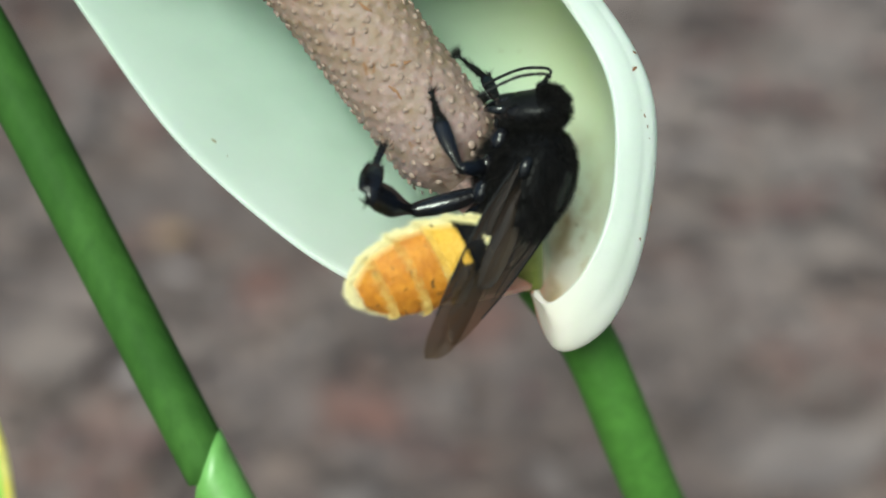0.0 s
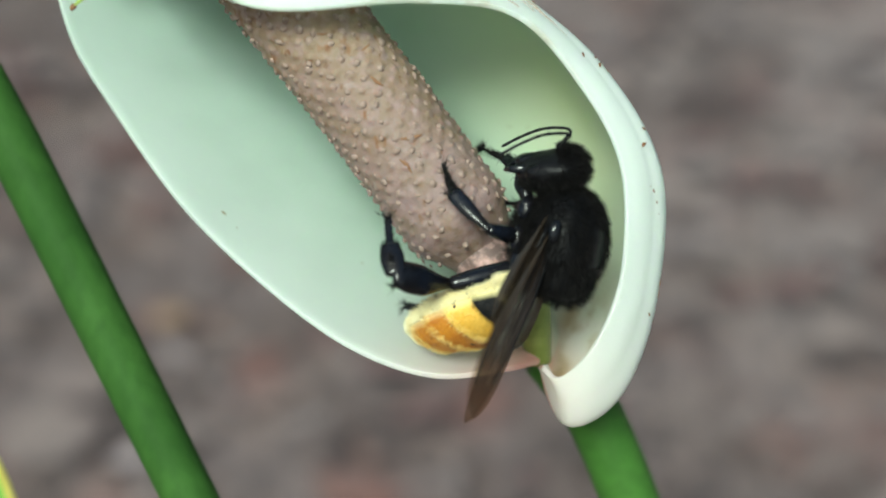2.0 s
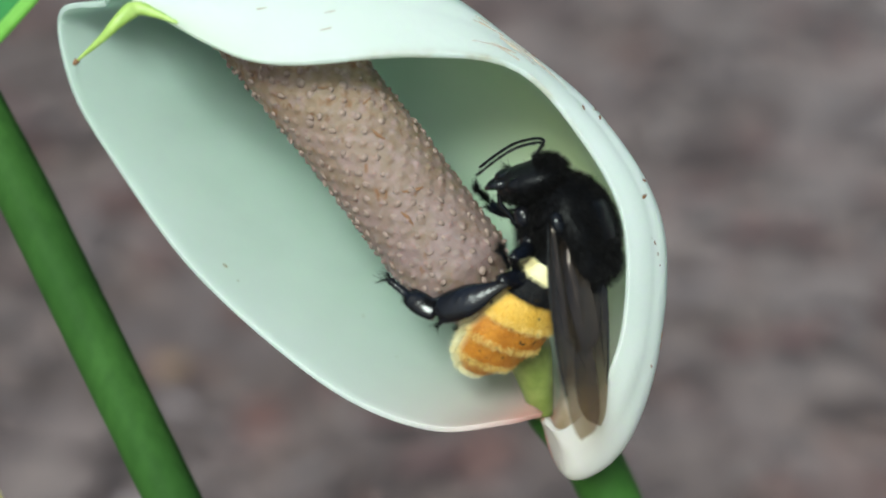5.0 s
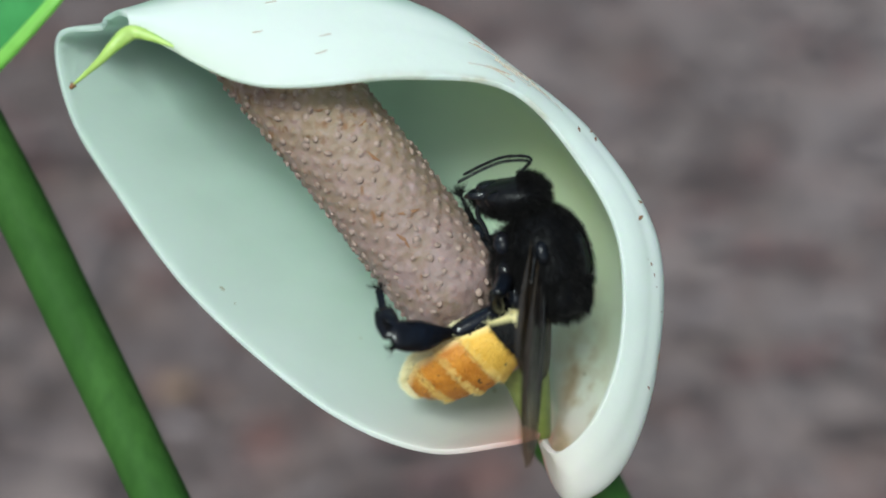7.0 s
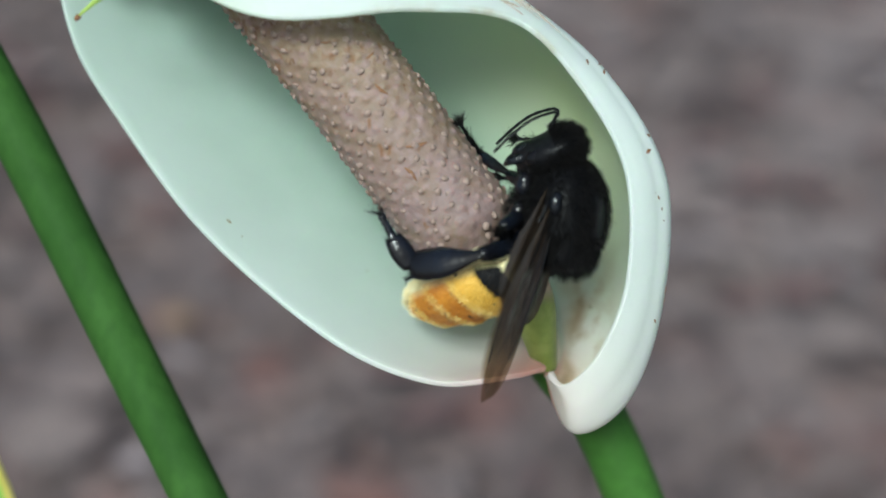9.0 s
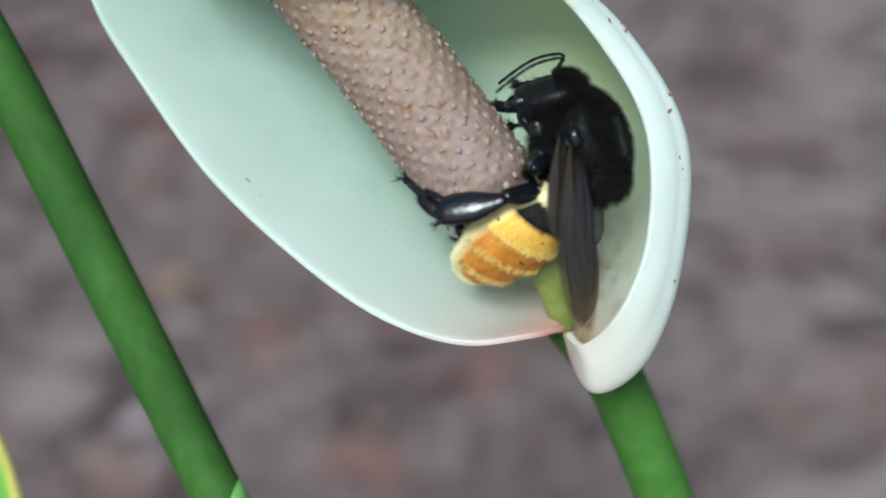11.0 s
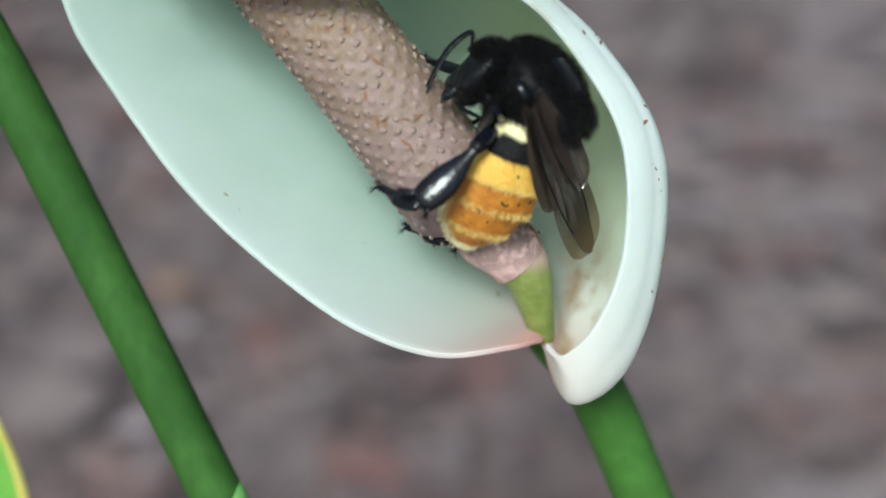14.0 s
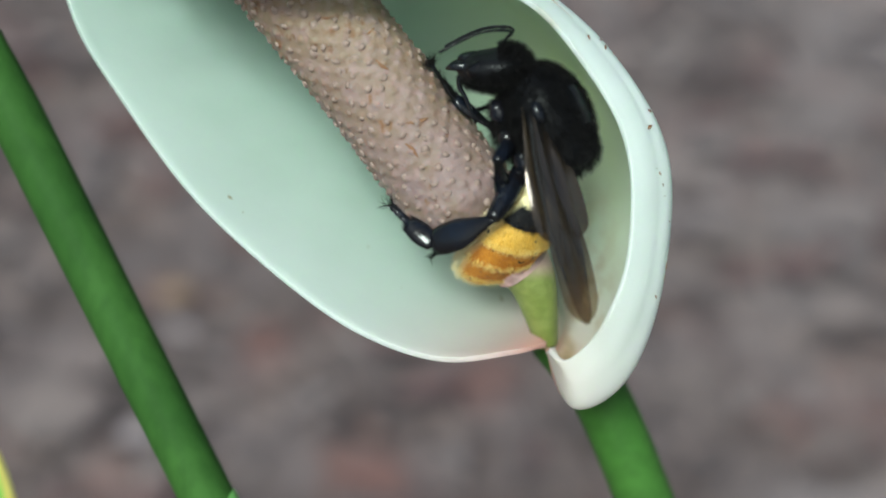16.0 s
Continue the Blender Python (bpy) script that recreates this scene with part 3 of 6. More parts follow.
# ---- ground ----
def build_ground():
    n = 60
    xs = [math.copysign(abs(v) ** 3, v) * 40 for v in np.linspace(-1, 1, n)]
    verts, faces = [], []
    for y in xs:
        for x in xs:
            near = math.exp(-(x * x + (y - 0.7) ** 2) / 4)
            verts.append((x, y + 0.7, 0.012 * near * noise.noise(Vector((x * 6, y * 6, 0)))))
    for i in range(n - 1):
        for j in range(n - 1):
            faces.append((i * n + j, i * n + j + 1, (i + 1) * n + j + 1, (i + 1) * n + j))
    tagged(new("ground", mesh_of("ground", verts, faces, [M_GROUND])), "grey-brown soil strewn with dead leaves", "ground", kind="structure")


build_ground()


def flake(rng, centre, size, slim, turn):
    """A small curled dead leaf."""
    v, f = [], []
    for i in range(5):
        s = i / 4
        w = math.sin(math.pi * (0.08 + 0.84 * s)) * size * slim
        for u in (-1, 0, 1):
            p = Vector(((s - 0.5) * 2 * size, u * w, size * (0.12 * u * u + 0.08 * math.sin(s * 3))))
            v.append(Vector(centre) + Euler((rng.uniform(-0.1, 0.1), rng.uniform(-0.1, 0.1), turn)).to_matrix() @ p)
    for i in range(4):
        for j in range(2):
            f.append((i * 3 + j, i * 3 + j + 1, i * 3 + j + 4, i * 3 + j + 3))
    return v, f


def build_litter():
    rng = np.random.default_rng(11)
    verts, faces, index = [], [], []
    for k in range(2600):
        c = (rng.uniform(-0.75, 0.75), rng.uniform(0.15, 1.7), rng.uniform(0.004, 0.012))
        v, f = flake(rng, c, rng.uniform(0.005, 0.018), rng.uniform(0.25, 0.6), rng.uniform(0, 6.28))
        index += [int(rng.choice([0, 1, 2, 3, 5, 6], p=[0.42, 0.22, 0.08, 0.12, 0.0, 0.16] if c[0] > 0.06 else [0.36, 0.34, 0.1, 0.2, 0.0, 0.0]))] * len(f)
        faces += [tuple(len(verts) + i for i in q) for q in f]
        verts += v
    for k in range(50):
        c = (rng.uniform(-0.7, 0.7), rng.uniform(0.2, 1.5), rng.uniform(0.010, 0.016))
        v, f = flake(rng, c, rng.uniform(0.014, 0.030), rng.uniform(0.3, 0.6), rng.uniform(-0.6, 0.6))
        index += [int(rng.choice(5, p=[0.32, 0.24, 0.22, 0.22, 0.0]))] * len(f)
        faces += [tuple(len(verts) + i for i in q) for q in f]
        verts += v
    for k in range(170):
        c = (rng.uniform(0.06, 0.5), rng.uniform(0.3, 1.0), rng.uniform(0.012, 0.018)) if k < 110 else (rng.uniform(-0.3, 0.3), rng.uniform(0.3, 0.9), rng.uniform(0.012, 0.018))
        v, f = flake(rng, c, rng.uniform(0.005, 0.016), rng.uniform(0.3, 0.7), rng.uniform(0, 6.28))
        index += [int(rng.choice([0, 6, 6])) if k < 110 else 2] * len(f)
        faces += [tuple(len(verts) + i for i in q) for q in f]
        verts += v
    # larger leaves lying on top
    for x, y, size, slim, turn, kind in (
            (0.177, 0.521, 0.011, 0.8, 0, 2), (0.178, 0.718, 0.034, 0.16, 12, 3), (-0.022, 0.466, 0.015, 0.45, -5, 2), (-0.129, 0.5, 0.008, 0.8, 10, 4),
            (-0.122, 0.473, 0.008, 0.4, -30, 5), (-0.132, 0.407, 0.008, 0.7, 0, 5), (-0.169, 0.419, 0.024, 0.75, 25, 6), (-0.166, 0.452, 0.018, 0.7, -10, 6),
            (0.15, 0.355, 0.035, 0.5, 15, 0), (0.10, 0.345, 0.03, 0.5, -20, 1), (0.205, 0.375, 0.03, 0.5, 5, 6), (0.17, 0.40, 0.022, 0.6, 30, 1),
            (0.133, 0.555, 0.02, 0.5, 0, 0), (0.18, 0.412, 0.016, 0.5, 5, 2), (-0.005, 0.436, 0.017, 0.4, 15, 2)):
        v, f = flake(rng, (x, y, 0.017), size, slim, radians(turn))
        index += [kind] * len(f)
        faces += [tuple(len(verts) + i for i in q) for q in f]
        verts += v
    # thinner litter further round
    for k in range(2400):
        x, y = rng.normal(0, 1.1), rng.normal(0.9, 1.1)
        if abs(x) < 0.75 and 0.15 < y < 1.7:
            continue
        v, f = flake(rng, (x, y, rng.uniform(0.004, 0.012)), rng.uniform(0.006, 0.02), rng.uniform(0.25, 0.6), rng.uniform(0, 6.28))
        index += [int(rng.choice([0, 1, 3, 6]))] * len(f)
        faces += [tuple(len(verts) + i for i in q) for q in f]
        verts += v
    tagged(new("leaf_litter", mesh_of("leaf_litter", verts, faces, M_DEAD, index)), "dry grey and brown leaf litter on the soil", "leaf litter", kind="stuff")


build_litter()


# ---- the bee: x forward, y to its left, z to its back, in mm ----
bee = tagged(new("bee"), "large black bee with orange-banded abdomen clinging to the spadix", "bee")
bee_parts = {}
RNG = np.random.default_rng(3)


def body_of(n, sides, centre, half, lumps=0.0):
    """A closed rounded body: centre(s) and half(s) (width, height) along s in 0 to 1. Gives vertices, faces and normals."""
    verts, faces = [], []
    for i in range(n):
        s = i / (n - 1)
        c = Vector(centre(s))
        w, h = half(s)
        for k in range(sides):
            a = 2 * math.pi * k / sides
            g = 1 + lumps * noise.noise(Vector((s * 5, math.cos(a) * 2, math.sin(a) * 2)))
            verts.append((c + Vector((0, w * math.cos(a) * g, h * math.sin(a) * g))) * MM)
    for i in range(n - 1):
        for k in range(sides):
            q = (k + 1) % sides
            faces.append((i * sides + k, i * sides + q, (i + 1) * sides + q, (i + 1) * sides + k))
    faces.append(tuple(reversed(range(sides))))
    faces.append(tuple((n - 1) * sides + k for k in range(sides)))
    if centre(1)[0] < centre(0)[0]:
        faces = [tuple(reversed(q)) for q in faces]
    return verts, faces


def coat(me, count, length, width, lean, rng, keep=lambda p, n: True):
    """Hairs over a mesh."""
    me.update()
    polys = [p for p in me.polygons if keep(p.center, p.normal)]
    area = np.array([p.area for p in polys])
    picks = rng.choice(len(polys), count, p=area / area.sum())
    spots = []
    for i in picks:
        vs = [me.vertices[v].co for v in polys[i].vertices[:4]]
        a, b = rng.uniform(0, 1, 2)
        p = vs[0].lerp(vs[1], a).lerp(vs[-1].lerp(vs[2], a) if len(vs) == 4 else vs[2], b)
        spots.append((p, polys[i].normal.copy()))
    return hairs(rng, spots, length * MM, width * MM, lean)


def round_end(s, p=2.2):
    return max(0.02, 1 - abs(2 * s - 1) ** p) ** (1 / p)


def build_thorax():
    def half(s):
        front = 0.84 + 0.16 * min(1.0, s / 0.4)
        front *= 1 - 0.12 * max(0.0, s - 0.55) / 0.45
        return 4.2 * front * round_end(s, 2.6), 3.7 * front * round_end(s, 2.7)
    v, f = body_of(36, 36, lambda s: (5.1 - 10.2 * s, 0, 0.1 * math.sin(math.pi * s)), half, 0.06)
    me = mesh_of("thorax", v, f, [M_BLACK])
    thorax = part("thorax", me, bee, "black furry thorax with a shiny back")
    bald = lambda p, n: not (n.z > 0.80 and abs(p.y) < 0.0015 and abs(p.x) < 0.0018)
    hv, hf = coat(me, 21000, 0.85, 0.019, Vector((-0.7, 0, 0.05)), RNG, bald)
    tagged(part("fur", mesh_of("fur", hv, hf, [M_FUR]), thorax, "short black fur"), kind="stuff")
    for s in (1, -1):
        v, f = body_of(12, 16, lambda t: (1.9 - 2.3 * t, s * 3.9, 0.9), lambda t: (0.8 * round_end(t), 0.62 * round_end(t)))
        part("tegula", mesh_of("tegula", v, f, [M_GLOSS]), thorax, "glossy black wing-base scale")
    v, f = body_of(18, 24, lambda t: (3.8 - 7.6 * t, 0, -2.6), lambda t: (3.0 * round_end(t), 2.3 * round_end(t)), 0.16)
    me = mesh_of("sternum", v, f, [M_BLACK])
    part("sternum", me, thorax, "black underside plate")
    hv, hf = coat(me, 4200, 1.0, 0.018, Vector((-0.3, 0, -0.4)), RNG, lambda p, n: n.z < 0.5)
    tagged(part("fur", mesh_of("fur", hv, hf, [M_FUR]), thorax, "shaggy black fur of the underside"), kind="stuff")
    for s in (1, -1):
        for x, y, z, a, b in ((2.3, 2.5, -3.1, 1.2, 0.95), (-0.5, 2.7, -3.3, 1.3, 1.05), (-2.7, 2.2, -3.0, 1.3, 0.95)):
            v, f = body_of(12, 16, lambda t: (x + a - 2 * a * t, s * y, z), lambda t: (b * round_end(t), 0.9 * b * round_end(t)), 0.2)
            part("leg_base", mesh_of("leg_base", v, f, [M_LEG]), thorax, "glossy black leg base")
    # the rear shield overhangs the waist with a square, fringed edge
    v, f = body_of(18, 26, lambda t: (-0.8 - 4.7 * t, 0, 1.85 - 0.7 * t), lambda t: (3.4 * round_end(t, 3.0), 1.55 * round_end(t, 3.0)), 0.05)
    me = mesh_of("scutellum", v, f, [M_BLACK])
    part("scutellum", me, thorax, "smooth shiny rear shield")
    hv, hf = coat(me, 2200, 0.9, 0.017, Vector((-1.0, 0, 0)), RNG, lambda p, n: n.x < -0.1 or abs(n.y) > 0.6)
    tagged(part("fur", mesh_of("fur", hv, hf, [M_FUR]), thorax, "black fringe of the rear shield"), kind="stuff")


def build_head():
    n, sides = 26, 30
    verts = []
    for i in range(n):
        s = i / (n - 1)
        r = round_end(s, 2.5)
        for k in range(sides):
            a = 2 * math.pi * k / sides
            g = 1 + 0.04 * noise.noise(Vector((s * 5, math.cos(a) * 2, math.sin(a) * 2)))
            verts.append(Vector(((2.35 - 0.5 * s) * r * math.cos(a) * g + 0.9 * s * s, (3.85 - 1.6 * s * s) * r * math.sin(a) * g, 3.0 - 7.4 * s)) * 0.88 * MM)
    faces = [(i * sides + k, (i + 1) * sides + k, (i + 1) * sides + (k + 1) % sides, i * sides + (k + 1) % sides) for i in range(n - 1) for k in range(sides)]
    faces += [tuple(range(sides)), tuple((n - 1) * sides + k for k in reversed(range(sides)))]
    me = mesh_of("head", verts, faces, [M_BLACK])
    head = bee_parts["head"] = part("head", me, bee, "black head with large shiny eyes")
    hv, hf = coat(me, 7500, 0.85, 0.019, Vector((-0.2, 0, 0.4)), RNG, lambda p, n: p.z > 0.0002 or p.x < 0.0002)
    tagged(part("fur", mesh_of("fur", hv, hf, [M_FUR]), head, "short black fur"), kind="stuff")
    for s in (1, -1):
        ev, ef = body_of(20, 22, lambda t: (4.8 * t - 2.4, 0, 0), lambda t: (0.85 * round_end(t), 1.15 * round_end(t)))
        turn = pose(0.0002, s * 0.0019, -0.0005, 0, 78, s * 4)
        part("eye", mesh_of("eye", [turn @ Vector((q[0], q[1], q[2])) for q in ev], ef, [M_EYE]), head, "glossy black compound eye")
        pts = [(2.0, s * 0.8, 0.2), (3.0, s * 1.1, 1.6), (3.4, s * 1.4, 2.2), (3.9, s * 1.8, 1.6), (4.3, s * 2.3, -0.6), (4.0, s * 2.7, -3.0), (3.4, s * 3.0, -5.4)]
        path = spline(pts, 48) * 0.88 * MM
        rad = [(0.13 if i < 14 else 0.165 + 0.02 * math.sin(i * 1.57)) * 0.88 * MM for i in range(48)]
        v, f = tube(path, rad, 10)
        part("antenna", mesh_of("antenna", v, f, [M_BLACK]), head, "elbowed black antenna")
        v, f = tube(spline([(1.2, s * 1.7, -3.2), (1.5, s * 1.6, -4.6), (1.4, s * 0.4, -5.4)], 10) * 0.88 * MM, [(0.55 - 0.04 * i) * 0.88 * MM for i in range(10)], 10, 0.7)
        part("mandible", mesh_of("mandible", v, f, [M_GLOSS]), head, "glossy black mandible")
    v, f = body_of(14, 18, lambda t: (3.0 * t - 1.5, 0, 0), lambda t: (1.25 * round_end(t), 0.6 * round_end(t)))
    turn = pose(0.0016, 0, -0.0021, 0, 80, 0)
    part("clypeus", mesh_of("clypeus", [turn @ Vector(q) for q in v], f, [M_GLOSS]), head, "bulging shiny face plate")
    v, f = tube(spline([(0.8, 0, -3.8), (-0.6, 0, -4.6), (-2.4, 0, -4.2), (-5.0, 0, -3.9)], 14) * 0.88 * MM, [(0.45 - 0.02 * i) * 0.88 * MM for i in range(14)], 10, 0.8)
    part("tongue", mesh_of("tongue", v, f, [M_GLOSS]), head, "dark folded tongue")


AB_LEN = 14.2


def abdomen_half(s):
    base = math.sin(math.pi * (0.06 + 0.82 * s))
    close = max(0.03, 1 - ((s - 0.82) / 0.185) ** 2) ** 0.5 if s > 0.82 else 1.0
    return 4.35 * base ** 0.95 * close, 2.9 * base ** 0.6 * (1 - 0.15 * s) * close


def abdomen_centre(s):
    return (-AB_LEN * s, 0, -1.8 * s * s + 0.3 * math.sin(math.pi * s))


def build_abdomen():
    v, f = body_of(30, 28, abdomen_centre, lambda s: tuple(0.86 * q for q in abdomen_half(s)))
    abdomen = bee_parts["abdomen"] = part("abdomen", mesh_of("abdomen", v, f, [M_BLACK]), bee, "abdomen banded black, yellow and orange")
    v, f = body_of(14, 20, lambda t: (2.4 - 4.2 * t, 0, -0.5), lambda t: (1.3 * round_end(t), 1.2 * round_end(t)), 0.1)
    part("waist", mesh_of("waist", v, f, [M_BLACK]), abdomen, "narrow black waist")
    bands = ((0.02, 0.105, M_YELLOW, M_YELLOW, "pale yellow hairy band"), (0.09, 0.25, M_NIGHT, M_NIGHT, "shiny black band"),
             (0.23, 0.45, M_AMBER, M_GOLD, "yellow-orange hairy band"), (0.42, 0.64, M_ORANGE, M_GOLD, "orange hairy band"),
             (0.62, 0.84, M_ORANGE, M_GOLD, "orange hairy band"), (0.81, 1.0, M_ORANGE, M_YELLOW, "orange tip band with yellow hairs"))
    for a, b, skin, fringe, label in bands:
        def half(t, a=a, b=b):
            w, h = abdomen_half(a + (b - a) * t)
            k = 0.94 + 0.10 * t * t
            return w * k, h * k
        v, f = body_of(10, 40, lambda t, a=a, b=b: abdomen_centre(a + (b - a) * t), half)
        me = mesh_of("band", v, f[:-2] if b < 1 else f, [skin])
        band = part("band", me, abdomen, label)
        x0, x1 = -AB_LEN * a * MM, -AB_LEN * b * MM
        hv, hf = coat(me, 2200 if skin is not M_NIGHT else 700, 0.27, 0.012, Vector((-1.6, 0, -0.1)), RNG)
        ev, ef = coat(me, 1500, 0.42, 0.013, Vector((-1.6, 0, -0.1)), RNG, lambda p, n, e=x1, q=x0: p.x < e + 0.26 * (q - e))
        sv, sf = coat(me, 2600, 0.75, 0.020, Vector((-0.9, 0, -0.2)), RNG, lambda p, n: -0.97 < n.z < -0.05)
        k = len(hv)
        fv, ff = ev + sv, ef + [tuple(i + len(ev) for i in q) for q in sf]
        me2 = mesh_of("fur", hv + fv, hf + [tuple(i + k for i in q) for q in ff], [skin, fringe, M_YELLOW], [0] * len(hf) + [1] * len(ef) + [2] * len(sf))
        tagged(part("fur", me2, abdomen), kind="stuff")


def wing_mesh(length, width, name):
    """A thin wing: x to the tip, the stiff leading edge at +y, with raised veins."""
    n, m = 36, 13
    verts, faces = [], []

    def edge(s):
        lead = width * (0.16 + 0.2 * math.sin(math.pi * s ** 0.9))
        trail = -width * (0.08 + 0.66 * math.sin(math.pi * min(1, 0.02 + 0.74 * s ** 1.4)) ** 0.9)
        close = min(1.0, max(0.0, 1 - ((s - 0.88) / 0.12) ** 2) ** 0.5) if s > 0.88 else 1.0
        return lead * close, trail * close

    for i in range(n):
        s = i / (n - 1)
        a, b = edge(s)
        for j in range(m):
            u = j / (m - 1)
            y = a + (b - a) * u
            z = 0.16 * math.sin(u * 9 + s * 2) * u * (1 - 0.4 * s) + 0.25 * math.sin(math.pi * s) * (1 - u)
            verts.append(Vector((length * s, y, z)) * MM)
    for i in range(n - 1):
        for j in range(m - 1):
            faces.append((i * m + j, i * m + j + 1, (i + 1) * m + j + 1, (i + 1) * m + j))
    veins = []

    def vein(line, r):
        pts = []
        for s, u in line:
            a, b = edge(s)
            pts.append(Vector((length * s, a + (b - a) * u, 0.16 * math.sin(u * 9 + s * 2) * u * (1 - 0.4 * s) + 0.25 * math.sin(math.pi * s) * (1 - u))) * MM)
        v, f = tube(spline(pts, 18), [r * MM * (1 - 0.02 * i) for i in range(18)], 6)
        veins.append(mesh_of("vein", v, f, [M_BLACK]))

    vein([(0, 0.02), (0.3, 0.01), (0.62, 0.02), (0.8, 0.03)], 0.13)
    vein([(0.02, 0.3), (0.3, 0.25), (0.55, 0.25), (0.72, 0.12)], 0.055)
    vein([(0.02, 0.55), (0.3, 0.55), (0.55, 0.6), (0.7, 0.75)], 0.045)
    vein([(0.3, 0.25), (0.36, 0.4), (0.38, 0.57)], 0.035)
    vein([(0.5, 0.25), (0.56, 0.42), (0.56, 0.6)], 0.035)
    vein([(0.56, 0.42), (0.7, 0.4), (0.78, 0.3)], 0.03)
    return mesh_of(name, verts, faces, [M_WING]), veins


def build_wings():
    (fore, veins), (hind, _) = wing_mesh(19.5, 4.1, "forewing"), wing_mesh(12.6, 2.7, "hindwing")
    for s in "LR":
        w = bee_parts["wing_" + s] = part("forewing", fore, bee, "smoky brown translucent wing with dark veins")
        for me in veins:
            part("vein", me, w)
        h = part("hindwing", hind, w, "shorter smoky hind wing tucked under")
        h.matrix_basis = pose(-0.0008, -0.0009, -0.0005, 4, 0, -3)


LEG = {"front": ((4.2, 0.68), (4.4, 0.62), (3.8, 0.34)), "mid": ((4.8, 0.80), (5.0, 0.78), (3.8, 0.40)), "hind": ((6.2, 0.98), (7.0, 1.5), (5.4, 1.1))}


def segment(name, length, r, kind):
    """A leg joint from its root along x."""
    n = 20
    prof = []
    for i in range(n):
        s = i / (n - 1)
        if kind == "tarsus":
            big = 1.0 if s < 0.55 else (0.30 if r > 1 else 0.44) + 0.18 * abs(math.sin((s - 0.55) * 27))
            prof.append(r * big * (0.80 + 0.20 * math.sin(math.pi * min(1, s * 1.9))))
        elif kind == "tibia" and r > 1.4:
            # the paddle-shaped shin of the hind leg, cut off square at its end
            q = min(1.0, s / 0.62)
            prof.append(r * (0.34 + 0.66 * q * q * (3 - 2 * q)) * (1 if s < 0.8 else 1 - 0.9 * (s - 0.8)) * (1 if s < 0.97 else 0.72))
        elif kind == "tibia":
            prof.append(r * (0.48 + 0.52 * (lambda q: q * q * (3 - 2 * q))(min(1.0, s / 0.7))) * (1 if s < 0.95 else 0.8))
        else:
            prof.append(r * (0.58 + 0.42 * math.sin(math.pi * (0.08 + 0.86 * s)) ** 0.8))
    flat = 0.45 if kind != "femur" else 0.85
    v, f = tube([Vector((length * i / (n - 1), 0.12 * r * math.sin(math.pi * i / (n - 1)), 0)) * MM for i in range(n)], [p * MM for p in prof], 16, flat)
    index = [0] * len(f)
    if kind == "tarsus":
        for s in (1, -1):
            cv, cf = tube(spline([(length * 0.97, 0, 0), (length * 1.06, s * 0.3, 0.05), (length * 1.12, s * 0.42, -0.2)], 8) * MM, [(0.13 - 0.013 * i) * MM for i in range(8)], 6)
            k = len(v)
            v += cv
            f += [tuple(k + i for i in q) for q in cf]
            index += [0] * len(cf)
    if kind == "tibia":
        for s in (1, -1):
            wide = r > 1.4
            cv, cf = tube([Vector((length * (0.9 if wide else 0.95), s * r * 0.5, 0)) * MM, Vector((length * 1.08, s * r * (0.92 if wide else 0.75), 0.1)) * MM], [(0.42 if wide else 0.14) * MM, 0.03 * MM], 6)
            k = len(v)
            v += cv
            f += [tuple(k + i for i in q) for q in cf]
            index += [0] * len(cf)
    me = mesh_of(name, v, f, [M_GLOSS, M_FUR], index)
    keep = (lambda p, n: abs(n.y) > 0.55) if kind != "femur" else (lambda p, n: n.y < 0)
    hv, hf = coat(me, {"tibia": 1100, "tarsus": 900, "femur": 500}[kind], 0.85 if kind != "tarsus" else 1.0, 0.020, Vector((1.0, 0, 0)), RNG, keep)
    k = len(v)
    return mesh_of(name, v + hv, f + [tuple(k + i for i in q) for q in hf], [M_LEG, M_FUR], index + [1] * len(hf))


def build_legs():
    for leg, dims in LEG.items():
        for kind, (length, r) in zip(("femur", "tibia", "tarsus"), dims):
            me = segment("%s_%s" % (leg, kind), length, r, kind)
            for s in "LR":
                bee_parts["%s_%s_%s" % (leg, kind, s)] = part("%s_leg_%s" % (leg, kind), me, bee, "glossy black bristly leg joint")


build_thorax()
build_head()
build_abdomen()
build_wings()
build_legs()


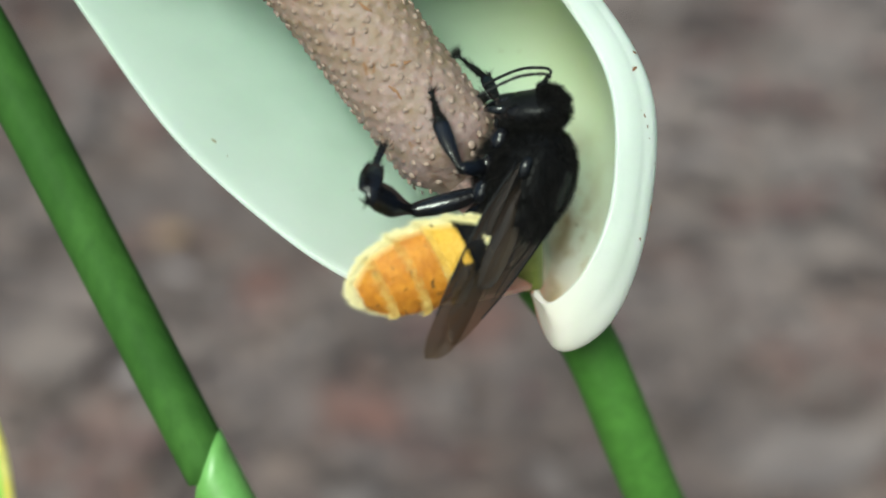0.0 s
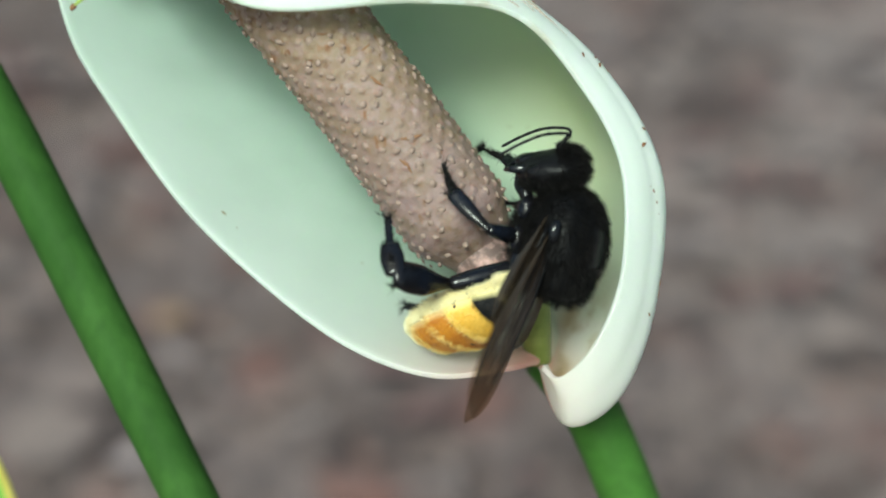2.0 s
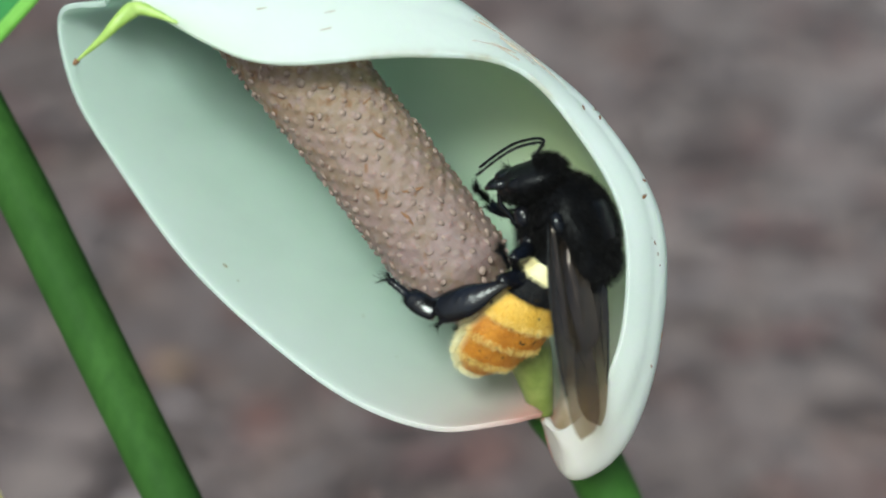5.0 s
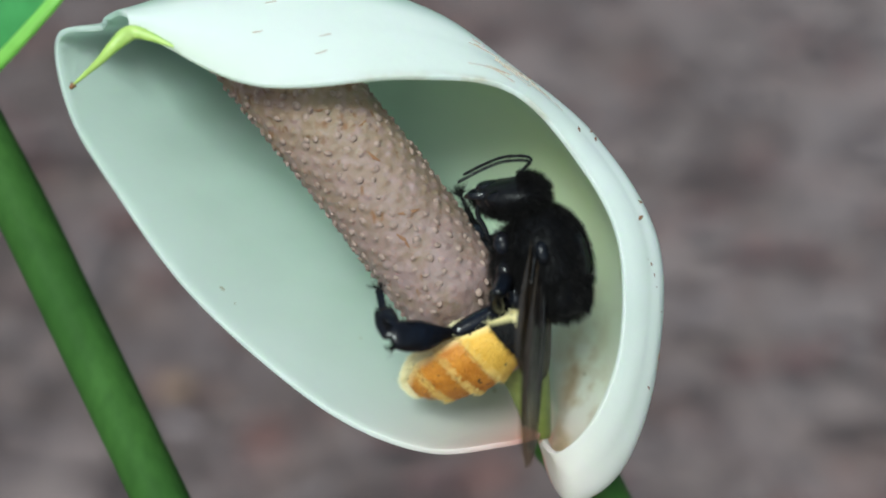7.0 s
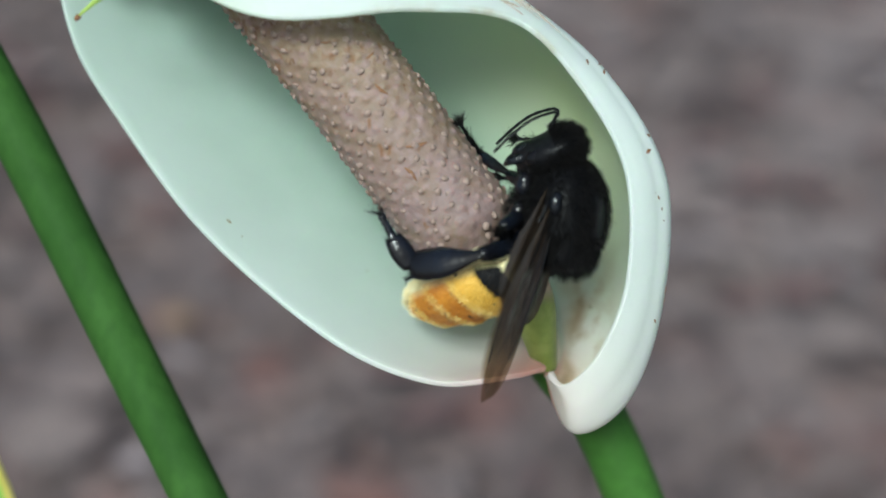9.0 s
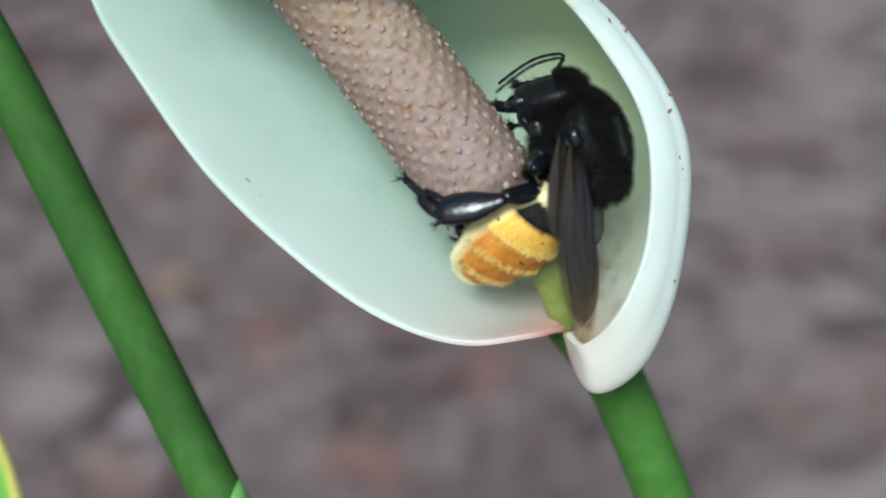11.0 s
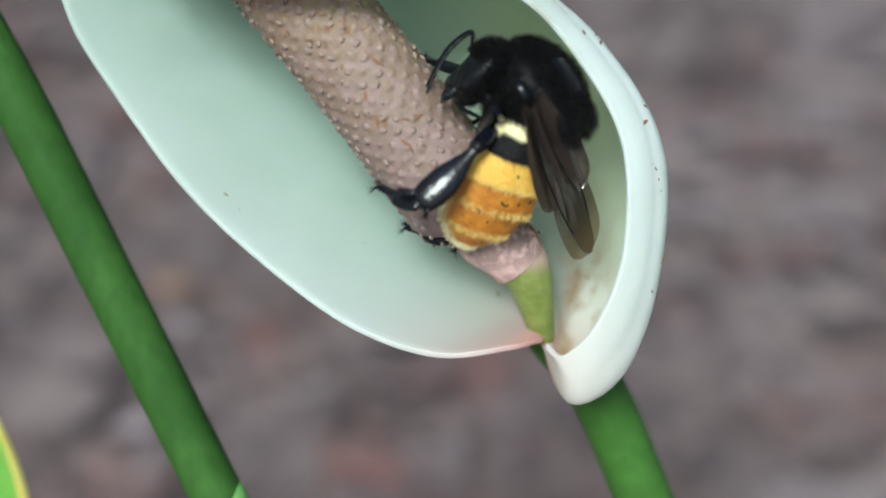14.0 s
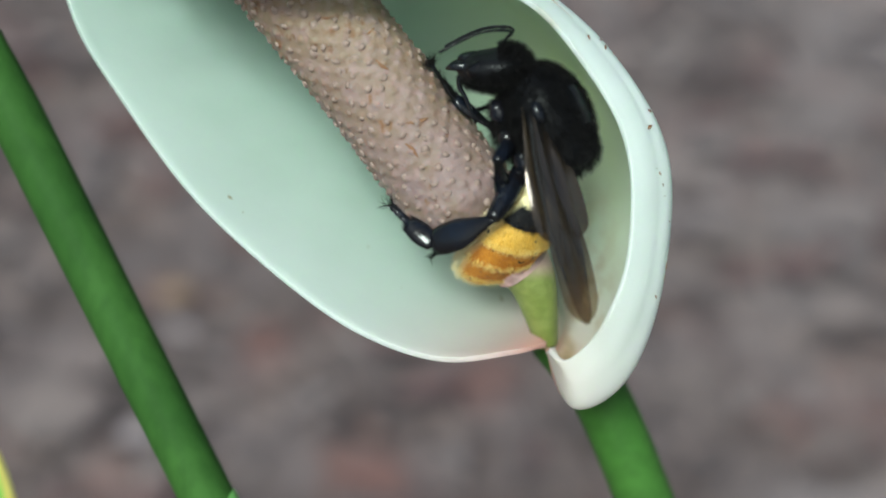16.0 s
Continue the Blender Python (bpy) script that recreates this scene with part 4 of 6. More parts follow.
def motions():
    walk(flower, [
        (0, pose(-0.00019, 0.10839, 0.37343, 55.00, 0.03, -0.02)),
        (0.5, pose(0.00024, 0.10839, 0.37343, 55.00, 0.14, -0.09)),
        (1, pose(-0.00063, 0.10824, 0.37321, 55.00, 0.06, -0.04)),
        (1.5, pose(-0.00048, 0.10851, 0.37360, 55.00, 0.21, -0.15)),
        (2, pose(0.00086, 0.10885, 0.37409, 55.00, 0.47, -0.33)),
        (2.5, pose(-0.00028, 0.10853, 0.37362, 55.00, -0.09, 0.06)),
        (3, pose(0.00222, 0.10897, 0.37425, 55.00, 0.74, -0.52)),
        (3.5, pose(0.00112, 0.10897, 0.37425, 55.00, 0.51, -0.35)),
        (4, pose(0.00079, 0.10869, 0.37385, 55.00, 0.35, -0.25)),
        (6.5, pose(0.00079, 0.10885, 0.37408, 55.00, 0.19, -0.13)),
        (7, pose(0.00000, 0.10871, 0.37388, 55.00, -0.00, 0.00)),
        (7.5, pose(0.00128, 0.10893, 0.37420, 55.00, 0.39, -0.28)),
        (8, pose(0.00064, 0.10873, 0.37390, 55.00, -0.13, 0.09)),
        (8.5, pose(0.00046, 0.10852, 0.37361, 55.00, -0.19, 0.13)),
        (9, pose(0.00079, 0.10859, 0.37371, 55.00, 0.09, -0.06)),
        (9.5, pose(0.00038, 0.10879, 0.37399, 55.00, 0.22, -0.16)),
        (10, pose(0.00098, 0.10897, 0.37425, 55.00, 0.32, -0.22)),
        (12.5, pose(0.00432, 0.10866, 0.37381, 55.00, 0.13, -0.09)),
        (13, pose(0.00074, 0.10869, 0.37385, 55.00, 0.06, -0.04)),
        (13.5, pose(0.00193, 0.10873, 0.37392, 55.00, 0.38, -0.26)),
        (14, pose(0.00069, 0.10830, 0.37330, 55.00, -0.12, 0.08)),
        (14.5, pose(0.00147, 0.10866, 0.37381, 55.00, 0.37, -0.26)),
        (15, pose(0.00057, 0.10886, 0.37409, 55.00, 0.37, -0.26)),
        (15.5, pose(0.00024, 0.10867, 0.37382, 55.00, -0.03, 0.02)),
        (16, pose(0.00093, 0.10849, 0.37356, 55.00, 0.07, -0.05)),
    ])
    walk(bee, [
        (0, pose(0.00858, 0.09950, 0.37103, 89.89, -49.44, 55.93)),
        (0.5, pose(0.00898, 0.10113, 0.37335, 67.19, -53.61, 83.01)),
        (1, pose(0.01134, 0.10013, 0.37198, 76.77, -52.87, 71.70)),
        (1.5, pose(0.00992, 0.09758, 0.36837, 87.51, -48.32, 52.73)),
        (2, pose(0.01177, 0.10036, 0.37248, 73.79, -53.10, 71.65)),
        (2.5, pose(0.01030, 0.10049, 0.37264, 71.96, -53.35, 73.87)),
        (3, pose(0.01313, 0.10213, 0.37487, 65.61, -54.35, 84.61)),
        (3.5, pose(0.01323, 0.10276, 0.37582, 53.65, -54.08, 100.63)),
        (4, pose(0.01288, 0.10294, 0.37612, 39.35, -53.55, 106.53)),
        (6.5, pose(0.01110, 0.10478, 0.37874, 35.57, -48.34, 128.12)),
        (7, pose(0.00970, 0.10323, 0.37652, 52.42, -53.37, 109.68)),
        (7.5, pose(0.01109, 0.10420, 0.37790, 47.58, -52.53, 114.46)),
        (8, pose(0.00961, 0.10508, 0.37916, 37.91, -50.03, 123.60)),
        (8.5, pose(0.01069, 0.10159, 0.37418, 67.56, -54.41, 78.01)),
        (9, pose(0.01135, 0.10206, 0.37483, 68.28, -54.25, 80.67)),
        (9.5, pose(0.01123, 0.10306, 0.37617, 54.45, -54.30, 99.96)),
        (10, pose(0.01222, 0.10401, 0.37736, 40.42, -53.08, 110.46)),
        (12.5, pose(0.01367, 0.10382, 0.37731, 50.35, -52.63, 113.35)),
        (13, pose(0.00910, 0.10513, 0.37918, 40.04, -51.39, 118.62)),
        (13.5, pose(0.01001, 0.10591, 0.38203, 23.03, -45.01, 135.02)),
        (14, pose(0.00895, 0.10580, 0.38199, 20.64, -43.35, 138.60)),
        (14.5, pose(0.00918, 0.10638, 0.38275, 15.79, -38.51, 146.79)),
        (15, pose(0.00971, 0.10568, 0.38183, 21.93, -44.34, 136.67)),
        (15.5, pose(0.00796, 0.10672, 0.38321, 13.96, -36.88, 149.71)),
        (16, pose(0.00975, 0.10576, 0.38009, 34.23, -48.45, 128.63)),
    ])
    walk(bee_parts["head"], [
        (0, pose(0.00600, 0.00077, -0.00141, 27.82, 26.46, 26.98)),
        (0.5, pose(0.00596, 0.00019, -0.00002, 22.82, 11.52, 17.99)),
        (1, pose(0.00507, 0.00077, -0.00113, 24.48, 17.54, 21.19)),
        (1.5, pose(0.00607, 0.00077, -0.00115, 33.60, 25.97, 30.70)),
        (2, pose(0.00637, 0.00093, -0.00149, 27.43, 16.51, 21.84)),
        (2.5, pose(0.00674, 0.00103, -0.00167, 32.30, 29.42, 29.12)),
        (3, pose(0.00496, 0.00067, -0.00102, 27.19, 25.48, 23.53)),
        (3.5, pose(0.00558, 0.00064, -0.00109, 23.01, 18.17, 17.48)),
        (4, pose(0.00508, 0.00098, -0.00125, 31.53, 12.52, 17.72)),
        (6.5, pose(0.00587, 0.00072, -0.00162, 14.08, -12.13, 4.18)),
        (7, pose(0.00620, 0.00056, -0.00140, 13.00, -0.29, 9.23)),
        (7.5, pose(0.00624, 0.00055, -0.00136, 13.58, -3.14, 8.00)),
        (8, pose(0.00586, 0.00085, -0.00182, 15.45, -9.11, 5.28)),
        (8.5, pose(0.00595, 0.00093, -0.00149, 27.38, 13.21, 19.34)),
        (9, pose(0.00567, 0.00070, -0.00116, 28.67, 27.15, 25.19)),
        (9.5, pose(0.00491, 0.00068, -0.00115, 22.90, 18.67, 17.50)),
        (10, pose(0.00402, 0.00104, -0.00140, 26.85, 11.93, 15.22)),
        (12.5, pose(0.00620, 0.00045, -0.00121, 11.80, -2.32, 8.45)),
        (13, pose(0.00562, 0.00069, -0.00139, 17.51, -6.27, 6.62)),
        (13.5, pose(0.00486, 0.00217, -0.00318, 26.85, 11.93, 15.22)),
        (14, pose(0.00429, 0.00170, -0.00242, 26.85, 11.93, 15.22)),
        (14.5, pose(0.00391, 0.00160, -0.00222, 26.85, 11.93, 15.22)),
        (15, pose(0.00449, 0.00171, -0.00246, 26.85, 11.93, 15.22)),
        (15.5, pose(0.00398, 0.00156, -0.00218, 26.85, 11.93, 15.22)),
        (16, pose(0.00588, 0.00089, -0.00193, 15.06, -12.31, 3.64)),
    ])
    walk(bee_parts["abdomen"], [
        (0, pose(-0.00548, 0.00325, -0.00004, -18.87, -26.73, -32.92)),
        (0.5, pose(-0.00590, 0.00307, -0.00169, -18.21, -59.42, -26.12)),
        (1, pose(-0.00586, 0.00032, -0.00079, -47.28, -20.29, 25.92)),
        (1.5, pose(-0.00612, 0.00275, 0.00004, -29.75, -34.03, -17.54)),
        (2, pose(-0.00459, 0.00265, -0.00196, -28.47, -49.16, 17.44)),
        (2.5, pose(-0.00550, 0.00271, -0.00197, -37.08, -58.59, 19.82)),
        (3, pose(-0.00435, 0.00238, -0.00166, -34.23, -55.36, 14.82)),
        (3.5, pose(-0.00339, 0.00232, -0.00277, -34.39, -55.68, 11.50)),
        (4, pose(-0.00078, 0.00384, -0.00148, -18.68, -40.97, -13.37)),
        (6.5, pose(-0.00531, 0.00073, -0.00201, -35.70, -65.25, 7.78)),
        (7, pose(-0.00468, 0.00066, -0.00207, -12.91, -62.37, -20.01)),
        (7.5, pose(-0.00585, 0.00085, -0.00243, -33.59, -65.40, 9.81)),
        (8, pose(-0.00600, 0.00097, -0.00246, -43.54, -61.20, 26.30)),
        (8.5, pose(-0.00481, 0.00212, -0.00187, -21.72, -59.10, 7.15)),
        (9, pose(-0.00437, 0.00272, -0.00222, -31.87, -55.05, 12.19)),
        (9.5, pose(-0.00383, 0.00244, -0.00191, -37.45, -61.16, 2.90)),
        (10, pose(-0.00257, 0.00335, -0.00115, -22.20, -52.01, -18.83)),
        (12.5, pose(-0.00566, 0.00126, -0.00334, -64.94, -55.63, 45.94)),
        (13, pose(-0.00431, 0.00234, -0.00270, -45.73, -64.28, 18.84)),
        (13.5, pose(-0.00217, 0.00269, -0.00110, -34.31, -56.00, -12.26)),
        (14, pose(-0.00153, 0.00252, -0.00092, -34.07, -55.94, -17.24)),
        (14.5, pose(-0.00072, 0.00220, -0.00054, -25.58, -51.65, -28.91)),
        (15, pose(-0.00141, 0.00277, -0.00131, -33.58, -53.48, -17.04)),
        (15.5, pose(-0.00155, 0.00255, -0.00096, -31.00, -54.02, -21.24)),
        (16, pose(-0.00569, 0.00120, -0.00263, -47.36, -56.48, 21.71)),
    ])
    walk(bee_parts["wing_L"], [
        (0, pose(0.00090, 0.00410, 0.00050, 19.21, 179.46, -11.54)),
        (0.5, pose(0.00090, 0.00410, 0.00050, 9.27, 162.16, 19.85)),
        (0.75, pose(0.00090, 0.00410, 0.00050, 42.94, 165.76, 8.14)),
        (1, pose(0.00090, 0.00410, 0.00050, 76.62, 162.49, -3.67)),
        (1.5, pose(0.00090, 0.00410, 0.00050, 60.63, 140.80, 3.77)),
        (2, pose(0.00090, 0.00410, 0.00050, 1.59, 166.70, -2.63)),
        (2.5, pose(0.00090, 0.00410, 0.00050, -0.61, 173.01, -14.93)),
        (3, pose(0.00090, 0.00410, 0.00050, 10.33, 165.27, 4.25)),
        (3.5, pose(0.00090, 0.00410, 0.00050, 20.06, 158.87, 10.28)),
        (4, pose(0.00090, 0.00410, 0.00050, 21.94, 176.40, -14.29)),
        (6.5, pose(0.00090, 0.00410, 0.00050, -4.07, 171.16, -14.15)),
        (7, pose(0.00090, 0.00410, 0.00050, 0.16, 165.79, -3.92)),
        (7.5, pose(0.00090, 0.00410, 0.00050, -1.47, 167.57, -6.07)),
        (8, pose(0.00090, 0.00410, 0.00050, -4.18, 169.40, -7.53)),
        (8.5, pose(0.00090, 0.00410, 0.00050, -8.34, 164.99, 3.66)),
        (9, pose(0.00090, 0.00410, 0.00050, 2.98, 166.04, -2.46)),
        (9.5, pose(0.00090, 0.00410, 0.00050, 10.69, 166.28, 2.65)),
        (10, pose(0.00090, 0.00410, 0.00050, 23.63, 164.52, 16.58)),
        (12.5, pose(0.00090, 0.00410, 0.00050, 12.26, 163.40, 1.74)),
        (13, pose(0.00090, 0.00410, 0.00050, 13.99, 165.21, -4.82)),
        (13.5, pose(-0.00139, 0.00658, 0.00201, 27.32, 157.71, 29.01)),
        (14, pose(-0.00081, 0.00638, 0.00223, 31.43, 154.60, 31.67)),
        (14.5, pose(-0.00011, 0.00608, 0.00261, 32.01, 155.00, 33.87)),
        (15, pose(-0.00065, 0.00664, 0.00183, 30.47, 154.97, 30.37)),
        (15.5, pose(-0.00095, 0.00639, 0.00224, 26.72, 158.95, 30.55)),
        (16, pose(0.00090, 0.00410, 0.00050, 13.73, 173.88, -12.64)),
    ])
    walk(bee_parts["wing_R"], [
        (0, pose(0.00060, -0.00350, 0.00240, 18.16, 2.91, 151.27)),
        (0.5, pose(0.00085, 0.00317, 0.00034, 6.64, -8.84, 145.39)),
        (1, pose(0.00060, -0.00350, 0.00240, 21.87, 10.62, 164.28)),
        (1.5, pose(0.00096, 0.00318, 0.00028, 19.32, 2.66, 166.07)),
        (2, pose(0.00092, 0.00317, 0.00030, -0.35, -1.65, 150.37)),
        (2.5, pose(0.00091, 0.00317, 0.00030, -1.30, 1.59, 156.87)),
        (3, pose(0.00088, 0.00317, 0.00034, 1.65, -0.82, 159.66)),
        (3.5, pose(0.00083, 0.00317, 0.00035, 2.67, -2.11, 143.97)),
        (4, pose(0.00060, -0.00350, 0.00240, 21.07, 7.43, 163.18)),
        (6.5, pose(0.00077, 0.00317, 0.00038, -3.93, 8.30, 166.13)),
        (7, pose(0.00084, 0.00315, 0.00044, -2.49, 6.31, 155.24)),
        (7.5, pose(0.00082, 0.00316, 0.00042, -3.25, 6.12, 157.99)),
        (8, pose(0.00079, 0.00317, 0.00037, -5.15, 4.74, 159.99)),
        (8.5, pose(0.00093, 0.00318, 0.00027, -9.95, -4.34, 148.86)),
        (9, pose(0.00089, 0.00317, 0.00032, 1.45, -0.17, 151.13)),
        (9.5, pose(0.00082, 0.00317, 0.00035, 9.36, -2.76, 150.17)),
        (10, pose(0.00078, 0.00319, 0.00025, 24.72, -13.52, 142.05)),
        (12.5, pose(0.00076, 0.00316, 0.00044, 7.14, 4.91, 148.47)),
        (13, pose(0.00074, 0.00318, 0.00033, 11.99, 1.92, 152.36)),
        (13.5, pose(-0.00159, 0.00570, 0.00173, 27.31, 21.94, -150.13)),
        (14, pose(-0.00103, 0.00551, 0.00195, 31.43, 25.03, -147.46)),
        (14.5, pose(-0.00036, 0.00522, 0.00230, 31.76, 24.46, -145.34)),
        (15, pose(-0.00087, 0.00576, 0.00155, 30.51, 24.69, -148.76)),
        (15.5, pose(-0.00121, 0.00553, 0.00193, 26.41, 20.47, -148.77)),
        (16, pose(0.00071, 0.00318, 0.00035, 13.82, 5.50, 167.69)),
    ])
    walk(bee_parts["front_femur_L"], [
        (0, pose(0.00220, 0.00160, -0.00300, -77.41, 35.29, -24.69)),
        (0.5, pose(0.00220, 0.00160, -0.00300, -65.73, 9.03, -28.33)),
        (1, pose(0.00220, 0.00160, -0.00300, -106.27, 48.17, -62.11)),
        (1.5, pose(0.00220, 0.00160, -0.00300, -108.02, 48.20, -62.21)),
        (2, pose(0.00220, 0.00160, -0.00300, -59.80, 30.76, -2.97)),
        (2.5, pose(0.00220, 0.00160, -0.00300, -50.16, 23.91, 15.72)),
        (3, pose(0.00220, 0.00160, -0.00300, -67.30, 39.06, -15.32)),
        (3.5, pose(0.00220, 0.00160, -0.00300, -54.07, 16.08, 9.55)),
        (4, pose(0.00220, 0.00160, -0.00300, -82.64, 57.41, -40.27)),
        (6.5, pose(0.00220, 0.00160, -0.00300, 33.88, 145.15, 79.17)),
        (7, pose(0.00220, 0.00160, -0.00300, -22.73, 149.28, 71.77)),
        (7.25, pose(0.00220, 0.00160, -0.00300, -129.26, 32.05, -86.93)),
        (7.5, pose(0.00220, 0.00160, -0.00300, -63.62, 15.48, -78.68)),
        (8, pose(0.00220, 0.00160, -0.00300, -60.00, 13.05, -63.96)),
        (8.5, pose(0.00220, 0.00160, -0.00300, -78.10, 35.39, -44.88)),
        (9, pose(0.00220, 0.00160, -0.00300, -114.85, 53.50, -67.00)),
        (9.5, pose(0.00220, 0.00160, -0.00300, 40.07, 137.50, 83.56)),
        (10, pose(0.00220, 0.00160, -0.00300, -106.54, 49.32, -76.54)),
        (12.5, pose(0.00220, 0.00160, -0.00300, -78.53, 26.49, -49.67)),
        (13, pose(0.00220, 0.00160, -0.00300, -116.21, 35.11, -101.53)),
        (13.5, pose(0.00220, 0.00160, -0.00300, -65.18, 43.23, -32.22)),
        (14, pose(0.00220, 0.00160, -0.00300, -60.50, 30.42, -43.23)),
        (14.5, pose(0.00220, 0.00160, -0.00300, -50.72, 15.86, -46.45)),
        (15, pose(0.00220, 0.00160, -0.00300, -58.85, 28.11, -39.37)),
        (15.5, pose(0.00220, 0.00160, -0.00300, -53.74, 23.16, -50.07)),
        (15.75, pose(0.00220, 0.00160, -0.00300, -106.75, 46.54, -69.12)),
        (16, pose(0.00220, 0.00160, -0.00300, 2.74, 136.51, 71.14)),
    ])
    walk(bee_parts["front_tibia_L"], [
        (0, pose(0.00531, 0.00017, -0.00543, -98.85, 50.86, -46.51)),
        (0.5, pose(0.00585, -0.00037, -0.00366, -79.14, 39.87, -36.98)),
        (1, pose(0.00351, -0.00088, -0.00613, -111.15, 43.73, -71.98)),
        (1.5, pose(0.00351, -0.00088, -0.00613, -48.87, 35.38, 18.92)),
        (2, pose(0.00580, 0.00141, -0.00515, -113.54, 47.43, -71.94)),
        (2.5, pose(0.00590, 0.00264, -0.00470, -107.06, 67.34, -48.48)),
        (3, pose(0.00535, 0.00074, -0.00565, -84.03, 43.11, -41.16)),
        (3.5, pose(0.00618, 0.00227, -0.00416, -97.84, 49.52, -55.09)),
        (4, pose(0.00393, 0.00014, -0.00654, -89.57, 56.37, -50.19)),
        (6.5, pose(0.00155, -0.00179, -0.00540, -71.80, 37.11, -26.94)),
        (7, pose(0.00107, -0.00183, -0.00515, -73.01, 33.05, -21.84)),
        (7.5, pose(0.00299, -0.00237, -0.00412, -86.69, 38.77, -46.27)),
        (8, pose(0.00400, -0.00208, -0.00395, -70.60, 26.88, -38.57)),
        (8.5, pose(0.00463, -0.00082, -0.00543, 36.76, 124.21, 93.68)),
        (9, pose(0.00318, -0.00070, -0.00638, -92.47, 63.77, -35.37)),
        (9.5, pose(0.00185, -0.00148, -0.00584, -73.82, 50.23, -23.07)),
        (10, pose(0.00284, -0.00106, -0.00619, -76.80, 55.84, -32.52)),
        (12.5, pose(0.00463, -0.00127, -0.00487, -125.54, 57.04, -72.97)),
        (13, pose(0.00151, -0.00177, -0.00542, -42.95, 29.73, 18.42)),
        (13.5, pose(0.00479, -0.00003, -0.00588, -73.06, 43.34, -48.49)),
        (14, pose(0.00484, -0.00088, -0.00513, -72.24, 47.03, -41.83)),
        (14.5, pose(0.00498, -0.00133, -0.00415, -83.04, 50.67, -55.87)),
        (15, pose(0.00506, -0.00075, -0.00498, -81.14, 54.22, -45.01)),
        (15.5, pose(0.00468, -0.00136, -0.00465, -71.38, 44.64, -48.58)),
        (16, pose(0.00121, -0.00128, -0.00589, -47.17, 24.83, 13.49)),
    ])
    walk(bee_parts["front_tarsus_L"], [
        (0, pose(0.00723, -0.00185, -0.00884, -73.67, 74.07, -7.99)),
        (0.5, pose(0.00855, -0.00240, -0.00648, -31.15, 119.22, 48.53)),
        (0.75, pose(0.00652, -0.00315, -0.00783, 35.85, 51.97, 105.12)),
        (1, pose(0.00449, -0.00390, -0.00917, 25.22, -2.54, 79.92)),
        (1.5, pose(0.00690, 0.00029, -0.00868, -31.98, 44.32, 38.37)),
        (2, pose(0.00673, -0.00142, -0.00839, -128.55, 65.99, -68.88)),
        (2.5, pose(0.00702, 0.00137, -0.00876, -88.42, 53.51, -38.49)),
        (3, pose(0.00776, -0.00138, -0.00865, -33.33, 131.13, 56.59)),
        (3.5, pose(0.00781, -0.00007, -0.00751, 9.63, 118.66, 77.76)),
        (3.75, pose(0.00665, -0.00090, -0.00886, -8.52, 52.99, 61.36)),
        (4, pose(0.00549, -0.00173, -0.01020, -4.42, -11.67, 68.14)),
        (6.5, pose(0.00468, -0.00338, -0.00805, -46.08, -8.62, 49.21)),
        (6.75, pose(0.00459, -0.00329, -0.00780, -52.98, 9.38, 15.42)),
        (7, pose(0.00449, -0.00320, -0.00754, -69.65, 19.96, -22.60)),
        (7.25, pose(0.00493, -0.00402, -0.00721, -36.28, 32.22, 25.03)),
        (7.5, pose(0.00537, -0.00485, -0.00688, -4.17, 17.97, 71.59)),
        (8, pose(0.00706, -0.00452, -0.00594, 12.74, 32.87, 88.02)),
        (8.5, pose(0.00478, -0.00329, -0.00907, 17.58, -5.74, 82.12)),
        (9, pose(0.00476, -0.00183, -0.01032, -34.10, 17.15, 41.87)),
        (9.5, pose(0.00444, -0.00258, -0.00922, -32.82, 7.80, 45.86)),
        (10, pose(0.00492, -0.00239, -0.00983, -17.85, -3.48, 56.88)),
        (11.25, pose(0.00513, -0.00297, -0.00920, 22.20, 8.23, 88.41)),
        (12.5, pose(0.00533, -0.00355, -0.00857, 62.20, -3.63, 119.88)),
        (12.75, pose(0.00524, -0.00206, -0.00808, 10.43, 34.29, 70.04)),
        (13, pose(0.00514, -0.00056, -0.00760, -52.02, 10.04, 9.32)),
        (13.5, pose(0.00691, -0.00243, -0.00890, -63.00, 31.04, -49.73)),
        (14, pose(0.00707, -0.00288, -0.00835, -76.70, 44.97, -53.95)),
        (14.5, pose(0.00655, -0.00364, -0.00755, -56.87, 28.41, -39.85)),
        (15, pose(0.00688, -0.00257, -0.00855, -51.33, 26.65, -12.80)),
        (15.5, pose(0.00675, -0.00371, -0.00774, -57.95, 29.60, -47.02)),
        (16, pose(0.00510, -0.00035, -0.00774, -53.39, 8.39, 7.24)),
    ])
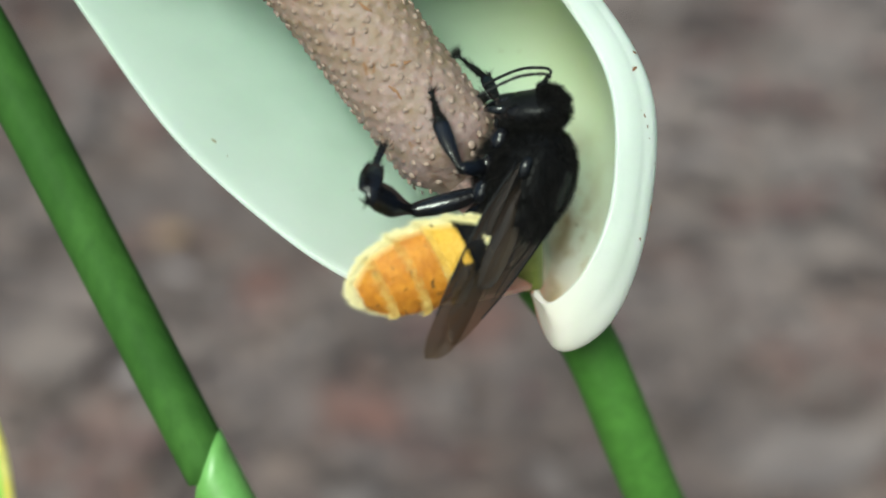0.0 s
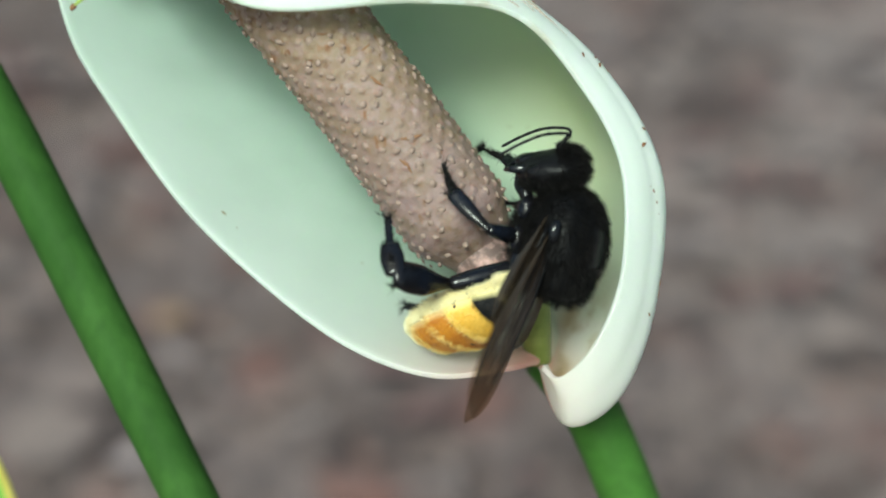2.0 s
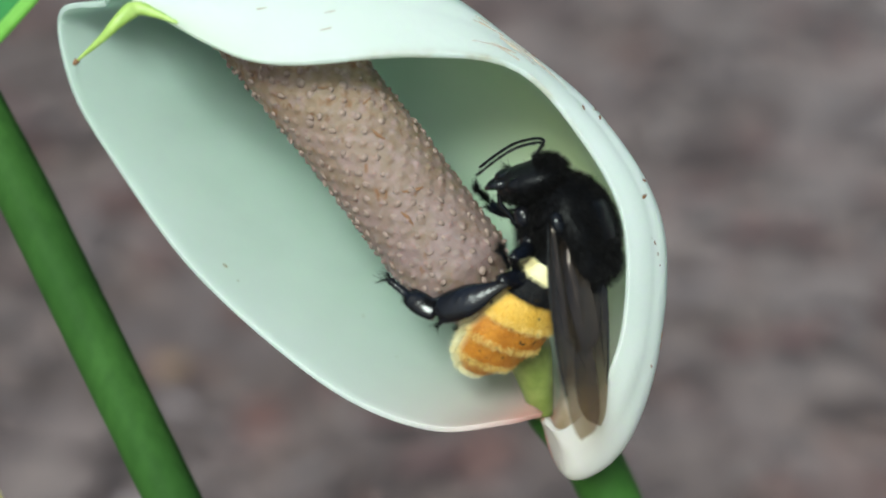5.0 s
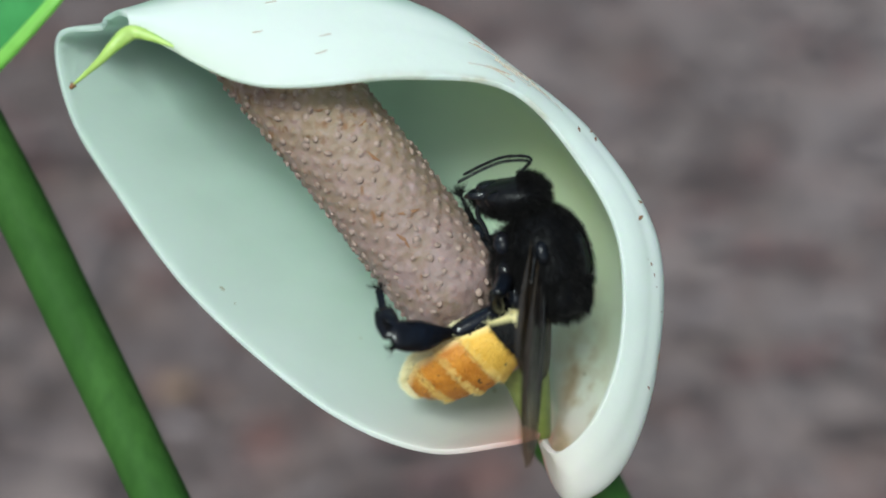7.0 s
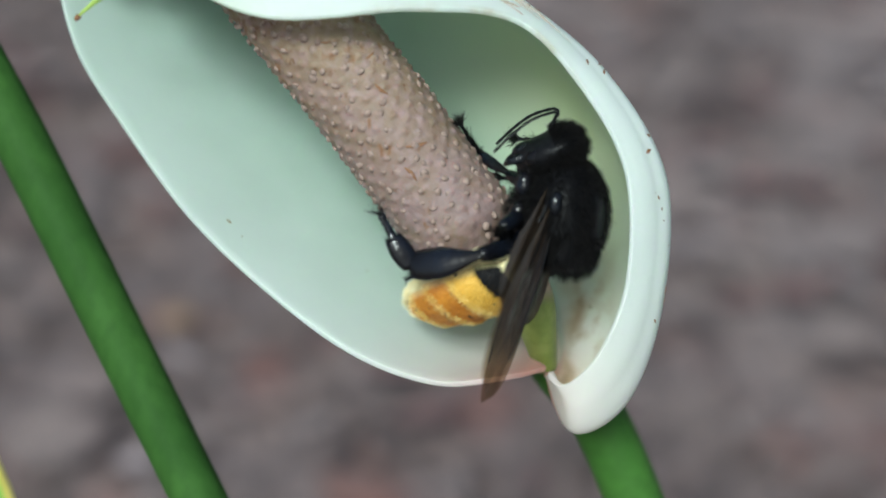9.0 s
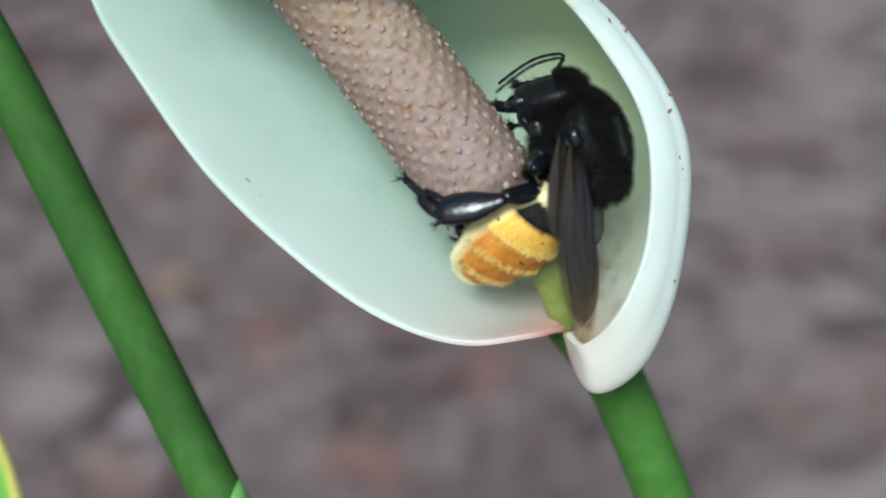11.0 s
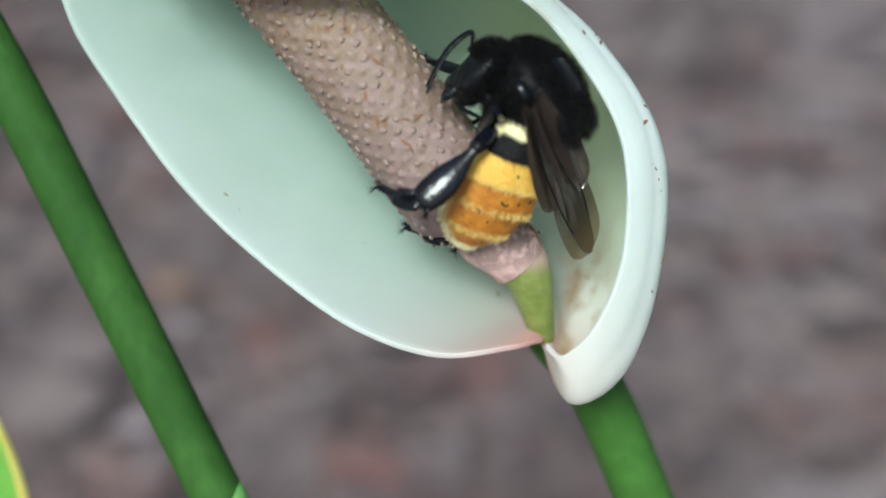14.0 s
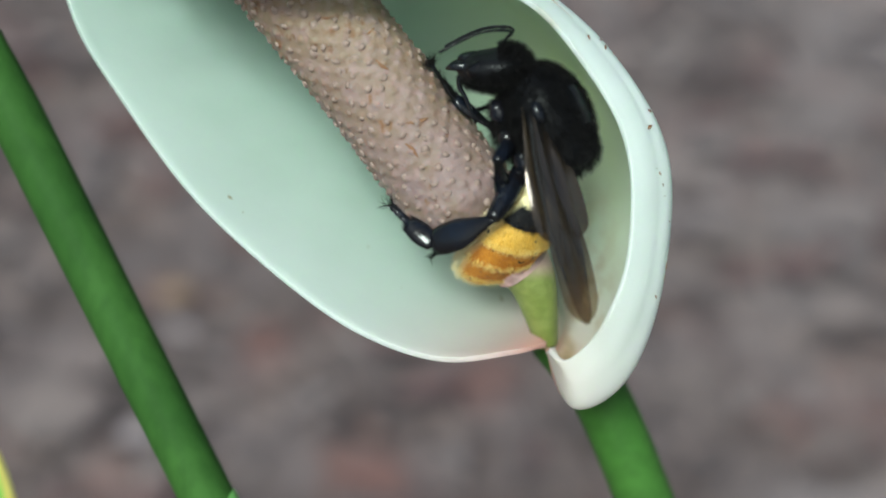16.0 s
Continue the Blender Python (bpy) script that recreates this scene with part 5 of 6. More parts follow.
    walk(bee_parts["front_femur_R"], [
        (0, pose(0.00220, -0.00160, -0.00300, -38.71, -7.76, -59.28)),
        (0.5, pose(0.00220, -0.00160, -0.00300, -15.09, -17.96, -75.90)),
        (1, pose(0.00220, -0.00160, -0.00300, -27.45, -13.51, -66.73)),
        (1.5, pose(0.00220, -0.00160, -0.00300, -33.07, -8.06, -60.57)),
        (2, pose(0.00220, -0.00160, -0.00300, -23.55, -13.20, -68.98)),
        (2.5, pose(0.00220, -0.00160, -0.00300, -21.67, -13.97, -70.43)),
        (3, pose(0.00220, -0.00160, -0.00300, -18.79, -15.84, -73.76)),
        (3.5, pose(0.00220, -0.00160, -0.00300, -13.64, -17.61, -78.35)),
        (4, pose(0.00220, -0.00160, -0.00300, -7.15, -15.08, -82.48)),
        (6.5, pose(0.00220, -0.00160, -0.00300, -19.34, -17.13, -75.54)),
        (7, pose(0.00220, -0.00160, -0.00300, -28.21, -15.60, -70.12)),
        (7.5, pose(0.00220, -0.00160, -0.00300, -19.34, -17.71, -76.06)),
        (8, pose(0.00220, -0.00160, -0.00300, -18.87, -16.61, -75.71)),
        (8.5, pose(0.00220, -0.00160, -0.00300, -21.62, -12.86, -70.91)),
        (9, pose(0.00220, -0.00160, -0.00300, -21.44, -14.81, -71.55)),
        (9.5, pose(0.00220, -0.00160, -0.00300, -19.71, -16.47, -73.66)),
        (10, pose(0.00220, -0.00160, -0.00300, -13.70, -16.06, -77.26)),
        (12.5, pose(0.00220, -0.00160, -0.00300, -26.60, -17.79, -70.99)),
        (13, pose(0.00220, -0.00160, -0.00300, -15.00, -18.43, -77.75)),
        (13.5, pose(0.00220, -0.00160, -0.00300, 25.03, 1.40, -105.76)),
        (14, pose(0.00220, -0.00160, -0.00300, 33.23, 2.44, -111.97)),
        (14.5, pose(0.00220, -0.00160, -0.00300, 39.39, 4.48, -116.05)),
        (15, pose(0.00220, -0.00160, -0.00300, 32.05, 1.82, -111.32)),
        (15.5, pose(0.00220, -0.00160, -0.00300, 41.11, 5.52, -117.47)),
        (16, pose(0.00220, -0.00160, -0.00300, -16.75, -18.55, -77.21)),
    ])
    walk(bee_parts["front_tibia_R"], [
        (0, pose(0.00433, -0.00518, -0.00243, -38.23, 19.34, 53.82)),
        (0.5, pose(0.00317, -0.00548, -0.00171, -53.41, 5.29, 37.95)),
        (1, pose(0.00381, -0.00535, -0.00202, -46.27, 13.02, 45.53)),
        (1.5, pose(0.00424, -0.00522, -0.00241, -35.87, 18.65, 52.43)),
        (2, pose(0.00367, -0.00542, -0.00204, -45.11, 11.47, 43.58)),
        (2.5, pose(0.00356, -0.00544, -0.00199, -46.30, 10.30, 42.26)),
        (3, pose(0.00333, -0.00548, -0.00185, -51.51, 6.40, 39.72)),
        (3.5, pose(0.00301, -0.00552, -0.00173, -56.14, 1.78, 36.62)),
        (4, pose(0.00273, -0.00562, -0.00191, -47.47, 2.59, 31.99)),
        (6.5, pose(0.00320, -0.00549, -0.00176, -58.89, 1.87, 39.34)),
        (7, pose(0.00358, -0.00540, -0.00187, -57.27, 6.16, 43.43)),
        (7.5, pose(0.00316, -0.00548, -0.00172, -61.40, 0.42, 39.38)),
        (8, pose(0.00319, -0.00550, -0.00180, -57.64, 2.06, 39.06)),
        (8.5, pose(0.00354, -0.00547, -0.00207, -45.29, 9.81, 41.98)),
        (9, pose(0.00349, -0.00545, -0.00193, -49.04, 8.78, 41.39)),
        (9.5, pose(0.00333, -0.00546, -0.00181, -52.70, 6.63, 39.77)),
        (10, pose(0.00309, -0.00554, -0.00184, -48.77, 6.23, 36.27)),
        (12.5, pose(0.00350, -0.00538, -0.00172, -58.25, 7.07, 42.31)),
        (13, pose(0.00305, -0.00549, -0.00167, -55.88, 3.68, 36.65)),
        (13.5, pose(0.00106, -0.00564, -0.00310, -56.93, 20.29, 10.85)),
        (14, pose(0.00063, -0.00549, -0.00318, -58.71, 18.36, 4.65)),
        (14.5, pose(0.00036, -0.00536, -0.00333, -59.54, 11.75, -0.09)),
        (15, pose(0.00067, -0.00551, -0.00313, -58.60, 19.67, 5.33)),
        (15.5, pose(0.00027, -0.00531, -0.00340, -59.43, 9.63, -1.64)),
        (16, pose(0.00308, -0.00548, -0.00166, -57.73, 3.18, 37.37)),
    ])
    walk(bee_parts["front_tarsus_R"], [
        (0, pose(0.00678, -0.00183, -0.00389, 48.91, 65.92, 146.31)),
        (0.5, pose(0.00663, -0.00278, -0.00211, -18.22, 76.37, 71.30)),
        (1, pose(0.00682, -0.00229, -0.00301, 26.81, 74.16, 120.51)),
        (1.5, pose(0.00678, -0.00192, -0.00382, 45.09, 66.54, 143.63)),
        (2, pose(0.00679, -0.00244, -0.00292, 20.05, 73.98, 113.16)),
        (2.5, pose(0.00677, -0.00253, -0.00277, 14.00, 74.73, 106.38)),
        (3, pose(0.00669, -0.00268, -0.00234, -5.72, 75.48, 84.27)),
        (3.5, pose(0.00654, -0.00290, -0.00187, -27.74, 73.85, 59.77)),
        (4, pose(0.00646, -0.00329, -0.00211, -20.95, 73.05, 65.69)),
        (6.5, pose(0.00660, -0.00270, -0.00191, -23.57, 73.69, 64.37)),
        (7, pose(0.00675, -0.00240, -0.00234, -2.12, 75.19, 87.73)),
        (7.5, pose(0.00656, -0.00269, -0.00175, -28.97, 72.85, 58.57)),
        (8, pose(0.00661, -0.00273, -0.00196, -21.51, 73.57, 66.40)),
        (8.5, pose(0.00676, -0.00257, -0.00282, 14.01, 73.62, 105.92)),
        (9, pose(0.00675, -0.00258, -0.00260, 6.78, 75.33, 97.96)),
        (9.5, pose(0.00669, -0.00267, -0.00232, -6.38, 76.05, 83.33)),
        (10, pose(0.00662, -0.00295, -0.00232, -9.40, 75.57, 79.54)),
        (12.5, pose(0.00673, -0.00244, -0.00226, -6.24, 77.21, 83.43)),
        (13, pose(0.00657, -0.00287, -0.00196, -25.03, 75.59, 62.62)),
        (13.5, pose(0.00511, -0.00486, -0.00463, 9.01, 55.36, 100.82)),
        (14, pose(0.00479, -0.00515, -0.00457, 1.52, 55.12, 91.79)),
        (14.5, pose(0.00467, -0.00537, -0.00422, -10.21, 55.24, 77.69)),
        (15, pose(0.00480, -0.00513, -0.00461, 3.65, 55.20, 94.35)),
        (15.5, pose(0.00461, -0.00543, -0.00414, -13.56, 54.61, 73.21)),
        (16, pose(0.00657, -0.00282, -0.00191, -26.14, 75.29, 61.29)),
    ])
    walk(bee_parts["mid_femur_L"], [
        (0, pose(-0.00030, 0.00190, -0.00330, 51.60, 7.04, 103.51)),
        (0.5, pose(-0.00030, 0.00190, -0.00330, 67.60, -16.10, 101.63)),
        (1, pose(-0.00030, 0.00190, -0.00330, 9.08, 28.71, 77.49)),
        (1.5, pose(-0.00030, 0.00190, -0.00330, 6.61, 59.67, 79.31)),
        (2, pose(-0.00030, 0.00190, -0.00330, 22.05, 12.48, 88.12)),
        (2.5, pose(-0.00030, 0.00190, -0.00330, 30.57, 14.81, 96.59)),
        (3, pose(-0.00030, 0.00190, -0.00330, 34.83, 8.15, 97.39)),
        (3.5, pose(-0.00030, 0.00190, -0.00330, 7.72, 14.11, 77.66)),
        (4, pose(-0.00030, 0.00190, -0.00330, 33.40, -6.24, 97.28)),
        (6.5, pose(-0.00030, 0.00190, -0.00330, 36.20, 2.79, 101.00)),
        (7, pose(-0.00030, 0.00190, -0.00330, 53.70, -0.86, 110.47)),
        (7.5, pose(-0.00030, 0.00190, -0.00330, 52.42, -5.58, 105.37)),
        (8, pose(-0.00030, 0.00190, -0.00330, 47.09, -0.94, 111.27)),
        (8.5, pose(-0.00030, 0.00190, -0.00330, 27.72, 12.39, 96.87)),
        (8.7, pose(-0.00030, 0.00190, -0.00330, 27.72, 12.39, 96.87)),
        (8.9, pose(-0.00030, 0.00190, -0.00330, 52.56, -4.10, 106.41)),
        (9, pose(-0.00030, 0.00190, -0.00330, 52.56, -4.10, 106.41)),
        (9.5, pose(-0.00030, 0.00190, -0.00330, 43.63, -3.85, 96.73)),
        (10, pose(-0.00030, 0.00190, -0.00330, 43.15, -8.08, 101.00)),
        (12, pose(-0.00030, 0.00190, -0.00330, 43.15, -8.08, 101.00)),
        (12.25, pose(-0.00030, 0.00190, -0.00330, 42.10, 21.01, 108.94)),
        (12.5, pose(-0.00030, 0.00190, -0.00330, 42.10, 21.01, 108.94)),
        (13, pose(-0.00030, 0.00190, -0.00330, 44.25, -4.14, 100.45)),
        (13.5, pose(-0.00030, 0.00190, -0.00330, 30.32, -18.84, 85.09)),
        (14, pose(-0.00030, 0.00190, -0.00330, 15.51, -23.62, 75.70)),
        (14.5, pose(-0.00030, 0.00190, -0.00330, -4.00, -21.77, 69.14)),
        (15, pose(-0.00030, 0.00190, -0.00330, 10.09, -16.04, 74.94)),
        (15.5, pose(-0.00030, 0.00190, -0.00330, 0.56, -24.21, 71.65)),
        (16, pose(-0.00030, 0.00190, -0.00330, 41.99, 3.32, 106.26)),
    ])
    walk(bee_parts["mid_tibia_L"], [
        (0, pose(-0.00141, 0.00653, -0.00389, -67.10, 49.78, -5.06)),
        (0.5, pose(-0.00123, 0.00642, -0.00197, -54.97, 53.21, 4.98)),
        (1, pose(0.00061, 0.00601, -0.00561, -58.73, 68.05, 4.82)),
        (1.5, pose(0.00015, 0.00428, -0.00744, -27.73, 27.58, 47.17)),
        (2, pose(-0.00015, 0.00658, -0.00434, -53.00, 56.70, 9.82)),
        (2.5, pose(-0.00083, 0.00651, -0.00453, -61.29, 52.85, -2.42)),
        (3, pose(-0.00091, 0.00661, -0.00398, -74.62, 59.51, -16.67)),
        (3.5, pose(0.00070, 0.00645, -0.00447, -78.73, 68.74, -17.87)),
        (3.67, pose(0.00016, 0.00651, -0.00391, -86.11, 101.34, 15.47)),
        (3.83, pose(-0.00037, 0.00657, -0.00334, 65.78, 47.82, -149.64)),
        (4, pose(-0.00090, 0.00663, -0.00278, 38.71, 23.40, -124.95)),
        (6.5, pose(-0.00122, 0.00661, -0.00353, 93.64, 34.32, -134.28)),
        (7, pose(-0.00198, 0.00640, -0.00323, 94.44, 25.32, -118.83)),
        (7.5, pose(-0.00157, 0.00651, -0.00283, 98.27, 32.85, -134.61)),
        (7.75, pose(-0.00180, 0.00644, -0.00303, -39.94, 107.43, 51.72)),
        (8, pose(-0.00204, 0.00637, -0.00322, -73.44, 60.31, -13.90)),
        (8.5, pose(-0.00086, 0.00655, -0.00433, -61.41, 64.05, 1.23)),
        (8.7, pose(-0.00086, 0.00655, -0.00433, -61.41, 64.05, 1.23)),
        (8.768, pose(-0.00112, 0.00653, -0.00387, -46.31, 33.86, -35.59)),
        (8.832, pose(-0.00139, 0.00651, -0.00341, -17.88, 15.38, -72.03)),
        (8.9, pose(-0.00165, 0.00649, -0.00296, 15.00, 17.05, -111.26)),
        (9, pose(-0.00165, 0.00649, -0.00296, 15.00, 17.05, -111.26)),
        (9.5, pose(-0.00086, 0.00666, -0.00298, 84.27, 27.43, -114.05)),
        (9.75, pose(-0.00103, 0.00661, -0.00280, 40.65, 24.47, -113.42)),
        (10, pose(-0.00121, 0.00657, -0.00263, -2.18, 22.71, -110.76)),
        (12, pose(-0.00121, 0.00657, -0.00263, -2.18, 22.71, -110.76)),
        (12.125, pose(-0.00148, 0.00635, -0.00382, -45.79, 25.16, -67.03)),
        (12.25, pose(-0.00175, 0.00614, -0.00502, -82.87, 53.95, -29.73)),
        (12.5, pose(-0.00175, 0.00614, -0.00502, -82.87, 53.95, -29.73)),
        (12.75, pose(-0.00146, 0.00637, -0.00399, -3.89, 113.48, 82.73)),
        (13, pose(-0.00117, 0.00661, -0.00295, -64.43, 144.08, 58.01)),
        (13.5, pose(0.00009, 0.00643, -0.00175, 10.03, 130.20, 71.97)),
        (14, pose(0.00079, 0.00616, -0.00138, 15.14, 129.24, 73.69)),
        (14.5, pose(0.00129, 0.00607, -0.00152, 27.40, 128.39, 77.75)),
        (15, pose(0.00090, 0.00635, -0.00197, 11.93, 129.59, 72.66)),
        (15.5, pose(0.00108, 0.00606, -0.00133, 30.05, 127.66, 79.14)),
        (15.75, pose(-0.00028, 0.00628, -0.00245, -50.03, 132.98, 47.92)),
        (16, pose(-0.00164, 0.00650, -0.00358, 72.14, 26.45, -135.06)),
    ])
    walk(bee_parts["mid_tarsus_L"], [
        (0, pose(0.00180, 0.00625, -0.00771, -89.86, 44.75, -39.20)),
        (0.5, pose(0.00175, 0.00668, -0.00597, -77.21, 34.24, -38.97)),
        (1, pose(0.00247, 0.00617, -0.01024, -99.72, 44.96, -57.96)),
        (1.5, pose(0.00316, 0.00753, -0.00976, -65.28, 43.51, -6.37)),
        (2, pose(0.00256, 0.00705, -0.00852, -80.41, 41.97, -36.42)),
        (2.5, pose(0.00218, 0.00638, -0.00851, -81.01, 40.65, -39.73)),
        (3, pose(0.00152, 0.00588, -0.00829, -83.39, 41.82, -41.53)),
        (3.5, pose(0.00242, 0.00589, -0.00913, -85.21, 41.96, -47.10)),
        (3.75, pose(-0.00056, 0.00438, -0.00695, -36.14, 24.38, 19.77)),
        (4, pose(-0.00353, 0.00287, -0.00476, -24.87, -18.19, 58.94)),
        (5.25, pose(-0.00382, 0.00326, -0.00556, -35.93, 3.62, 7.14)),
        (6.5, pose(-0.00410, 0.00365, -0.00635, -60.10, 7.66, -48.50)),
        (7, pose(-0.00416, 0.00244, -0.00537, -70.86, 14.49, -57.47)),
        (7.5, pose(-0.00452, 0.00352, -0.00554, -73.77, 20.59, -53.93)),
        (8, pose(0.00036, 0.00578, -0.00756, -85.11, 43.44, -44.23)),
        (8.5, pose(0.00133, 0.00660, -0.00883, -94.56, 51.13, -49.22)),
        (8.7, pose(0.00133, 0.00660, -0.00883, -94.56, 51.13, -49.22)),
        (8.8, pose(-0.00103, 0.00432, -0.00662, -12.82, 41.56, 41.39)),
        (8.9, pose(-0.00339, 0.00204, -0.00442, 6.42, -9.75, 73.62)),
        (9, pose(-0.00339, 0.00204, -0.00442, 6.42, -9.75, 73.62)),
        (9.5, pose(-0.00267, 0.00260, -0.00528, -4.85, -12.85, 69.02)),
        (10, pose(-0.00284, 0.00225, -0.00456, 1.62, -11.73, 69.46)),
        (12, pose(-0.00284, 0.00225, -0.00456, 1.62, -11.73, 69.46)),
        (12.125, pose(-0.00102, 0.00347, -0.00681, -18.40, 37.29, 36.80)),
        (12.25, pose(0.00080, 0.00468, -0.00906, -91.39, 48.68, -44.71)),
        (12.5, pose(0.00080, 0.00468, -0.00906, -91.39, 48.68, -44.71)),
        (13, pose(-0.00331, 0.00317, -0.00589, -65.89, 20.07, -64.89)),
        (13.5, pose(-0.00091, 0.00336, -0.00557, -39.67, 10.07, -77.63)),
        (14, pose(-0.00010, 0.00313, -0.00525, -37.60, 9.65, -78.58)),
        (14.5, pose(0.00063, 0.00303, -0.00544, -31.15, 7.72, -81.76)),
        (15, pose(-0.00005, 0.00331, -0.00583, -38.90, 10.01, -77.99)),
        (15.5, pose(0.00050, 0.00305, -0.00529, -29.16, 7.64, -82.93)),
        (16, pose(-0.00481, 0.00334, -0.00580, -65.27, 19.58, -58.40)),
    ])
    walk(bee_parts["mid_femur_R"], [
        (0, pose(-0.00030, -0.00190, -0.00330, -21.74, -10.39, -73.83)),
        (0.5, pose(-0.00030, -0.00190, -0.00330, 2.83, -15.21, -90.87)),
        (1, pose(-0.00030, -0.00190, -0.00330, -9.78, -13.59, -81.75)),
        (1.5, pose(-0.00030, -0.00190, -0.00330, -17.46, -10.45, -75.17)),
        (2, pose(-0.00030, -0.00190, -0.00330, -6.72, -12.88, -83.96)),
        (2.5, pose(-0.00030, -0.00190, -0.00330, -4.77, -13.21, -85.44)),
        (3, pose(-0.00030, -0.00190, -0.00330, -0.89, -13.72, -88.71)),
        (3.5, pose(-0.00030, -0.00190, -0.00330, 4.73, -13.93, -93.04)),
        (4, pose(-0.00030, -0.00190, -0.00330, 7.89, -12.01, -97.17)),
        (6.5, pose(-0.00030, -0.00190, -0.00330, 0.33, -13.55, -90.23)),
        (7, pose(-0.00030, -0.00190, -0.00330, -7.97, -13.45, -85.04)),
        (7.5, pose(-0.00030, -0.00190, -0.00330, 0.84, -13.64, -90.63)),
        (8, pose(-0.00030, -0.00190, -0.00330, 0.46, -13.16, -90.40)),
        (8.5, pose(-0.00030, -0.00190, -0.00330, -5.01, -12.13, -85.85)),
        (9, pose(-0.00030, -0.00190, -0.00330, -3.83, -13.51, -86.55)),
        (9.5, pose(-0.00030, -0.00190, -0.00330, -1.37, -14.32, -88.65)),
        (10, pose(-0.00030, -0.00190, -0.00330, 2.74, -13.86, -92.21)),
        (12.5, pose(-0.00030, -0.00190, -0.00330, -6.12, -15.58, -86.07)),
        (13, pose(-0.00030, -0.00190, -0.00330, 3.54, -15.16, -92.62)),
        (13.5, pose(-0.00030, -0.00190, -0.00330, 37.31, -2.80, -119.75)),
        (14, pose(-0.00030, -0.00190, -0.00330, 43.02, -1.40, -126.06)),
        (14.5, pose(-0.00030, -0.00190, -0.00330, 48.47, 2.15, -130.49)),
        (15, pose(-0.00030, -0.00190, -0.00330, 41.96, -2.28, -125.34)),
        (15.5, pose(-0.00030, -0.00190, -0.00330, 49.95, 3.62, -132.00)),
        (16, pose(-0.00030, -0.00190, -0.00330, 2.46, -15.12, -92.05)),
    ])
    walk(bee_parts["mid_tibia_R"], [
        (0, pose(0.00101, -0.00643, -0.00243, -22.88, 33.46, 66.99)),
        (0.5, pose(-0.00037, -0.00653, -0.00204, -43.64, 22.51, 44.56)),
        (1, pose(0.00037, -0.00652, -0.00217, -33.99, 29.02, 55.24)),
        (1.5, pose(0.00091, -0.00646, -0.00243, -22.47, 32.93, 65.33)),
        (2, pose(0.00019, -0.00655, -0.00223, -33.99, 27.55, 53.06)),
        (2.5, pose(0.00007, -0.00656, -0.00220, -35.59, 26.60, 51.22)),
        (3, pose(-0.00020, -0.00656, -0.00216, -40.87, 23.27, 47.27)),
        (3.5, pose(-0.00055, -0.00655, -0.00214, -46.01, 19.16, 42.69)),
        (4, pose(-0.00089, -0.00656, -0.00230, -40.17, 19.61, 39.09)),
        (6.5, pose(-0.00032, -0.00657, -0.00218, -46.83, 19.19, 45.59)),
        (7, pose(0.00010, -0.00655, -0.00218, -43.29, 23.01, 51.02)),
        (7.5, pose(-0.00035, -0.00656, -0.00217, -48.88, 17.89, 45.18)),
        (8, pose(-0.00033, -0.00657, -0.00221, -45.85, 19.30, 45.53)),
        (8.5, pose(0.00004, -0.00658, -0.00229, -34.58, 25.96, 51.22)),
        (9, pose(-0.00002, -0.00656, -0.00218, -38.05, 25.33, 49.77)),
        (9.5, pose(-0.00019, -0.00655, -0.00211, -41.74, 23.57, 47.14)),
        (10, pose(-0.00048, -0.00656, -0.00215, -39.91, 23.15, 43.71)),
        (12.5, pose(0.00002, -0.00651, -0.00201, -44.87, 24.17, 49.31)),
        (13, pose(-0.00051, -0.00653, -0.00204, -45.70, 21.06, 42.80)),
        (13.5, pose(-0.00268, -0.00606, -0.00307, -49.68, 31.72, 26.91)),
        (14, pose(-0.00312, -0.00578, -0.00318, -53.07, 29.81, 20.44)),
        (14.5, pose(-0.00341, -0.00555, -0.00348, -55.94, 23.69, 14.61)),
        (15, pose(-0.00307, -0.00581, -0.00311, -52.64, 31.07, 21.32)),
        (15.5, pose(-0.00351, -0.00546, -0.00360, -56.34, 21.61, 12.86)),
        (16, pose(-0.00047, -0.00653, -0.00205, -46.78, 20.60, 43.37)),
    ])
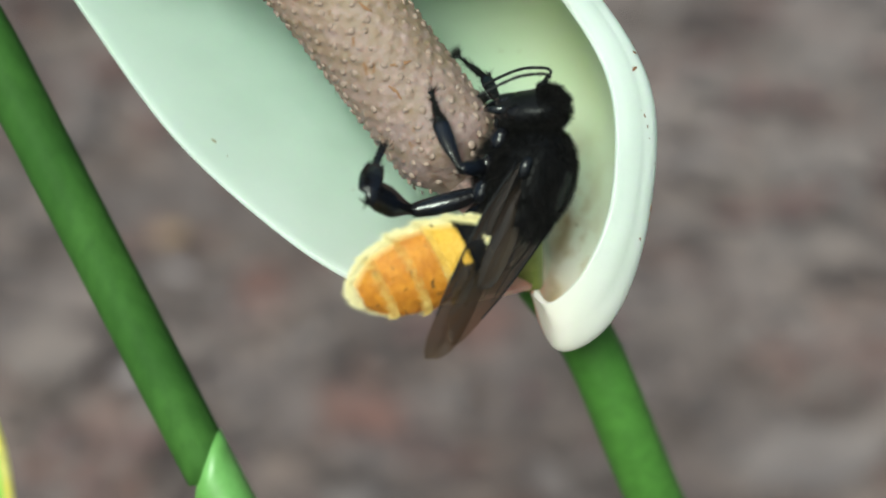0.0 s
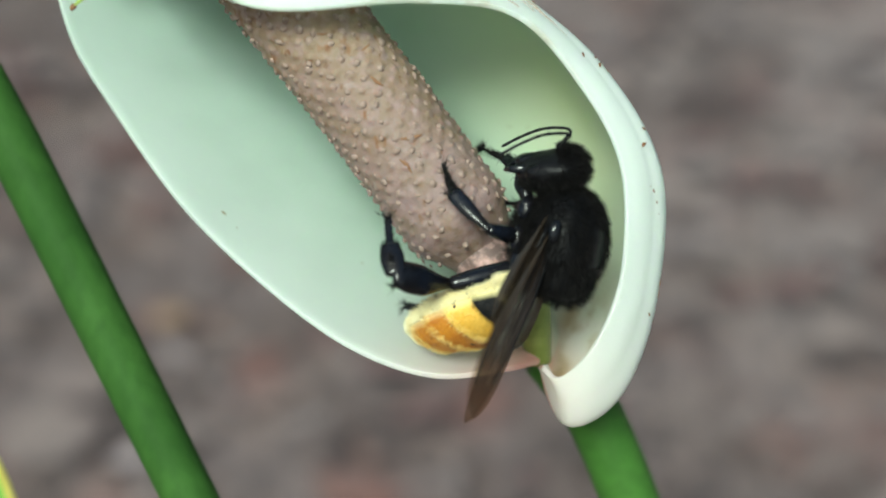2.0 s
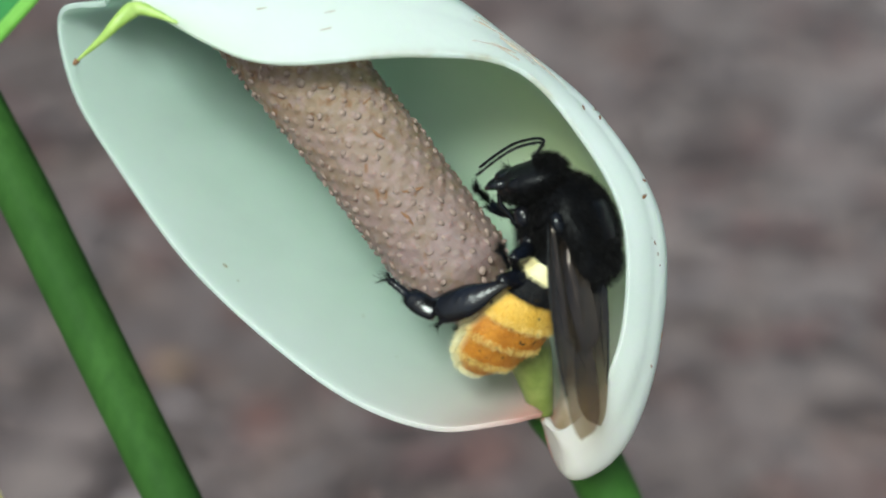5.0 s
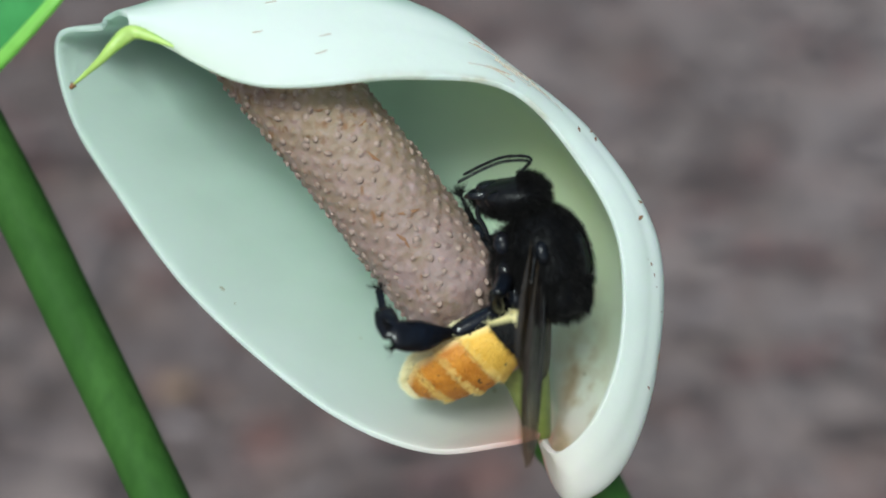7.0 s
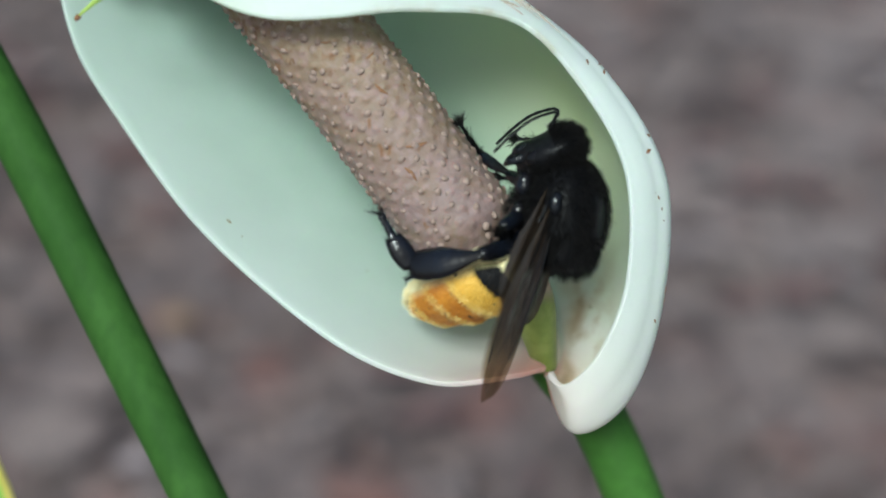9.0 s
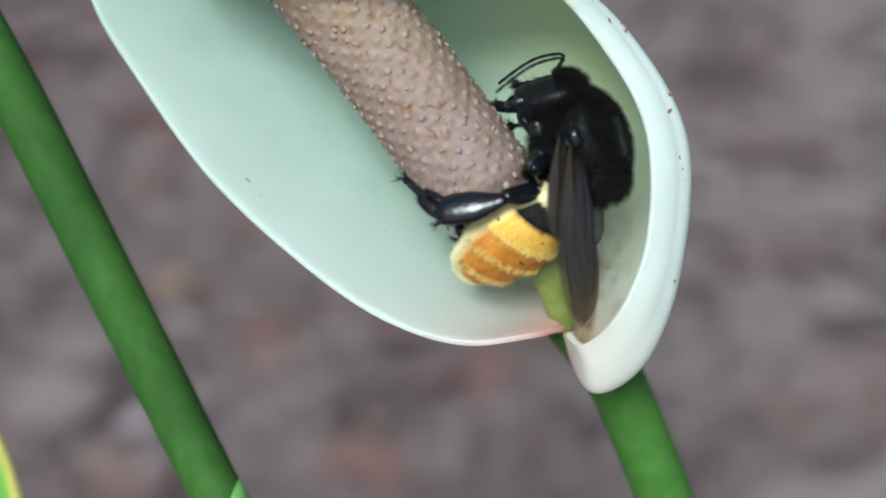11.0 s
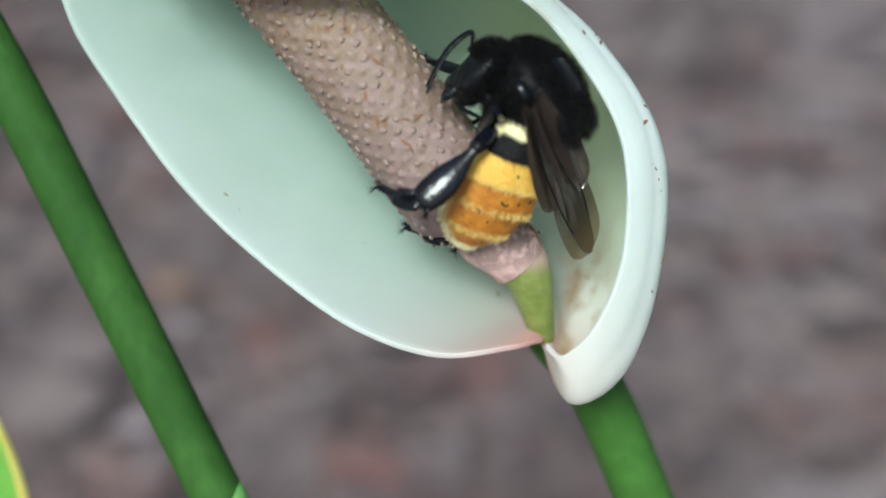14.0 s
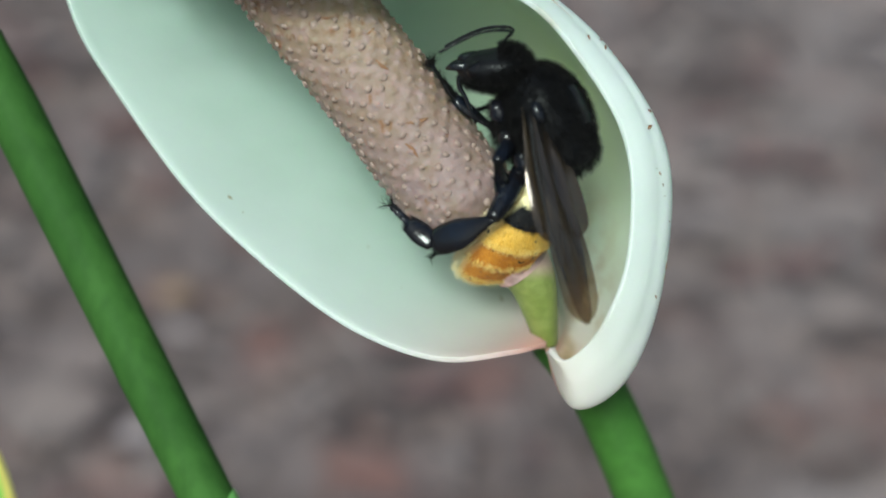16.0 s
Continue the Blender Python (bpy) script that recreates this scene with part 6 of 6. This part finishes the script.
    walk(bee_parts["mid_tarsus_R"], [
        (0, pose(0.00265, -0.00260, -0.00519, 48.91, 65.92, 146.31)),
        (0.5, pose(0.00292, -0.00329, -0.00396, -18.22, 76.37, 71.30)),
        (1, pose(0.00286, -0.00293, -0.00460, 26.81, 74.16, 120.51)),
        (1.5, pose(0.00266, -0.00265, -0.00515, 45.09, 66.54, 143.63)),
        (2, pose(0.00286, -0.00301, -0.00454, 20.05, 73.98, 113.16)),
        (2.5, pose(0.00287, -0.00307, -0.00444, 14.00, 74.73, 106.38)),
        (3, pose(0.00292, -0.00319, -0.00414, -5.72, 75.48, 84.27)),
        (3.5, pose(0.00292, -0.00335, -0.00379, -27.74, 73.85, 59.77)),
        (4, pose(0.00277, -0.00359, -0.00398, -20.95, 73.05, 65.69)),
        (6.5, pose(0.00299, -0.00319, -0.00382, -23.57, 73.69, 64.37)),
        (7, pose(0.00300, -0.00297, -0.00414, -2.12, 75.19, 87.73)),
        (7.5, pose(0.00300, -0.00319, -0.00370, -28.97, 72.85, 58.57)),
        (8, pose(0.00297, -0.00321, -0.00386, -21.51, 73.57, 66.40)),
        (8.5, pose(0.00286, -0.00308, -0.00448, 14.01, 73.62, 105.92)),
        (9, pose(0.00290, -0.00311, -0.00432, 6.78, 75.33, 97.96)),
        (9.5, pose(0.00293, -0.00319, -0.00411, -6.38, 76.05, 83.33)),
        (10, pose(0.00284, -0.00338, -0.00412, -9.40, 75.57, 79.54)),
        (12.5, pose(0.00299, -0.00305, -0.00406, -6.24, 77.21, 83.43)),
        (13, pose(0.00291, -0.00336, -0.00384, -25.03, 75.59, 62.62)),
        (13.5, pose(0.00111, -0.00414, -0.00569, 9.01, 55.36, 100.82)),
        (14, pose(0.00094, -0.00426, -0.00567, 1.52, 55.12, 91.79)),
        (14.5, pose(0.00102, -0.00439, -0.00549, -10.21, 55.24, 77.69)),
        (15, pose(0.00092, -0.00426, -0.00569, 3.65, 55.20, 94.35)),
        (15.5, pose(0.00103, -0.00443, -0.00544, -13.56, 54.61, 73.21)),
        (16, pose(0.00294, -0.00332, -0.00381, -26.14, 75.29, 61.29)),
    ])
    walk(bee_parts["hind_femur_L"], [
        (0, pose(-0.00320, 0.00160, -0.00360, 65.95, 44.72, 144.46)),
        (0.5, pose(-0.00320, 0.00160, -0.00360, 48.56, 54.17, 125.17)),
        (1, pose(-0.00320, 0.00160, -0.00360, 69.69, 19.80, 164.05)),
        (1.5, pose(-0.00320, 0.00160, -0.00360, 40.79, 4.57, 97.90)),
        (2, pose(-0.00320, 0.00160, -0.00360, 45.87, 42.79, 124.77)),
        (2.5, pose(-0.00320, 0.00160, -0.00360, 50.56, 49.99, 131.18)),
        (3, pose(-0.00320, 0.00160, -0.00360, 37.00, 14.76, 103.54)),
        (3.5, pose(-0.00320, 0.00160, -0.00360, 20.09, 15.36, 88.05)),
        (4, pose(-0.00320, 0.00160, -0.00360, 6.84, 0.49, 76.07)),
        (6.5, pose(-0.00320, 0.00160, -0.00360, 32.75, 32.26, 110.52)),
        (7, pose(-0.00320, 0.00160, -0.00360, 35.34, 50.62, 113.66)),
        (7.5, pose(-0.00320, 0.00160, -0.00360, 57.05, 53.97, 141.79)),
        (8, pose(-0.00320, 0.00160, -0.00360, 55.37, 49.09, 143.65)),
        (8.5, pose(-0.00320, 0.00160, -0.00360, 41.29, 6.73, 108.96)),
        (9, pose(-0.00320, 0.00160, -0.00360, 39.79, 5.95, 100.73)),
        (9.5, pose(-0.00320, 0.00160, -0.00360, 18.04, 15.23, 84.81)),
        (10, pose(-0.00320, 0.00160, -0.00360, 7.72, 2.45, 74.43)),
        (12.5, pose(-0.00320, 0.00160, -0.00360, 51.29, 38.80, 128.03)),
        (13, pose(-0.00320, 0.00160, -0.00360, 29.63, 18.15, 97.71)),
        (13.5, pose(-0.00096, 0.00212, -0.00464, 29.37, -1.69, 95.82)),
        (14, pose(-0.00064, 0.00180, -0.00419, 27.07, -1.52, 94.31)),
        (14.5, pose(-0.00022, 0.00151, -0.00381, 20.50, -0.18, 90.23)),
        (15, pose(-0.00035, 0.00200, -0.00453, 28.41, -1.64, 95.18)),
        (15.5, pose(-0.00080, 0.00180, -0.00418, 18.33, -0.64, 88.63)),
        (16, pose(-0.00320, 0.00160, -0.00360, 44.41, 27.07, 123.25)),
    ])
    walk(bee_parts["hind_tibia_L"], [
        (0, pose(-0.00678, 0.00416, -0.00796, 25.75, 12.17, 85.12)),
        (0.5, pose(-0.00529, 0.00457, -0.00863, 16.53, 17.00, 81.89)),
        (1, pose(-0.00881, 0.00320, -0.00570, 8.64, 30.00, 77.24)),
        (1.25, pose(-0.00643, 0.00546, -0.00490, 31.37, 65.91, 108.37)),
        (1.5, pose(-0.00405, 0.00772, -0.00409, -48.84, 116.94, 35.64)),
        (1.75, pose(-0.00492, 0.00653, -0.00595, 38.74, 57.28, 115.68)),
        (2, pose(-0.00580, 0.00534, -0.00781, 20.28, 17.30, 88.14)),
        (2.5, pose(-0.00582, 0.00460, -0.00835, 16.72, 17.75, 84.95)),
        (3, pose(-0.00460, 0.00743, -0.00518, 54.10, 78.89, 129.91)),
        (3.5, pose(-0.00300, 0.00758, -0.00524, -110.28, 99.41, -34.04)),
        (4, pose(-0.00171, 0.00762, -0.00365, 36.80, 60.74, 117.62)),
        (6.5, pose(-0.00504, 0.00651, -0.00691, -43.57, 84.36, 29.28)),
        (7, pose(-0.00478, 0.00520, -0.00839, 5.10, 31.25, 79.53)),
        (7.5, pose(-0.00607, 0.00386, -0.00861, 1.42, 40.79, 76.22)),
        (8, pose(-0.00647, 0.00401, -0.00829, -0.54, 27.85, 74.40)),
        (8.5, pose(-0.00520, 0.00742, -0.00433, -109.46, 98.35, -31.51)),
        (9, pose(-0.00435, 0.00766, -0.00424, -99.95, 105.60, -20.92)),
        (9.5, pose(-0.00266, 0.00756, -0.00523, 54.10, 79.32, 128.64)),
        (10, pose(-0.00154, 0.00757, -0.00386, 33.57, 53.62, 110.78)),
        (12.5, pose(-0.00618, 0.00541, -0.00748, -104.03, 68.05, -44.93)),
        (13, pose(-0.00399, 0.00744, -0.00553, 10.55, 93.58, 79.30)),
        (13.5, pose(-0.00159, 0.00828, -0.00445, 55.08, 77.61, 132.35)),
        (14, pose(-0.00111, 0.00798, -0.00402, 29.91, 54.58, 109.57)),
        (14.5, pose(-0.00025, 0.00771, -0.00379, 43.25, 67.39, 125.92)),
        (15, pose(-0.00091, 0.00817, -0.00435, -78.24, 103.94, 3.30)),
        (15.5, pose(-0.00065, 0.00800, -0.00411, 36.05, 74.06, 114.92)),
        (16, pose(-0.00623, 0.00622, -0.00642, 19.06, 95.79, 88.29)),
    ])
    walk(bee_parts["hind_tarsus_L"], [
        (0, pose(-0.00620, 0.01098, -0.00944, -78.92, 21.58, -39.89)),
        (0.5, pose(-0.00435, 0.01119, -0.01067, -69.35, 15.27, -49.00)),
        (1, pose(-0.00747, 0.00912, -0.00920, -74.62, 42.65, -23.10)),
        (1.5, pose(-0.00663, 0.00587, -0.01033, -66.98, 33.43, -11.49)),
        (2, pose(-0.00558, 0.01202, -0.00989, -65.10, 28.88, -14.86)),
        (2.5, pose(-0.00524, 0.01124, -0.01048, -53.02, 19.45, 12.28)),
        (3, pose(-0.00547, 0.00846, -0.01205, -52.39, 22.36, 13.17)),
        (3.5, pose(-0.00395, 0.00822, -0.01215, -64.93, 45.19, -11.07)),
        (4, pose(-0.00329, 0.01065, -0.00976, -51.45, 53.65, 1.18)),
        (6.5, pose(-0.00444, 0.00685, -0.01388, -57.22, 10.11, 4.15)),
        (7, pose(-0.00369, 0.01109, -0.01202, -72.09, 18.58, -36.10)),
        (7.5, pose(-0.00480, 0.00900, -0.01319, -61.77, 7.01, 2.51)),
        (8, pose(-0.00481, 0.00997, -0.01156, -56.09, 11.64, 6.27)),
        (8.5, pose(-0.00607, 0.00795, -0.01125, -47.20, 26.42, 18.39)),
        (9, pose(-0.00611, 0.00833, -0.01098, -46.36, 30.61, 20.13)),
        (9.5, pose(-0.00347, 0.00857, -0.01211, -63.83, 41.03, -11.70)),
        (10, pose(-0.00301, 0.01145, -0.00950, -63.36, 54.84, -14.48)),
        (12.5, pose(-0.00432, 0.00356, -0.01398, -56.62, 20.61, 8.18)),
        (13, pose(-0.00407, 0.00701, -0.01252, -57.07, 26.76, -8.12)),
        (13.5, pose(-0.00260, 0.00940, -0.01129, -56.14, 38.11, -17.62)),
        (14, pose(-0.00247, 0.01180, -0.00973, -66.86, 46.82, -32.20)),
        (14.5, pose(-0.00183, 0.00989, -0.01025, -70.46, 48.77, -38.37)),
        (15, pose(-0.00259, 0.00808, -0.01115, -66.86, 53.97, -24.37)),
        (15.5, pose(-0.00146, 0.00974, -0.01084, -69.40, 48.27, -37.91)),
        (16, pose(-0.00625, 0.00551, -0.01339, -57.46, 29.24, -7.97)),
    ])
    walk(bee_parts["hind_femur_R"], [
        (0, pose(-0.00320, -0.00160, -0.00360, -98.48, 154.57, 2.72)),
        (0.5, pose(-0.00320, -0.00160, -0.00360, 67.40, 27.88, 159.50)),
        (1, pose(-0.00320, -0.00160, -0.00360, 71.04, 17.89, 171.50)),
        (1.5, pose(-0.00320, -0.00160, -0.00360, 63.86, 35.83, 149.54)),
        (2, pose(-0.00320, -0.00160, -0.00360, -67.47, 130.13, 31.93)),
        (2.5, pose(-0.00320, -0.00160, -0.00360, -79.46, 126.41, 15.73)),
        (3, pose(-0.00320, -0.00160, -0.00360, -78.20, 131.65, 22.66)),
        (3.5, pose(-0.00320, -0.00160, -0.00360, -89.83, 122.72, 1.96)),
        (4, pose(-0.00320, -0.00160, -0.00360, -106.06, 112.92, -18.33)),
        (6.5, pose(-0.00320, -0.00160, -0.00360, -63.18, 135.57, 48.23)),
        (7, pose(-0.00320, -0.00160, -0.00360, -44.23, 130.58, 51.40)),
        (7.5, pose(-0.00320, -0.00160, -0.00360, -68.51, 133.02, 36.19)),
        (8, pose(-0.00320, -0.00160, -0.00360, -76.68, 134.86, 35.58)),
        (8.5, pose(-0.00320, -0.00160, -0.00360, -68.84, 121.96, 26.94)),
        (9, pose(-0.00320, -0.00160, -0.00360, -56.81, 120.32, 32.11)),
        (9.5, pose(-0.00320, -0.00160, -0.00360, -61.37, 115.87, 24.28)),
        (10, pose(-0.00320, -0.00160, -0.00360, 53.58, 42.66, 141.98)),
        (12.5, pose(-0.00320, -0.00160, -0.00360, -52.01, 132.63, 43.10)),
        (13, pose(-0.00320, -0.00160, -0.00360, -29.28, 116.77, 50.30)),
        (13.5, pose(-0.00320, -0.00160, -0.00360, 50.32, 41.59, 143.13)),
        (14, pose(-0.00320, -0.00160, -0.00360, 48.90, 42.61, 141.45)),
        (14.5, pose(-0.00320, -0.00160, -0.00360, 43.54, 47.44, 133.74)),
        (15, pose(-0.00320, -0.00160, -0.00360, 48.52, 43.66, 139.69)),
        (15.5, pose(-0.00320, -0.00160, -0.00360, 42.95, 46.38, 134.16)),
        (16, pose(-0.00320, -0.00160, -0.00360, -76.50, 135.21, 34.43)),
    ])
    walk(bee_parts["hind_tibia_R"], [
        (0, pose(-0.00879, -0.00187, -0.00626, -91.35, 135.97, -1.44)),
        (0.5, pose(-0.00833, 0.00032, -0.00650, -1.62, 107.41, 67.93)),
        (1, pose(-0.00904, -0.00073, -0.00550, -49.96, 131.61, 42.41)),
        (1.5, pose(-0.00753, 0.00095, -0.00723, -63.34, 115.47, 21.61)),
        (1.75, pose(-0.00706, -0.00138, -0.00778, 53.69, 45.11, 128.96)),
        (2, pose(-0.00659, -0.00371, -0.00834, 41.95, 7.50, 104.64)),
        (2.25, pose(-0.00667, -0.00316, -0.00847, 57.36, 49.41, 132.52)),
        (2.5, pose(-0.00674, -0.00260, -0.00859, -42.39, 118.26, 42.43)),
        (3, pose(-0.00700, -0.00319, -0.00823, -44.85, 125.34, 45.60)),
        (3.5, pose(-0.00655, -0.00171, -0.00882, -60.11, 124.05, 33.70)),
        (4, pose(-0.00549, -0.00084, -0.00931, -108.51, 124.23, -11.86)),
        (6.5, pose(-0.00615, -0.00490, -0.00794, 27.44, 23.79, 101.77)),
        (7, pose(-0.00572, -0.00475, -0.00831, 32.47, 33.04, 106.87)),
        (7.5, pose(-0.00661, -0.00410, -0.00813, -38.90, 113.58, 45.42)),
        (7.75, pose(-0.00669, -0.00412, -0.00806, 45.28, 55.87, 123.87)),
        (8, pose(-0.00676, -0.00414, -0.00799, 29.43, 15.03, 100.95)),
        (8.5, pose(-0.00613, -0.00309, -0.00886, 36.53, 9.96, 105.16)),
        (9, pose(-0.00585, -0.00326, -0.00895, 43.46, 11.22, 109.05)),
        (9.25, pose(-0.00576, -0.00299, -0.00907, 63.33, 53.23, 137.92)),
        (9.5, pose(-0.00567, -0.00271, -0.00918, -29.86, 120.37, 51.95)),
        (10, pose(-0.00679, 0.00121, -0.00780, -80.67, 98.01, -6.36)),
        (12.5, pose(-0.00627, -0.00447, -0.00816, 34.34, 16.17, 97.53)),
        (13, pose(-0.00498, -0.00375, -0.00914, 34.58, 14.42, 102.01)),
        (13.5, pose(-0.00691, 0.00118, -0.00772, 57.03, 67.95, 140.21)),
        (14, pose(-0.00677, 0.00124, -0.00780, 28.99, 75.79, 103.85)),
        (14.5, pose(-0.00610, 0.00143, -0.00817, 11.43, 62.23, 85.81)),
        (15, pose(-0.00662, 0.00130, -0.00788, -3.52, 79.57, 65.70)),
        (15.5, pose(-0.00618, 0.00147, -0.00809, 8.21, 56.89, 82.37)),
        (16, pose(-0.00683, -0.00409, -0.00797, -43.24, 122.25, 45.68)),
    ])
    walk(bee_parts["hind_tarsus_R"], [
        (0, pose(-0.01382, -0.00174, -0.01113, -125.63, -44.51, 39.68)),
        (0.25, pose(-0.01147, -0.00168, -0.01215, -66.07, 2.61, 31.55)),
        (0.5, pose(-0.00912, -0.00162, -0.01318, 2.97, 31.30, 71.99)),
        (1, pose(-0.01247, -0.00386, -0.01074, 51.41, 8.27, 110.73)),
        (1.5, pose(-0.01033, -0.00016, -0.01355, 54.17, 42.28, 134.08)),
        (2, pose(-0.00834, 0.00300, -0.00925, -18.67, 107.11, 56.63)),
        (2.17, pose(-0.00863, 0.00039, -0.01109, -113.51, 38.06, -18.57)),
        (2.33, pose(-0.00891, -0.00222, -0.01292, -118.63, -14.22, 8.20)),
        (2.5, pose(-0.00919, -0.00483, -0.01476, 15.98, -127.41, -116.45)),
        (2.67, pose(-0.00940, -0.00525, -0.01448, 116.96, -38.81, 113.47)),
        (2.83, pose(-0.00962, -0.00566, -0.01421, 72.98, -2.54, 118.99)),
        (3, pose(-0.00983, -0.00608, -0.01394, 26.08, 27.02, 96.59)),
        (3.5, pose(-0.00981, -0.00389, -0.01462, 9.23, 39.12, 81.44)),
        (4, pose(-0.00935, -0.00003, -0.01510, 6.61, 22.28, 77.95)),
        (4.83, pose(-0.00872, 0.00043, -0.01365, -14.46, 27.05, 19.60)),
        (5.67, pose(-0.00809, 0.00090, -0.01221, -29.84, 13.58, -35.27)),
        (6.5, pose(-0.00746, 0.00137, -0.01076, -28.16, -6.05, -84.62)),
        (7, pose(-0.00742, 0.00086, -0.01213, -32.21, -11.28, -82.41)),
        (7.25, pose(-0.00800, -0.00261, -0.01334, -55.85, -62.60, -50.25)),
        (7.5, pose(-0.00858, -0.00609, -0.01455, 11.93, -128.46, -111.07)),
        (7.75, pose(-0.00831, -0.00180, -0.01218, -50.19, -57.99, -56.20)),
        (8, pose(-0.00804, 0.00249, -0.00981, -31.50, -0.53, -84.53)),
        (8.5, pose(-0.00793, 0.00357, -0.01007, -41.04, 5.46, -81.79)),
        (9, pose(-0.00809, 0.00323, -0.01031, -47.92, 3.56, -79.11)),
        (9.17, pose(-0.00801, 0.00032, -0.01195, -34.70, 25.58, -30.68)),
        (9.33, pose(-0.00793, -0.00259, -0.01358, -6.28, 28.43, 27.48)),
        (9.5, pose(-0.00785, -0.00550, -0.01522, 11.53, 9.30, 78.40)),
        (10, pose(-0.00776, 0.00132, -0.01473, 8.27, -5.82, 73.62)),
        (10.83, pose(-0.00756, 0.00161, -0.01319, -3.26, 11.85, 21.63)),
        (11.67, pose(-0.00735, 0.00190, -0.01165, -24.80, 12.86, -34.41)),
        (12.5, pose(-0.00715, 0.00220, -0.01011, -37.91, -3.70, -86.85)),
        (13, pose(-0.00639, 0.00288, -0.01088, -38.33, 0.83, -83.36)),
        (13.25, pose(-0.00766, 0.00287, -0.01254, -63.26, 26.73, -56.71)),
        (13.5, pose(-0.00893, 0.00286, -0.01420, -79.62, 60.18, -35.65)),
        (14, pose(-0.00718, 0.00291, -0.01458, -63.41, 54.32, -19.12)),
        (14.5, pose(-0.00586, 0.00468, -0.01436, -59.33, 46.80, -20.09)),
        (15, pose(-0.00610, 0.00246, -0.01476, -59.09, 52.22, -13.70)),
        (15.5, pose(-0.00567, 0.00526, -0.01395, -50.17, 42.26, -6.09)),
        (15.75, pose(-0.00756, -0.00075, -0.01392, -86.98, -17.34, 0.91)),
        (16, pose(-0.00944, -0.00676, -0.01389, 16.04, -132.42, -114.95)),
    ])
    walk(stalk, [(0, pose(-0.0011, 0, 0)), (2, pose(0.0001, 0, 0)), (3.5, pose(0.0003, 0, 0)), (4, pose(0.0012, 0, 0)), (6.5, pose(0.0004, 0, 0)), (7, pose(0.0004, 0, 0)), (7.5, pose(0.0008, 0, 0)), (9, pose(0.0006, 0, 0)), (9.5, pose(0.0002, 0, 0)), (10, pose(0.0003, 0, 0)), (12, pose(0.0012, 0, 0)), (12.5, pose(0.0013, 0, 0)), (13, pose(0.0008, 0, 0)), (13.5, pose(0.0006, 0, 0)), (14, pose(0.001, 0, 0)), (14.5, pose(0.0004, 0, 0)), (16, pose(0.0001, 0, 0))])
    walk(low_leaf, [(0, pose(-0.0021, 0, 0)), (0.5, pose(-0.0023, 0, 0)), (1, pose(-0.0024, 0, 0)), (1.5, pose(-0.0012, 0, 0)), (2, pose(0.0009, 0, 0)), (2.5, pose(0.0003, 0, 0)), (3, pose(0.0013, 0, 0)), (3.5, pose(0.0011, 0, 0)), (4, pose(0.0020, 0, 0)), (6.5, pose(0.0019, 0, 0)), (7, pose(0.0023, 0, 0)), (7.5, pose(0.0017, 0, 0)), (8, pose(0.0021, 0, 0)), (8.5, pose(0.0018, 0, 0)), (9, pose(0.0002, 0, 0)), (9.5, pose(0.0001, 0, 0)), (10, pose(0.0005, 0, 0)), (12.5, pose(-0.0020, 0, 0)), (13, pose(0.0033, 0, 0)), (13.5, pose(-0.0021, 0, 0)), (14, pose(0.0008, 0, 0)), (14.5, pose(0.0001, 0, 0)), (15, pose(-0.0006, 0, 0)), (15.5, pose(0.0001, 0, 0)), (16, pose(-0.0008, 0, 0))])


motions()
